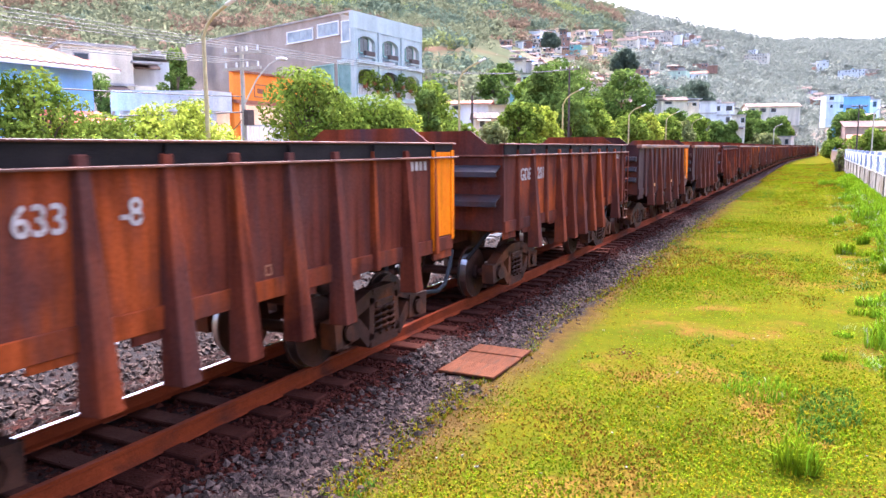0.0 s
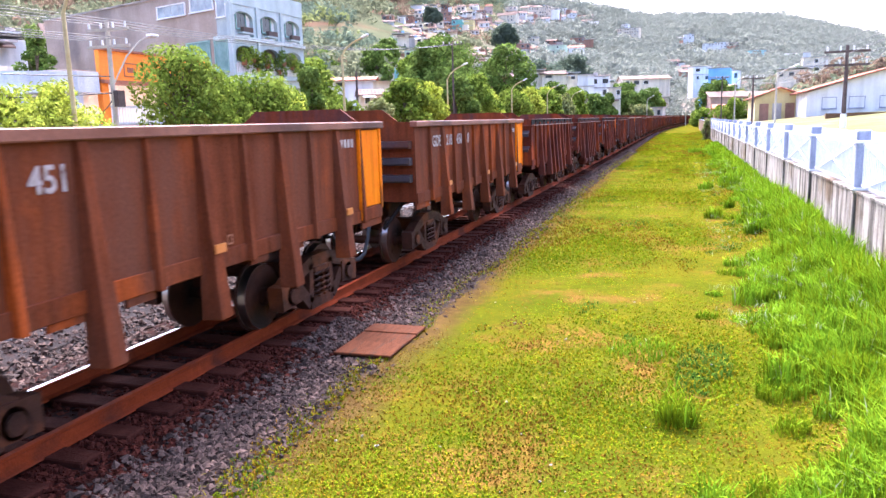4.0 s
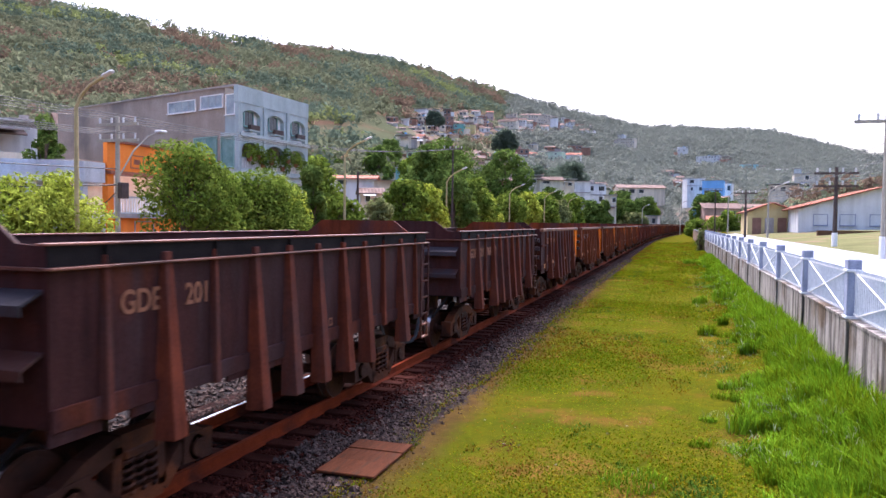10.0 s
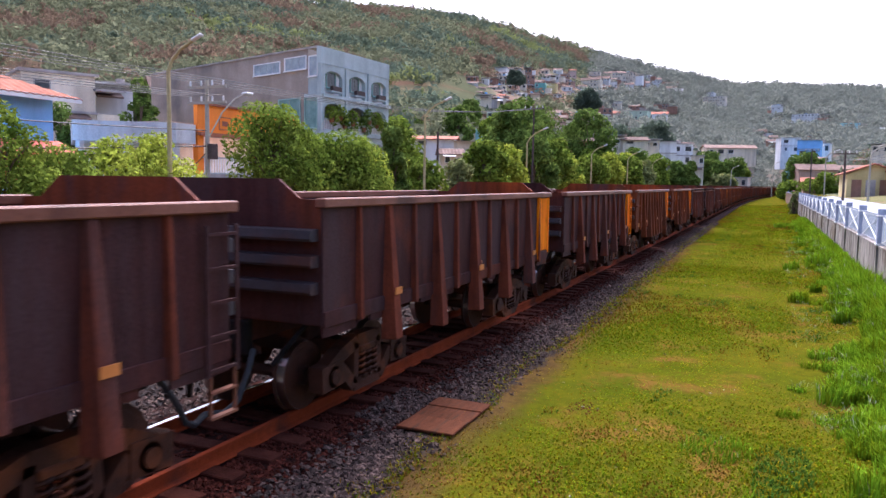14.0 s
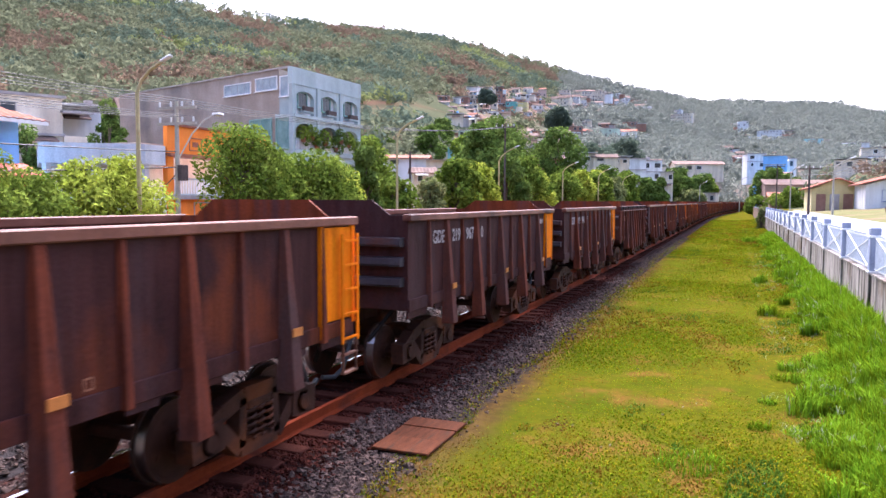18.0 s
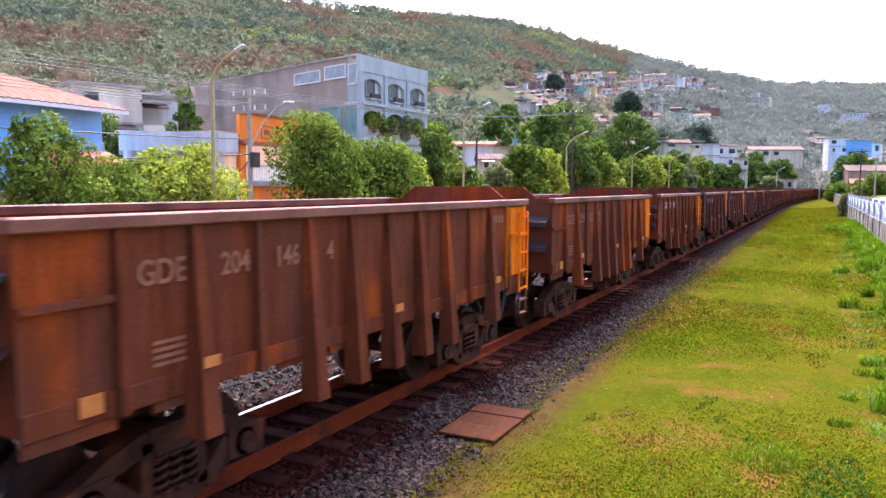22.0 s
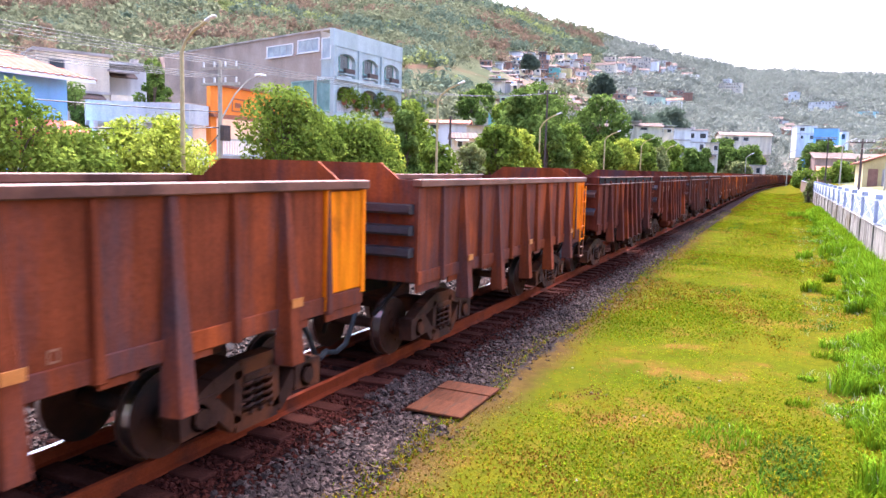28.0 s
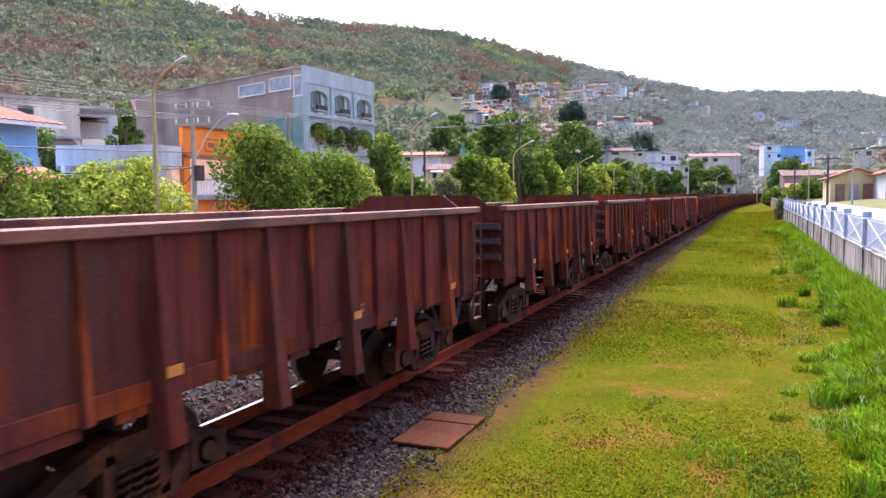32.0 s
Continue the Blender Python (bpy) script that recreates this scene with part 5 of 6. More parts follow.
hill_house(-97.2, 540.6, 56.9, 4.9, 4.7, CREAM, "metal")
hill_house(-87.6, 486.3, 45.5, 6.0, 4.2, PINK, "tile")
hill_house(-94.2, 475.6, 46.9, 4.4, 3.1, WHITE, "flat")
hill_house(-94.6, 426.8, 40.8, 6.7, 3.2, PINK, "tile")
hill_house(-99.6, 486.5, 50.6, 4.7, 3.6, BRICK, "flat")
hill_house(-103.2, 472.3, 50.2, 4.4, 3.4, SALMON, "tile")
hill_house(-91.2, 573.2, 59.1, 7.9, 3.5, BRICK, "tile")
hill_house(-120.0, 707.6, 90.8, 9.2, 6.4, WHITE, "tile")
hill_house(-98.7, 845.7, 102.8, 10.7, 7.1, WHITE, "tile")
hill_house(-118.4, 876.0, 116.0, 11.2, 8.2, WHITE, "tile")
hill_house(-94.2, 873.4, 105.2, 9.1, 6.0, WHITE, "flat")
hill_house(12.7, 565.3, 30.8, 6.0, 4.2, BRICK, "tile")
hill_house(5.6, 569.3, 30.8, 8.4, 5.1, BRICK, "tile")
hill_house(6.2, 602.1, 35.8, 5.5, 4.7, CREAM, "tile")
hill_house(28.0, 600.7, 35.6, 6.6, 4.4, SALMON, "metal")
hill_house(42.9, 816.6, 67.8, 10.3, 5.9, WHITE, "tile")
hill_house(49.4, 811.3, 66.5, 11.3, 7.3, CREAM, "metal")
hill_house(27.7, 891.3, 81.1, 9.3, 6.6, WHITE, "flat")
hill_house(12.8, 779.6, 63.5, 9.4, 4.8, WHITE, "tile")
hill_house(2.4, 890.4, 82.9, 11.4, 7.2, CREAM, "flat")


lot = random.Random(11)
placed = 0
while placed < 46:
    az, r = radians(lot.uniform(-21, -4.5)), lot.uniform(225, 370)
    hx, hy = 5.63 + r * math.sin(az), r * math.cos(az)
    if any(math.hypot(hx - a, hy - b) < 9.5 for a, b, _ in HOMES):
        continue
    hill_house(hx, hy, height(hx, hy) + 0.4, lot.uniform(4.2, 8.0), lot.uniform(2.8, 4.8), lot.choice((WHITE, WHITE, CREAM, CREAM, PINK, BRICK, SALMON, PALEGREEN, YELLOWISH, CYAN)), lot.choice(("tile", "tile", "flat", "metal")))
    placed += 1


def rail_baluster(parent, m, w, h=0.85, n=14):
    part("balcony_rail", boxes((-0.06, 0.06, -w / 2, w / 2, h, h + 0.1), (-0.05, 0.05, -w / 2, w / 2, 0, 0.08)), FACADE, parent, "", m)
    me = shared("baluster%.2f" % h, lambda: boxes((-0.04, 0.04, -0.04, 0.04, 0.08, h), bevel=0.012), WINDOW_WHITE)
    for i in range(n):
        part("baluster", me, None, parent, "", m @ pose(0, -w / 2 + w * (i + 0.5) / n, 0))


def arch_wall(w, h, d, ow, oh, mat_thick=0.35):
    """A bay of wall with an arched opening, facing +x."""
    pts = [(-w / 2, 0), (-ow / 2, 0)]
    r = ow / 2
    for k in range(13):
        a = math.pi - math.pi * k / 12
        pts.append((r * math.cos(a), oh - r * 0.45 + r * 0.45 * math.sin(a)))
    pts += [(ow / 2, 0), (w / 2, 0), (w / 2, h), (-w / 2, h)]
    return prism(pts, "x", -mat_thick, 0)


def build_grey_building():
    """The tall unfinished house: bare rendered flank, pale arcaded front with balconies."""
    c, r, l = Vector((-27.2, 50.1)), Vector((-26.5, 60.1)), Vector((-53.0, 58.1))
    b = thing("grey_building", "tall bare grey rendered building with pale arcaded balcony front", "building")
    top = 13.2
    back = r + (l - c)
    q0, q1 = c + (l - c) * (1.6 / (l - c).length), r + (l - c) * (1.6 / (l - c).length)
    part("wall", prism([(q0.x, q0.y), (q1.x, q1.y), (back.x, back.y), (l.x, l.y)][::-1], "z", -1, top - 0.05), GREY_RENDER, b, "grey cement flank wall")
    part("parapet", prism([(c.x + 0.05, c.y - 0.1), (r.x + 0.05, r.y), (r.x - 0.35, r.y), (c.x - 0.35, c.y - 0.1)], "z", top - 1.3, top), FACADE, b)
    part("roof_edge", prism([(c.x - 0.2, c.y - 0.12), (c.x - 0.2, c.y + 0.12), (l.x, l.y + 0.12), (l.x, l.y - 0.12)], "z", top - 0.05, top + 0.06), SLAB, b)
    turn = math.degrees(math.atan2(r.y - c.y, r.x - c.x)) - 90
    ln = (r - c).length
    for f, (z0, h) in enumerate(((0.2, 3.2), (3.4, 3.2), (6.6, 2.85), (9.45, 2.5))):
        part("floor_slab", boxes((-1.7, 0.25, 0, ln, -0.18, 0.1)), FACADE, b, "", pose(c.x, c.y, z0, 0, 0, turn))
        n, w = 3, ln / 3
        for i in range(n):
            m = pose(c.x, c.y, z0, 0, 0, turn) @ pose(0, w * (i + 0.5), 0)
            part("arch", arch_wall(w, h, 0, w * 0.72, h * 0.8), FACADE, b, "", m)
            part("pillar", boxes((-0.1, 0.14, -w / 2 - 0.16, -w / 2 + 0.16, 0, h), bevel=0.03), FACADE, b, "", m)
            if f == 2:
                rail_baluster(b, m @ pose(0.15, 0, 0.1), w * 0.9)
                part("door", boxes((-1.58, -1.5, -0.5, 0.5, 0.1, 2.4)), DARK_GLASS, b, "", m)
            if f == 3:
                part("infill", boxes((-0.42, -0.36, -w * 0.36, w * 0.36, 0, h * 0.8)), WINDOW_WHITE, b, "white infill behind the arch", m)
                window_unit(b, m @ pose(-0.25, 0, 0.75), 1.15, 1.15, SHUTTER)
                part("balcony", boxes((-0.1, 0.4, -0.75, 0.75, 0.3, 0.42)), FACADE, b, "", m)
                part("planter", boxes((0.1, 0.42, -0.62, 0.62, 0.424, 0.8), bevel=0.03), DARK_POLE, b, "dark iron planter", m)
    side = (l - c)
    st = math.degrees(math.atan2(-side.y, -side.x)) - 90
    for along, z, w, h, mt, pn in ((0.9, 11.0, 1.0, 1.5, WINDOW_WHITE, 1), (3.2, 11.65, 2.7, 0.95, WINDOW_WHITE, 3), (7.1, 11.6, 3.6, 0.85, WINDOW_WHITE, 4), (1.2, 6.9, 1.5, 2.4, SHUTTER, 1), (4.0, 6.9, 2.8, 2.4, SHUTTER, 2), (20.6, 6.4, 1.6, 1.0, SLAB, 1)):
        p = c + side.normalized() * along
        m = pose(p.x, p.y, z, 0, 0, st) @ pose(0.08, 0, 0, 0, 0, 0)
        window_unit(b, m, w, h, mt, panes=pn, glass=PALE_GLASS if mt is WINDOW_WHITE else TEAL_GLASS if mt is SHUTTER else None)
    part("corner_wall", prism([(c.x - 0.02, c.y + 0.02), (q0.x, q0.y), (q0.x + 0.1, q0.y + 0.3), (c.x - 0.02, c.y + 0.32)], "z", -1, top - 1.3), FACADE, b)
    rng = np.random.default_rng(9)
    for i, (yy, zz) in enumerate(((51.0, 7.7), (52.8, 7.3), (54.0, 7.6), (55.6, 7.2), (57.6, 7.7), (58.9, 7.2), (52.2, 7.9), (56.4, 7.9))):
        xx = c.x + 0.35 + 0.07 * (yy - c.y)
        pl = thing("potted_plant", "trailing green potted plant on the balcony", "plant", "plants on the balconies")
        part("pot", tube(bmesh.new(), [(xx, yy, zz - 0.35), (xx, yy, zz)], 0.16, 10, 0.22), TILE, pl)
        part("leaves", leaf_mesh("leaves", leaves(rng, [(xx, yy, zz + 0.3, 0.55), (xx + 0.1, yy + 0.3, zz - 0.2, 0.4), (xx, yy - 0.2, zz + 0.6, 0.4)], 260, 0.13), [LEAF_DARK if i % 2 else LEAF_GREEN]), None, pl)
    return b


build_grey_building()


def build_orange_building():
    b = thing("orange_house", "two-storey vivid orange house with grey cement flank and open veranda", "house")
    x, y0, y1 = -26.0, 34.9, 45.0
    part("wall", boxes((x - 0.3, x, y0, y1, 0, 2.75)), ORANGE, b, "orange painted ground floor front")
    part("front", boxes((x - 0.3, x, y0 + 0.02, y1, 5.5, 7.15)), ORANGE, b, "orange painted upper front")
    part("back_wall", boxes((x - 2.5, x - 2.2, y0, y1, 3.0, 5.4)), CREAM, b)
    part("body", boxes((x - 9, x - 0.3, y0, y1, 0, 2.75), (x - 9, x - 2.5, y0, y1, 2.75, 6.2)), GREY_RENDER, b, "grey cement body")
    part("parapet_cap", boxes((x - 0.25, x + 0.12, y0 - 0.1, y1, 7.15, 7.28)), TILE, b)
    part("band", boxes((x - 0.2, x + 0.25, y0, y1, 5.3, 5.5)), TILE, b)
    part("floor_slab", boxes((x - 2.2, x + 0.3, y0, y1, 2.75, 3.0)), SLAB, b)
    part("pillar", boxes((x - 0.35, x + 0.02, y0, y0 + 0.5, 3.0, 5.4)), ORANGE, b)
    part("pillar", boxes((x - 0.35, x + 0.02, y0 + 5.5, y0 + 5.9, 3.0, 5.4)), ORANGE, b)
    rail_baluster(b, pose(x + 0.1, y0 + 3, 3.0), 5.2, 0.95, 22)
    for yy, w in ((y0 + 3.1, 1.6), (y0 + 6.6, 1.4)):
        window_unit(b, pose(x + 0.02, yy, 1.1), w, 1.4, SLAB, panes=2)
    part("emblem", boxes((x, x + 0.03, y0 + 1.9, y0 + 1.96, 5.75, 6.55), (x, x + 0.03, y0 + 3.0, y0 + 3.06, 5.75, 6.55), (x, x + 0.03, y0 + 1.9, y0 + 3.06, 6.5, 6.56), (x, x + 0.03, y0 + 1.9, y0 + 3.06, 5.75, 5.81), (x, x + 0.03, y0 + 2.2, y0 + 2.7, 6.0, 6.3)), TILE, b, "dark square emblem")
    g = thing("grey_annex", "low grey cement block with an open upper veranda", "building")
    v = Vector((-37, 34.2)) - Vector((x, y0 - 0.05))
    # the flank runs back from the corner of the orange front
    part("wall", prism([(-26.05, 34.82), (-26.05, 33.2), (-30.5, 29.9), (-48, 44.0), (-44, 48)][::1], "z", -0.5, 2.9), PALE_SLAB, g)
    part("parapet", prism([(-26.05, 34.8), (-26.05, 33.2), (-30.5, 29.9), (-48, 44.0), (-44, 48)], "z", 4.75, 5.9), PALE_SLAB, g, "pale grey parapet")
    part("wall", prism([(-28.8, 36.2), (-28.3, 33.6), (-30.9, 31.4), (-48, 44.0), (-44, 48)], "z", 2.9, 4.75), CREAM, g)
    for px, py in ((-26.3, 33.4), (-28.3, 31.75), (-30.3, 30.2)):
        part("column", boxes((px - 0.16, px + 0.16, py - 0.16, py + 0.16, 2.9, 4.75)), PALE_SLAB, g)
    return b


build_orange_building()


def build_blue_house():
    b = thing("blue_house", "sky-blue house with terracotta hipped roofs and red awning", "house")
    x, y1 = -28.0, 27.3
    part("wall", boxes((x - 9, x, 6.0, y1 - 0.6, 0, 6.7)), BLUE, b)
    tiled_roof(b, x - 9, x, 6.0, y1 - 0.6, 6.65, 2.3, TILE, "y", 1.0, 0.28)
    part("fascia", boxes((x + 0.85, x + 0.98, 5.2, y1 + 0.35, 6.45, 6.7)), WINDOW_WHITE, b)
    part("porch_wall", boxes((x, x + 3.2, 6.0, 17.0, 0, 4.7)), BLUE, b)
    tiled_roof(b, x, x + 3.2, 6.0, 17.4, 4.7, 1.3, TILE_RED, "y", 0.6, 0.25)
    aw = part("awning", prism([(x, 4.35), (x + 1.9, 3.75), (x + 1.9, 3.85), (x, 4.5)][::1], "y", 22.6, 27.0), TILE_RED, b, "red tiled awning")
    part("awning", prism([(x + 3.2, 3.0), (x + 4.7, 2.5), (x + 4.7, 2.6), (x + 3.2, 3.15)], "y", 12.0, 17.2), TILE_RED, b, "red tiled awning")
    part("bracket", tube(bmesh.new(), [(x, 26.5, 3.0), (x + 1.5, 26.5, 3.75)], 0.06, 5), TILE_RED, b)
    part("bay", boxes((x, x + 0.8, 22.9, 26.4, 1.5, 3.8)), TILE_RED, b, "brick red bay front")
    for yy in (19.5,):
        window_unit(b, pose(x + 0.02, yy, 4.4), 1.4, 1.2)
    window_unit(b, pose(x + 3.22, 14.5, 1.6), 1.6, 1.3)
    gate = thing("garden_wall", "pale garden wall with a blue gate", "wall")
    part("wall", boxes((-21.6, -21.35, 9, 22, -0.3, 2.3)), CREAM, gate)
    part("coping", boxes((-21.75, -21.2, 9, 17.5, 2.3, 2.45)), TILE, gate)
    part("gate", boxes((-21.35, -21.27, 18.5, 20.0, 0, 2.2)), BLUE, gate, "blue gate")


build_blue_house()
hill_house(-48.9, 44.0, 5.0, 5.6, 6.7, CREAM, "flat")
hill_house(-50.1, 50.3, 6.6, 3.9, 4.4, WHITE, "metal")
hill_house(-54.5, 41.5, 5.0, 6.0, 5.6, SLAB, "flat")
hill_house(-64.0, 76.0, 6.0, 9.0, 9.5, CREAM, "tile")
hill_house(-75.0, 78.0, 8.0, 9.0, 8.0, WHITE, "flat")


def build_white_house():
    b = thing("white_house", "long white single-storey house with a low tiled gable roof", "house")
    x0, x1, y0, y1, z, e = 18.0, 34.0, 88.0, 104.0, 1.6, 4.6
    part("wall", prism([(x0, z), (x1, z), (x1, e), ((x0 + x1) / 2, e + 2.3), (x0, e)], "y", y0, y1), WHITE, b)
    tiled_roof(b, x0, x1, y0, y1, e + 0.05, 2.35, TILE, "y", 0.7)
    for xx, w in ((20.2, 1.3), (22.8, 1.4), (25.6, 1.3), (29.5, 3.0)):
        window_unit(b, pose(xx, y0 - 0.02, 2.9, 0, 0, -90), w, 1.1, POST)
    b = thing("yellow_house", "small ochre house with tiled roof and timber doors", "house")
    x0, x1, y0, y1, e = 13.6, 19.0, 96.0, 106.0, 4.3
    part("wall", prism([(x0, 1.5), (x1, 1.5), (x1, e), ((x0 + x1) / 2, e + 1.2), (x0, e)], "y", y0, y1), YELLOWISH, b)
    tiled_roof(b, x0, x1, y0, y1, e + 0.05, 1.2, TILE, "y", 0.6)
    for xx, mt in ((14.6, BRICK), (16.0, SLAB), (17.4, BRICK)):
        part("door", boxes((xx - 0.5, xx + 0.5, y0 - 0.06, y0 - 0.01, 1.6, 3.7)), mt, b)
    b = thing("brick_shed", "low open brick shed with a tiled roof", "shed")
    part("wall", boxes((11.0, 14.8, 146.0, 152.0, 1.0, 3.6)), BRICK, b)
    tiled_roof(b, 11.0, 14.8, 146.0, 152.0, 3.6, 0.9, TILE, "x", 0.5)
    b = thing("bank", "low earth bank of a raised lawn", "bank", kind="structure")
    part("edge", boxes((17.0, 40.0, 70.0, 70.4, 1.4, 2.4)), EARTH, b)


build_white_house()


# ---- poles, lamps, wires ----
def street_lamp(x, y, bend, reach, tip, mat, base=-0.1):
    lamp = thing("street_lamp", "dull yellow street lamp with a curved arm", "street lamp", "street lamps along the line")
    part("pole", tube(bmesh.new(), [(x, y, base), (x, y, bend * 0.6), (x, y, bend)], 0.1, 8, 0.075), mat, lamp)
    d = tip - bend
    part("arm", tube(bmesh.new(), [(x, y, bend - 0.05), (x + reach * 0.16, y, bend + d * 0.35), (x + reach * 0.5, y, bend + d * 0.72), (x + reach, y, tip)], 0.065, 7), mat, lamp)
    head = boxes((-0.27, 0.27, -0.11, 0.11, -0.06, 0.06), bevel=0.05)
    part("lamp_head", head, LAMP_HEAD, lamp, "pale lamp head", pose(x + reach + 0.2, y, tip + 0.1, 0, -22, 0))
    return lamp


for x, y, bend, reach, tip in ((-16, 22.3, 6.9, 1.25, 7.95), (-16, 45.7, 7.1, 1.5, 8.15), (-16, 68.8, 6.6, 1.6, 7.85), (-16, 97, 6.6, 1.6, 7.7), (-16, 124, 6.8, 1.6, 8.0), (-16, 152, 6.8, 1.6, 8.0), (-16, 182, 6.9, 1.6, 8.0)):
    street_lamp(x, y, bend, reach, tip, LAMP_YELLOW)
for x, y, z, tip in ((13.5, 74.0, 1.5, 6.6), (12.8, 120.0, 1.4, 8.0), (-3.0, 190.0, 0.0, 7.5), (6.0, 170.0, 0.5, 8.0)):
    street_lamp(x, y, tip - 1, 1.3, tip, POLE, z)


def utility_pole(x, y, z0, z1, mat, arms=1, label="concrete utility pole with a crossarm", foot=False):
    p = thing("utility_pole", label, "utility pole")
    part("pole", tube(bmesh.new(), [(x, y, z0), (x, y, z1)], 0.13, 8, 0.085), mat, p)
    if foot:
        part("painted_foot", tube(bmesh.new(), [(x, y, z0 - 0.1), (x, y, z0 + 0.9)], 0.15, 8), WINDOW_WHITE, p, "white painted foot")
    for a in range(arms):
        part("crossarm", boxes((x - 1.1, x + 1.1, y - 0.06, y + 0.06, z1 - 0.4 - 0.7 * a, z1 - 0.28 - 0.7 * a)), mat, p)
        for i in range(4):
            part("insulator", tube(bmesh.new(), [(x - 0.95 + 0.63 * i, y, z1 - 0.28 - 0.7 * a), (x - 0.95 + 0.63 * i, y, z1 - 0.05 - 0.7 * a)], 0.05, 6), LAMP_HEAD, p)
    return p


main_pole = utility_pole(-18.0, 26.7, -0.1, 7.2, POLE, 2)
part("lamp_arm", tube(bmesh.new(), [(-18, 26.8, 4.6), (-17.8, 27.48, 5.77), (-17.55, 28.08, 6.47), (-17.3, 28.51, 6.73)], 0.035, 6), POLE, main_pole)
part("lamp_head", boxes((-17.5, -17.1, 28.46, 28.91, 6.69, 6.82), bevel=0.04), LAMP_HEAD, main_pole, "white lamp head")
part("meter_box", boxes((-17.85, -17.6, 26.5, 26.95, 3.6, 4.3), bevel=0.02), DARK_POLE, main_pole, "dark cable box")
utility_pole(-17.0, 74.0, -0.1, 10.7, DARK_POLE, 1, "dark wooden utility pole with a crossarm")
utility_pole(-19.0, 54.5, -0.1, 6.7, DARK_POLE, 0, "short dark wooden pole")
utility_pole(13.8, 45.0, 1.5, 6.0, DARK_POLE, 2, "dark wooden utility pole with white painted foot", True)
utility_pole(12.9, 31.0, 1.5, 7.0, POLE, 1, "grey concrete utility pole with white painted foot", True)
utility_pole(12.2, 82.0, 1.4, 6.4, DARK_POLE, 1, "dark wooden utility pole with a crossarm")
utility_pole(11.6, 135.0, 1.4, 9.0, DARK_POLE, 1, "dark wooden utility pole with a crossarm")


def cable(name, a, b, sag, r=0.013, label="slack black overhead cable"):
    a, b = Vector(a), Vector(b)
    pts = [a.lerp(b, i / 12) - Vector((0, 0, sag * 4 * (i / 12) * (1 - i / 12))) for i in range(13)]
    tagged(new(name, mesh_of(name, tube(bmesh.new(), pts, r, 4), CABLE)), label, "cable", "overhead cables")


for i, dx in enumerate((-0.95, -0.32, 0.31, 0.94)):
    cable("cable", (-18 + dx, 26.7, 7.15), (-19 + dx, -14.0, 7.6 + 0.1 * i), 0.5)
    cable("cable", (-18 + dx, 26.7, 6.45), (-19 + dx, -14.0, 6.9 + 0.1 * i), 0.6)
    cable("cable", (-18 + dx, 26.7, 7.15), (-17 + dx, 74.0, 10.4), 0.8)
cable("cable", (-18, 26.7, 4.9), (-19, -14, 5.0), 0.4, 0.025)
cable("cable", (-18, 26.7, 4.2), (-19, -14, 3.4), 0.5, 0.03)
cable("cable", (-18, 26.7, 4.0), (-26, 33.0, 3.6), 0.5, 0.03)
for z in (5.95, 5.25):
    for dx in (-0.9, 0.0, 0.9):
        cable("cable", (13.8 + dx, 45.0, z), (12.2 + dx, 82.0, z + 0.3), 0.4)
        cable("cable", (13.8 + dx, 45.0, z), (15.5 + dx, 8.0, z + 1.6), 0.4)


# ---- street trees ----
def tree(x, y, z0, top, radius, mat, seed, label, count=3200, leaf=0.16, lumps=9, low=0.35, conic=False):
    """A tapered trunk with limbs and an uneven crown of leaves."""
    rng = np.random.default_rng(seed)
    t = thing("tree", label, "tree", "street trees")
    hgt = top - z0
    bm = tube(bmesh.new(), [(x, y, z0 - 0.2), (x + rng.normal() * 0.08, y + rng.normal() * 0.08, z0 + hgt * 0.3), (x + rng.normal() * 0.15, y + rng.normal() * 0.15, z0 + hgt * 0.62)], 0.13 + 0.02 * hgt, 8, 0.06)
    blobs = []
    lumps = int(lumps * 2.4)
    for i in range(lumps):
        f = low + (0.92 - low) * (i + 0.5) / lumps
        a = rng.random() * 6.28
        wide = radius * (1 - abs(f - 0.5) * 1.0) if not conic else radius * (1.15 - f)
        rr = wide * (0.24 + 0.2 * rng.random())
        k = max(0.0, wide - rr * 0.7) * math.sqrt(0.1 + 0.9 * rng.random())
        p = (x + k * math.cos(a), y + k * math.sin(a), min(z0 + hgt * f, top - rr * 0.75))
        blobs.append((*p, rr))
        tube(bm, [(x, y, z0 + hgt * max(0.2, f - 0.3)), (x + 0.5 * (p[0] - x), y + 0.5 * (p[1] - y), z0 + hgt * (f - 0.1)), p], 0.05, 5, 0.02)
    blobs.append((x, y, top - radius * 0.36, radius * 0.36))
    part("trunk", bm, BARK, t, "brown trunk with limbs")
    part("crown", leaf_mesh("crown", leaves(rng, blobs, int(count * 0.8), leaf * 1.35), [mat]), None, t, "loose leafy crown")
    return t


tree(-17.6, 22.3, 0, 4.5, 2.6, LEAF_YELLOW, 1, "low yellow-green street tree with rounded crown", 17000, 0.075, 16, 0.2)
tree(-17.9, 19.0, 0, 3.8, 2.2, LEAF_GREEN, 2, "low dark green street tree", 10000, 0.075, 12, 0.2)
tree(-17.4, 16.2, 0, 5.2, 2.0, LEAF_GREEN, 3, "loose green street tree beside the garden wall", 9000, 0.075, 13, 0.25)
tree(-18.5, 12.2, 0, 4.6, 2.2, LEAF_GREEN, 4, "rounded green street tree", 9000, 0.075, 13)
tree(-17.3, 33.2, 0, 5.2, 2.5, LEAF_GREEN, 61, "rounded green street tree", 9000, 0.09, 14, 0.3)
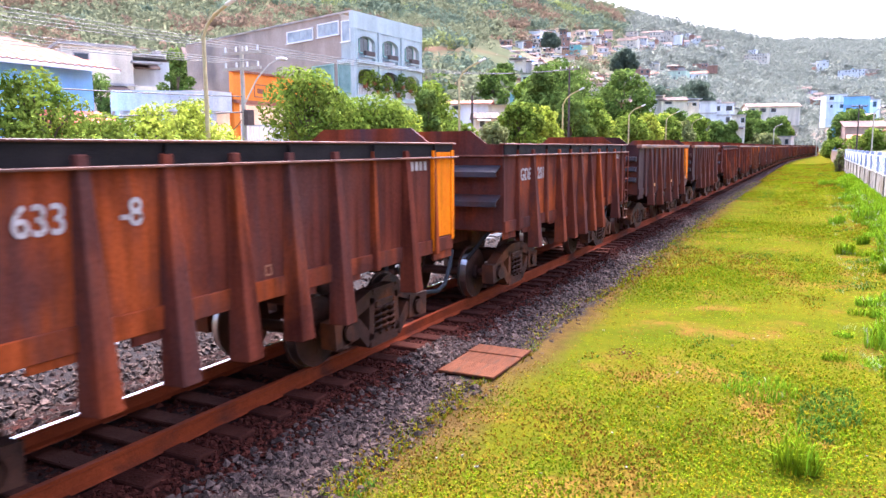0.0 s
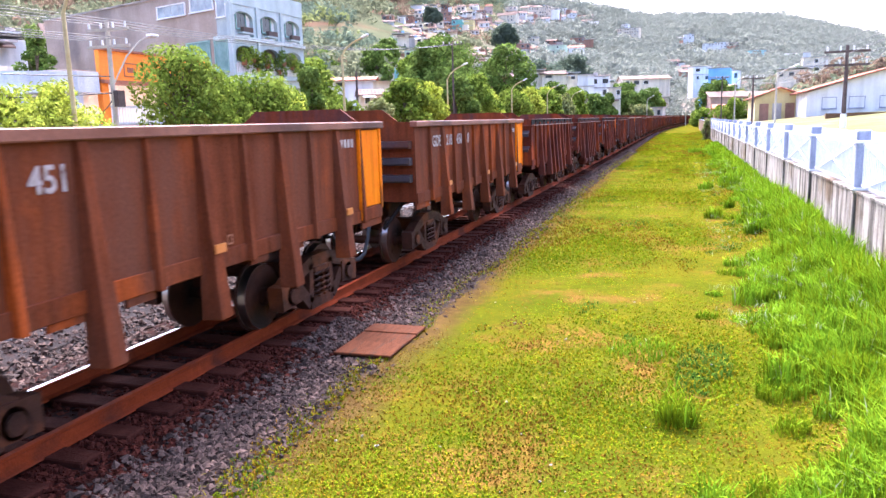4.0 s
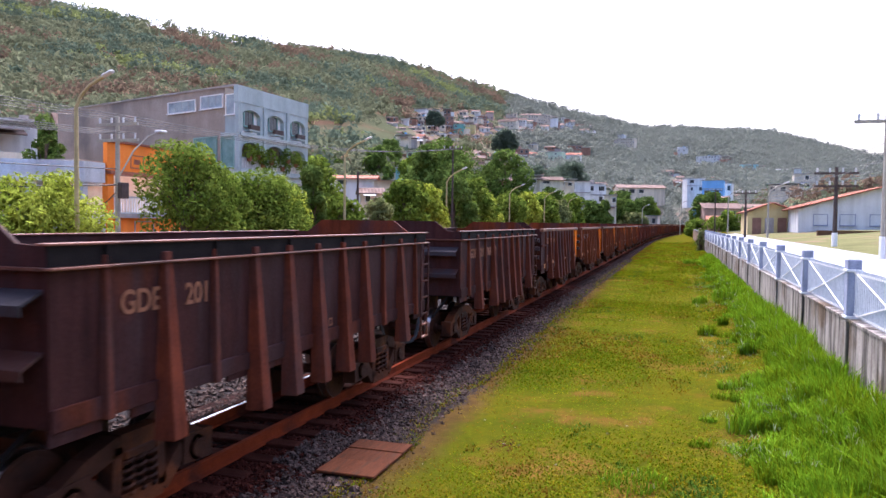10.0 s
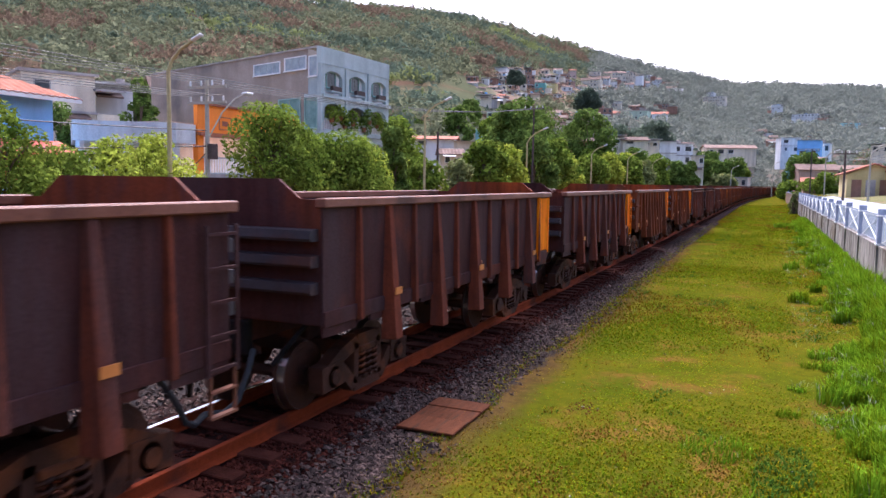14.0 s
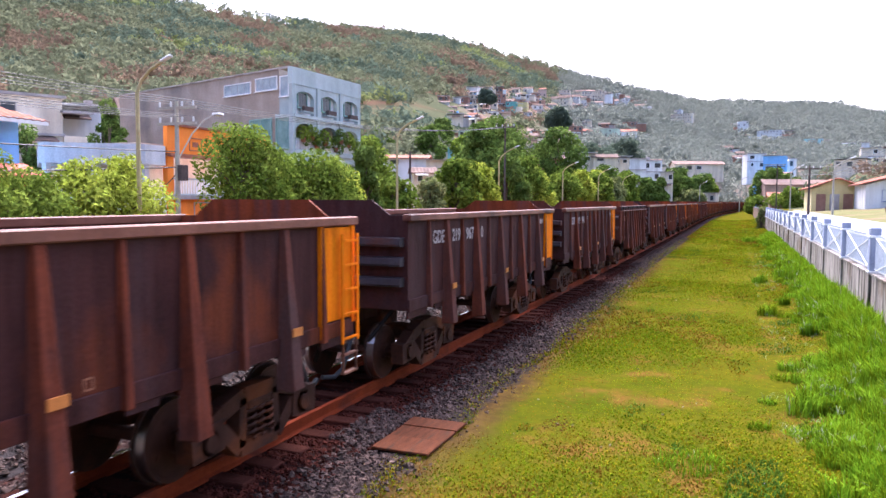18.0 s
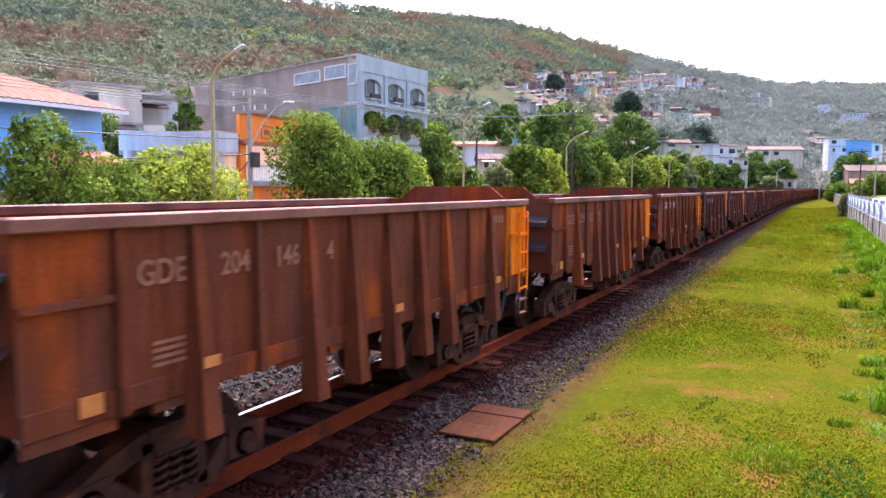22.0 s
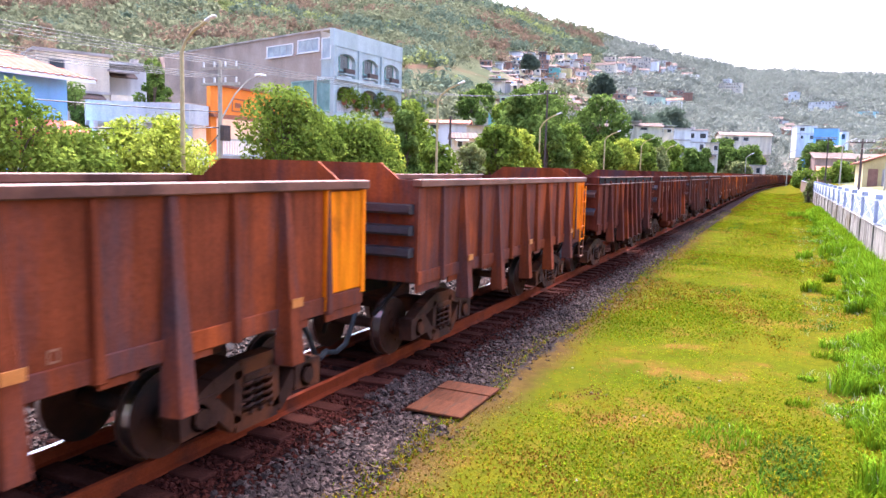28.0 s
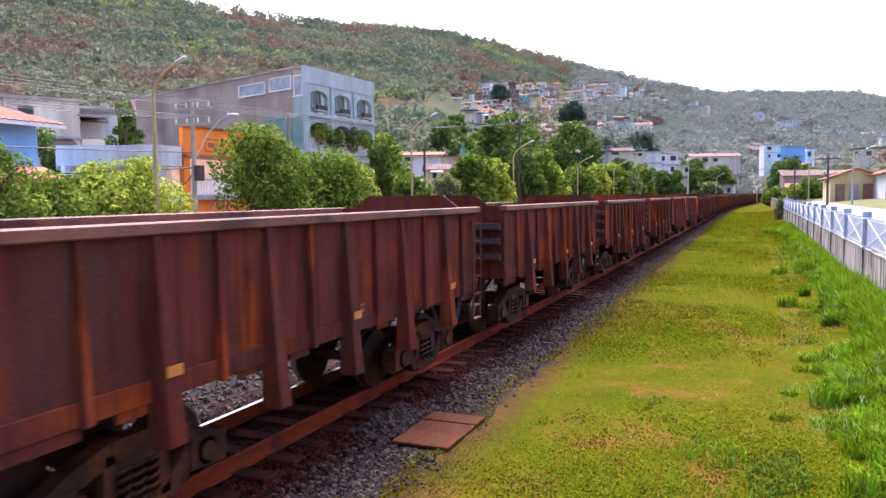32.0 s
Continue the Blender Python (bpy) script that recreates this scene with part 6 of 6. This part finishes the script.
tree(-17.5, 30.8, 0, 6.6, 3.1, LEAF_GREEN, 5, "dense dark green street tree with broad crown", 11000, 0.09, 18, 0.36)
tree(-17.0, 36.0, 0, 5.4, 3.5, LEAF_GREEN, 6, "dense green street tree with broad crown", 17000, 0.09, 18, 0.2)
tree(-17.5, 39.6, 0, 5.3, 2.4, LEAF_YELLOW, 7, "bright green street tree", 10000, 0.09, 13, 0.2)
tree(-17.8, 44.4, 0, 6.4, 2.0, LEAF_DARK, 8, "dark green conical street tree", 6120, 0.13, 9, 0.25, True)
tree(-18.0, 49.5, 0, 4.6, 2.0, LEAF_GREEN, 9, "low green street tree", 4420, 0.13)
tree(-17.5, 55.0, 0, 4.6, 1.9, LEAF_OLIVE, 10, "low olive street tree", 4080, 0.13)
tree(-17.5, 61.0, 0, 6.5, 3.0, LEAF_GREEN, 11, "broad green street tree", 6120, 0.16, 10)
tree(-17.2, 66.5, 0, 6.4, 2.4, LEAF_YELLOW, 12, "bright green street tree", 5100, 0.16, 9)
tree(-17.5, 76.0, 0, 7.8, 2.9, LEAF_DARK, 13, "dark green street tree", 5440, 0.18, 10)
tree(-17.5, 83.0, 0, 7.9, 3.4, LEAF_GREEN, 14, "broad green street tree", 6120, 0.18, 10)
tree(-17.5, 90.0, 0, 6.4, 2.6, LEAF_YELLOW, 15, "bright green street tree", 4420, 0.18, 9)
tree(-17.5, 104.0, 0, 6.8, 3.6, LEAF_GREEN, 16, "broad green street tree", 4760, 0.22, 9)
tree(-17.5, 116.0, 0, 7.6, 3.8, LEAF_YELLOW, 17, "bright green street tree", 4760, 0.24, 9)
tree(-17.5, 130.0, 0, 7.8, 4.2, LEAF_GREEN, 18, "broad green street tree", 4760, 0.25, 9)
tree(-17.5, 146.0, 0, 7.4, 4.0, LEAF_OLIVE, 19, "olive green street tree", 4080, 0.27, 9)
tree(-24.0, 136.8, 0, 9.4, 4.2, LEAF_GREEN, 70, "broad green street tree", 5200, 0.22, 12, 0.15)
tree(-20.2, 147.7, 0, 9.0, 4.0, LEAF_YELLOW, 71, "bright green street tree", 5200, 0.22, 12, 0.15)
tree(-18.5, 158.2, 0, 8.3, 3.8, LEAF_GREEN, 72, "broad green street tree", 5200, 0.24, 12, 0.15)
tree(-9.0, 229.5, 0, 9.9, 7.0, LEAF_DARK, 73, "dense dark tree below the long house", 5200, 0.36, 12, 0.15)
tree(-4.2, 226.0, 0, 9.3, 4.6, LEAF_DARK, 74, "dense dark tree below the long house", 5200, 0.36, 12, 0.15)
tree(-12.0, 189.2, 0, 8.8, 3.2, LEAF_DARK, 75, "rounded dark green tree beside the white house", 4200, 0.28, 10, 0.15)
tree(-18.0, 215.0, 0, 11.0, 4.6, LEAF_DARK, 20, "rounded dark green tree beside the white house", 4420, 0.33, 9, 0.15)
tree(-22.0, 190.0, 0, 14.0, 2.6, LEAF_OLIVE, 21, "thin conical conifer beside the houses", 2550, 0.30, 9, 0.15, True)
tree(8.1, 86.0, -0.3, 2.2, 0.8, LEAF_OLIVE, 22, "brownish bush at the wall's end", 1800, 0.09, 8, 0.1)
tree(9.5, 168.0, -0.3, 4.2, 3.0, LEAF_GREEN, 23, "low green bush beside the line", 3400, 0.18, 8, 0.1)
tree(14.0, 140.0, 1.2, 5.2, 3.6, LEAF_GREEN, 24, "low green bush beside the street", 3400, 0.21, 8, 0.1)
tree(-42.0, 45.9, 0, 10.8, 1.9, LEAF_DARK, 25, "dark green garden tree beside the annex", 4420, 0.13, 9, 0.3)
tree(-37.2, 34.6, 0, 7.6, 1.7, LEAF_DARK, 31, "dark green garden tree beside the blue house", 4420, 0.11, 9, 0.25)
tree(-60.0, 64.0, 4.0, 13.0, 4.2, LEAF_DARK, 26, "tall dark green tree beside the grey building", 5440, 0.22, 10, 0.2)
tree(-26.0, 95.0, 0, 13.5, 5.0, LEAF_DARK, 27, "large dark green tree among the houses", 5440, 0.27, 11, 0.15)
tree(-32.0, 118.0, 0, 17.0, 6.5, LEAF_DARK, 28, "large dark green tree among the houses", 5440, 0.31, 11, 0.15)
tree(-26.0, 140.0, 0, 17.0, 6.0, LEAF_DARK, 29, "large dark green tree among the houses", 5100, 0.33, 11, 0.15)
tree(-38.0, 84.0, 0, 11.0, 4.5, LEAF_GREEN, 30, "large green tree among the houses", 5100, 0.25, 11, 0.15)


tree(-39.6, 326.5, 8.2, 29.9, 10.6, SCRUB_DARK, 50, "broad dark green tree among the houses", 5200, 0.59, 12, 0.51)
tree(-12.3, 239.3, -0.2, 13.3, 6.7, LEAF_DARK, 51, "dense dark tree below the town", 5200, 0.43, 12, 0.35)
tree(14.5, 232.0, -0.3, 12.6, 6.5, LEAF_DARK, 52, "broad dark green tree among the houses", 5200, 0.41, 12, 0.32)
tree(-75.9, 160.0, 8.9, 20.4, 5.5, LEAF_DARK, 53, "dense dark tree below the town", 5200, 0.32, 12, 0.53)
tree(-37.3, 143.6, -0.1, 18.0, 8.8, LEAF_DARK, 54, "broad dark green tree among the houses", 5200, 0.27, 12, 0.52)
tree(-37.9, 195.0, -0.1, 18.5, 7.6, LEAF_DARK, 55, "dense dark tree below the town", 5200, 0.36, 12, 0.58)
tree(-72.4, 183.8, 9.7, 20.7, 6.0, LEAF_DARK, 56, "broad dark green tree among the houses", 5200, 0.36, 12, 0.43)
tree(-42.5, 255.3, 1.7, 22.4, 12.6, SCRUB_DARK, 57, "dense dark tree below the town", 5200, 0.47, 12, 0.55)
tree(-5.4, 199.8, -0.3, 5.7, 4.2, LEAF_OLIVE, 58, "broad dark green tree among the houses", 5200, 0.36, 12, 0.44)
tree(-42.3, 295.9, 5.6, 24.1, 9.7, SCRUB_DARK, 59, "dense dark tree below the town", 5200, 0.54, 12, 0.55)
tree(-129.2, 404.4, 53.1, 66.0, 6.0, SCRUB_DARK, 60, "broad dark green tree among the houses", 5200, 0.77, 12, 0.47)
tree(-84.2, 387.7, 31.6, 52.5, 8.5, SCRUB_DARK, 61, "dense dark tree below the town", 5200, 0.72, 12, 0.55)


tree(13.5, 264.0, -0.3, 12.5, 4.2, LEAF_DARK, 76, "dense dark tree below the blue building", 4200, 0.38, 12, 0.15)
tree(20.5, 261.0, 1.0, 12.0, 4.8, LEAF_DARK, 77, "dense dark tree below the blue building", 4200, 0.38, 12, 0.15)
tree(-20.6, 155.8, 0.0, 10.4, 4.6, LEAF_DARK, 110, "dense green tree among the lower houses", 4200, 0.3, 12, 0.12)
tree(-16.9, 164.5, 0.0, 9.5, 4.2, LEAF_GREEN, 111, "dense green tree among the lower houses", 4200, 0.3, 12, 0.12)
tree(-13.2, 171.0, 0.0, 8.2, 3.6, LEAF_DARK, 112, "dense green tree among the lower houses", 4200, 0.3, 12, 0.12)
tree(-8.3, 204.5, 0.0, 9.7, 4.6, LEAF_DARK, 113, "dense green tree among the lower houses", 4200, 0.3, 12, 0.12)
tree(-3.6, 214.8, 0.0, 10.5, 4.8, LEAF_DARK, 114, "dense green tree among the lower houses", 4200, 0.3, 12, 0.12)
tree(-2.6, 222.0, 0.0, 9.6, 3.9, LEAF_GREEN, 115, "dense green tree among the lower houses", 4200, 0.3, 12, 0.12)
grove = random.Random(4)
for i in range(20):
    az, r = radians(grove.uniform(-23, -10)), grove.uniform(125, 235)
    gx, gy = 5.63 + r * math.sin(az), r * math.cos(az)
    if gx > -24 or any(math.hypot(gx - a, gy - b) < 5 for a, b, _ in HOMES):
        continue
    gz = height(gx, gy)
    tree(gx, gy, gz - 0.2, gz + grove.uniform(5, 9), grove.uniform(2.6, 4.6), grove.choice((LEAF_DARK, LEAF_DARK, LEAF_GREEN)), 80 + i, "dark green tree on the lower slope", 3200, 0.3, 10, 0.12)


# ---- woods on the hillsides ----
def build_woods():
    rng = np.random.default_rng(77)
    clumps, index = [], []
    seen = [(math.atan2(x - 5.63, y), math.hypot(x - 5.63, y), w) for x, y, w in HOMES]
    n = 0
    while n < 21000:
        az, r = radians(rng.uniform(-66, 22)), math.sqrt(rng.uniform(95 ** 2, 1400 ** 2))
        x, y = 5.63 + r * math.sin(az), r * math.cos(az)
        el, rc = crest(math.degrees(az))
        if r > rc * 1.04 or -20 < x < 24 and y < 330:
            continue
        patchy = noise.noise((x * 0.008, y * 0.008, 5)) + 0.5 * noise.noise((x * 0.025, y * 0.025, 9))
        if patchy < rng.uniform(-1.1, -0.05):
            continue
        town = 320 < r < 700 and -16 < math.degrees(az) < 2
        if town and rng.random() < 0.35:
            continue
        s = rng.uniform(1.2, 3.4) * (0.8 + r / 900)
        if any(r < hr + 6 and r > hr - 28 and abs(az - ha) * r < hw / 2 + s for ha, hr, hw in seen):
            continue
        z = height(x, y)
        blobs = [(x + rng.normal() * s * 0.5, y + rng.normal() * s * 0.5, z + s * (0.5 + 0.8 * rng.random()), s * rng.uniform(0.45, 0.8)) for _ in range(3)]
        k = 38
        clumps.append(leaves(rng, blobs, k, s * 0.3))
        # right-hand clumps past 330 m take the haze-paled green
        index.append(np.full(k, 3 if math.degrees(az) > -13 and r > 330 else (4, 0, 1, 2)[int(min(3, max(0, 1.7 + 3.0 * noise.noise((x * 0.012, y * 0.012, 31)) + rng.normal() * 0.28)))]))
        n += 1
    me = leaf_mesh("woods", np.concatenate(clumps), [SCRUB, SCRUB_DARK, SCRUB_FRESH, SCRUB_HAZE, SCRUB_DRY], np.concatenate(index))
    tagged(new("hillside_woods", me), "scrub and small trees scattered over dry hillsides", "woods", kind="stuff")


build_woods()


# ---- ballast stones and grass ----
def stones(name, label, mat, count, place, size, seed):
    rng = np.random.default_rng(seed)
    base = np.array([(1, 0, 0), (-1, 0, 0), (0, 1, 0), (0, -1, 0), (0, 0, 0.8), (0, 0, -0.8)], float)
    tri = np.array([(0, 2, 4), (2, 1, 4), (1, 3, 4), (3, 0, 4), (2, 0, 5), (1, 2, 5), (3, 1, 5), (0, 3, 5)])
    v = base[None] * (0.65 + 0.7 * rng.random((count, 6, 1))) + rng.normal(size=(count, 6, 3)) * 0.16
    a = rng.random(count) * 6.283
    c, s = np.cos(a)[:, None], np.sin(a)[:, None]
    tilt = rng.normal(size=count)[:, None] * 0.6
    z = v[..., 2] * np.cos(tilt) + v[..., 0] * np.sin(tilt)
    x = v[..., 0] * np.cos(tilt) - v[..., 2] * np.sin(tilt)
    v = np.stack([x * c - v[..., 1] * s, x * s + v[..., 1] * c, z * 0.8], -1)
    v *= (size * (0.55 + 0.9 * rng.random(count) ** 1.5))[:, None, None]
    v += np.array([place(rng) for _ in range(count)])[:, None, :]
    f = (tri[None] + 6 * np.arange(count)[:, None, None]).reshape(-1, 3)
    me = bpy.data.meshes.new(name)
    me.from_pydata(v.reshape(-1, 3).tolist(), [], f.tolist())
    me.materials.append(mat)
    me.update()
    tagged(new(name, me), label, "ballast", kind="stuff")


def bed_z(x):
    a = abs(x)
    return -0.2 if a < 1.1 else -0.2 - 0.1 * (a - 1.1) / 0.45 if a < 1.55 else -0.3


def shoulder(rng):
    y = 2.5 + 62 * rng.random() ** 2.3
    x = 1.2 + 1.25 * rng.random() ** 0.75
    limit = 2.24 - 0.012 * min(y, 60) + 0.16 * rng.normal()
    if x > limit:
        x = rng.uniform(1.4, 2.0)
    if 1.5 < x < 2.36 and 7.78 < y < 9.2:
        x = rng.uniform(1.0, 1.5)
    return x, y, bed_z(x) + rng.uniform(-0.005, 0.035)


def cess(rng):
    y = 2.5 + 32 * rng.random() ** 1.8
    x = 0.62 + 0.95 * rng.random() ** 1.15
    if x < 1.0 and abs((y / 0.56 + 0.5) % 1 - 0.5) < 0.22:
        y += 0.28
    return x, y, bed_z(x) + rng.uniform(-0.01, 0.02)


def far_side(rng):
    y = 2.0 + 22 * rng.random() ** 1.4
    x = rng.uniform(-3.2, -0.68)
    return x, y, (bed_z(x) if x > -1.6 else bed_z(x + 3.85)) + rng.uniform(-0.01, 0.02)


def between(rng):
    y = 1.5 + 22 * rng.random() ** 1.4
    x = rng.uniform(-0.45, 0.45)
    return x, y, -0.2 + rng.uniform(-0.02, 0.01)


stones("ballast_stones", "grey crushed ballast stones beside the rail", STONE, 25000, shoulder, 0.036, 1)
stones("ballast_stones", "rust-dusted ballast stones along the rail", STONE_RUST_SHADE, 14000, cess, 0.032, 2)
stones("ballast_stones", "grey ballast stones between the two tracks", STONE, 9000, far_side, 0.042, 3)
stones("ballast_stones", "dark ballast stones between the rails", STONE_RUST_SHADE, 3500, between, 0.036, 4)


def bare_spot(rng):
    return 3.38 + 0.12 * rng.normal(), 9.75 + 0.16 * rng.normal(), -0.285


def litter(rng):
    return rng.uniform(2.6, 7.2), 5 + 22 * rng.random() ** 1.5, -0.275


stones("dirt_clods", "dark brown clods on a bare spot in the lawn", STONE_RUST_SHADE, 160, bare_spot, 0.018, 5)
stones("pale_pebbles", "few pale pebbles and scraps lying in the grass", WALL_OLD, 70, litter, 0.016, 6)


def blades(name, label, mats, spots, seed, category="grass"):
    """Bent grass blades; spots: rows of x, y, height, lean, width, material."""
    rng = np.random.default_rng(seed)
    sp = np.asarray(spots)
    n = len(sp)
    a = rng.random(n) * 6.283
    d = np.stack([np.cos(a), np.sin(a), np.zeros(n)], 1)
    w = np.stack([-np.sin(a), np.cos(a), np.zeros(n)], 1) * sp[:, 5:6]
    root = sp[:, :3]
    h, lean = sp[:, 3:4], sp[:, 4:5]
    up = np.array([[0, 0, 1.0]])
    mid = root + up * h * 0.62 + d * h * lean * 0.35
    tip = root + up * h * (1 - 0.25 * lean) + d * h * lean
    pts = np.stack([root - w, root + w, mid + w * 0.8, mid - w * 0.8, tip], 1).reshape(-1, 3)
    me = bpy.data.meshes.new(name)
    k = np.arange(n) * 5
    faces = [f for i in k.tolist() for f in ((i, i + 1, i + 2, i + 3), (i + 3, i + 2, i + 4))]
    me.from_pydata(pts.tolist(), [], faces)
    for m in mats:
        me.materials.append(m)
    me.polygons.foreach_set("material_index", np.repeat(sp[:, 6].astype(np.int32), 2))
    me.update()
    tagged(new(name, me), label, category, kind="stuff")


def cloud2(x, y, seed):
    """Smooth value noise from -1 to 1 on a unit grid."""
    table = np.random.default_rng(seed).uniform(-1, 1, (64, 64))
    i, j = np.floor(x).astype(int), np.floor(y).astype(int)
    u, v = x - i, y - j
    u, v = u * u * (3 - 2 * u), v * v * (3 - 2 * v)
    at = lambda p, q: table[p % 64, q % 64]
    return (at(i, j) * (1 - u) + at(i + 1, j) * u) * (1 - v) + (at(i, j + 1) * (1 - u) + at(i + 1, j + 1) * u) * v


def edge_at(y):
    return 2.24 - 0.012 * np.minimum(y, 60) + 0.14 * cloud2(y * 0.55, y * 0, 2) + 0.1 * cloud2(y * 2.3, y * 0, 4)


def lawn_z(x):
    return -0.295 + 0.13 * np.maximum(0, x - 6.4)


def build_grass():
    rng = np.random.default_rng(5)
    n = 390000
    y = 3.4 + 128 * rng.random(n) ** 2.5
    x = rng.uniform(1.7, 8.4, n)
    inside = x - edge_at(y) + 0.14 * rng.normal(size=n)
    dry = cloud2(x * 0.6, y * 0.35, 21) * 0.8 + 0.5 * cloud2(x * 1.9, y * 1.1, 3) + np.maximum(0, 0.7 - 0.55 * inside)
    lush = cloud2(x * 0.9, y * 0.55, 33) + 0.6 * cloud2(x * 2.6, y * 1.7, 35)
    keep = (inside > 0) & ~((dry > 0.5) & (rng.random(n) < 0.5))
    r = rng.random(n)
    m = np.where((dry > 0.22) & (r < 0.5), 2, np.where(r < 0.3 + 0.75 * np.clip(dry, 0, 1), 1, np.where((lush > 0.75) & (r > 0.35), 3, 0)))
    far = 1 + y / 25
    hgt = rng.uniform(0.015, 0.05, n) * (0.85 + 0.15 * far) * np.where(lush > 0.75, 1.5, 1.0)
    rows = np.stack([x, y, lawn_z(x) - 0.01, hgt, rng.uniform(0.3, 1.3, n), 0.007 * far, m], 1)[keep]
    # weeds creeping over the stones
    n = 9000
    y = 2.8 + 60 * rng.random(n) ** 2.0
    x = edge_at(y) + 0.12 - np.abs(rng.normal(size=n)) * 0.16
    creep = np.stack([x, y, lawn_z(x) - 0.005, rng.uniform(0.03, 0.08, n), rng.uniform(0.3, 1.2, n), 0.006 * (1 + y / 25), rng.choice([0, 1, 2], n, p=[0.3, 0.35, 0.35])], 1)
    blades("lawn_grass", "short mown grass with yellow dry patches", [BLADE, BLADE_DRY, BLADE_BROWN, BLADE_DEEP], np.concatenate([rows, creep]), 1)
    # the uncut belt before the wall
    y = 4.5 + 62 * rng.random(1500) ** 1.5
    reach = 0.6 + 0.95 * np.clip((19 - y) / 7, 0, 1) + 0.55 * cloud2(y * 0.6, y * 0, 8) + np.where(rng.random(1500) < 0.2, 1.0 * rng.random(1500), 0)
    x = 8.42 - reach * rng.random(1500) ** 1.05
    tall = (0.26 + 0.42 * rng.random(1500)) * (0.4 + 0.8 * np.clip((x - 6.5) / 1.5, 0, 1) ** 1.3) * np.where(y > 24, 0.7, 1.0)
    wide = rng.uniform(0.1, 0.28, 1500)
    spots = list(zip(x, y, tall, wide)) + [(5.6, 6.75, 0.42, 0.2), (6.65, 8.0, 0.42, 0.2), (6.8, 10.3, 0.36, 0.22), (6.6, 11.5, 0.42, 0.25), (6.9, 10.4, 0.3, 0.2), (7.0, 14.3, 0.4, 0.22), (5.2, 8.8, 0.16, 0.4), (6.45, 21.4, 0.4, 0.25), (7.45, 30.1, 0.75, 0.5), (7.65, 31.6, 0.6, 0.45), (6.5, 30.0, 0.4, 0.3), (6.4, 60.8, 0.5, 0.4)]
    rows = []
    for tx, ty, th, tr in spots:
        n = int((60 + 420 * tr) * (1.0 if ty < 25 else 0.7))
        a, r = rng.random(n) * 6.283, tr * np.sqrt(rng.random(n))
        gx, gy = tx + r * np.cos(a), ty + r * np.sin(a)
        kind = np.where(rng.random(n) < 0.25, 1, np.where(rng.random(n) < 0.02, 2, 0)) if rng.random() < 0.75 else np.where(rng.random(n) < 0.75, 1, 0)
        t = np.stack([gx, gy, lawn_z(gx) - 0.02, th * rng.uniform(0.4, 1.1, n), rng.uniform(0.1, 0.9, n), np.full(n, 0.006 + 0.0003 * ty), kind], 1)
        rows.append(t[gx < 8.38])
    blades("tall_grass", "bright green tall grass tufts along the wall", [BLADE_TALL, BLADE, SEED], np.concatenate(rows), 2)
    rows = []
    for _ in range(150):
        y = 9 + 34 * rng.random() ** 1.4
        x, k = rng.uniform(6.1, 7.8), 7
        z = lawn_z(x) + rng.uniform(0.26, 0.42)
        rows.append(np.stack([x + rng.normal(size=k) * 0.05, y + rng.normal(size=k) * 0.05, np.full(k, z), rng.uniform(0.05, 0.11, k), rng.uniform(0.6, 1.6, k), np.full(k, 0.0035), np.zeros(k)], 1))
    blades("seed_heads", "pale feathery grass seed heads", [SEED], np.concatenate(rows), 3)


build_grass()


def motions():
    for k, w in TRAIN.items():
        walk(w, [(t, on_line(9.07 - HALF_BC + SLACK.get(k, 0.0) + d - k * PITCH)) for t, d in RUN])
    for k, wheels in WHEELS:
        times = [t for t, d in RUN if -4 < 9.07 + d - k * PITCH < 22]
        if not times:
            continue
        a, b = frame(times[0]), frame(times[-1])
        for wh in wheels:
            y = wh.location.y
            rows = [(0, 0.0)] + [((f - 1) / FPS, ((f - a) / FPS) * SPEED / 0.415) for f in range(a, b + 1)]
            rows.append((32, rows[-1][1]))
            rows = [r for i, r in enumerate(rows) if i == 0 or r[0] > rows[i - 1][0]]
            walk(wh, [(t, pose(0, y, 0.415, -math.degrees(ang))) for t, ang in rows])


motions()
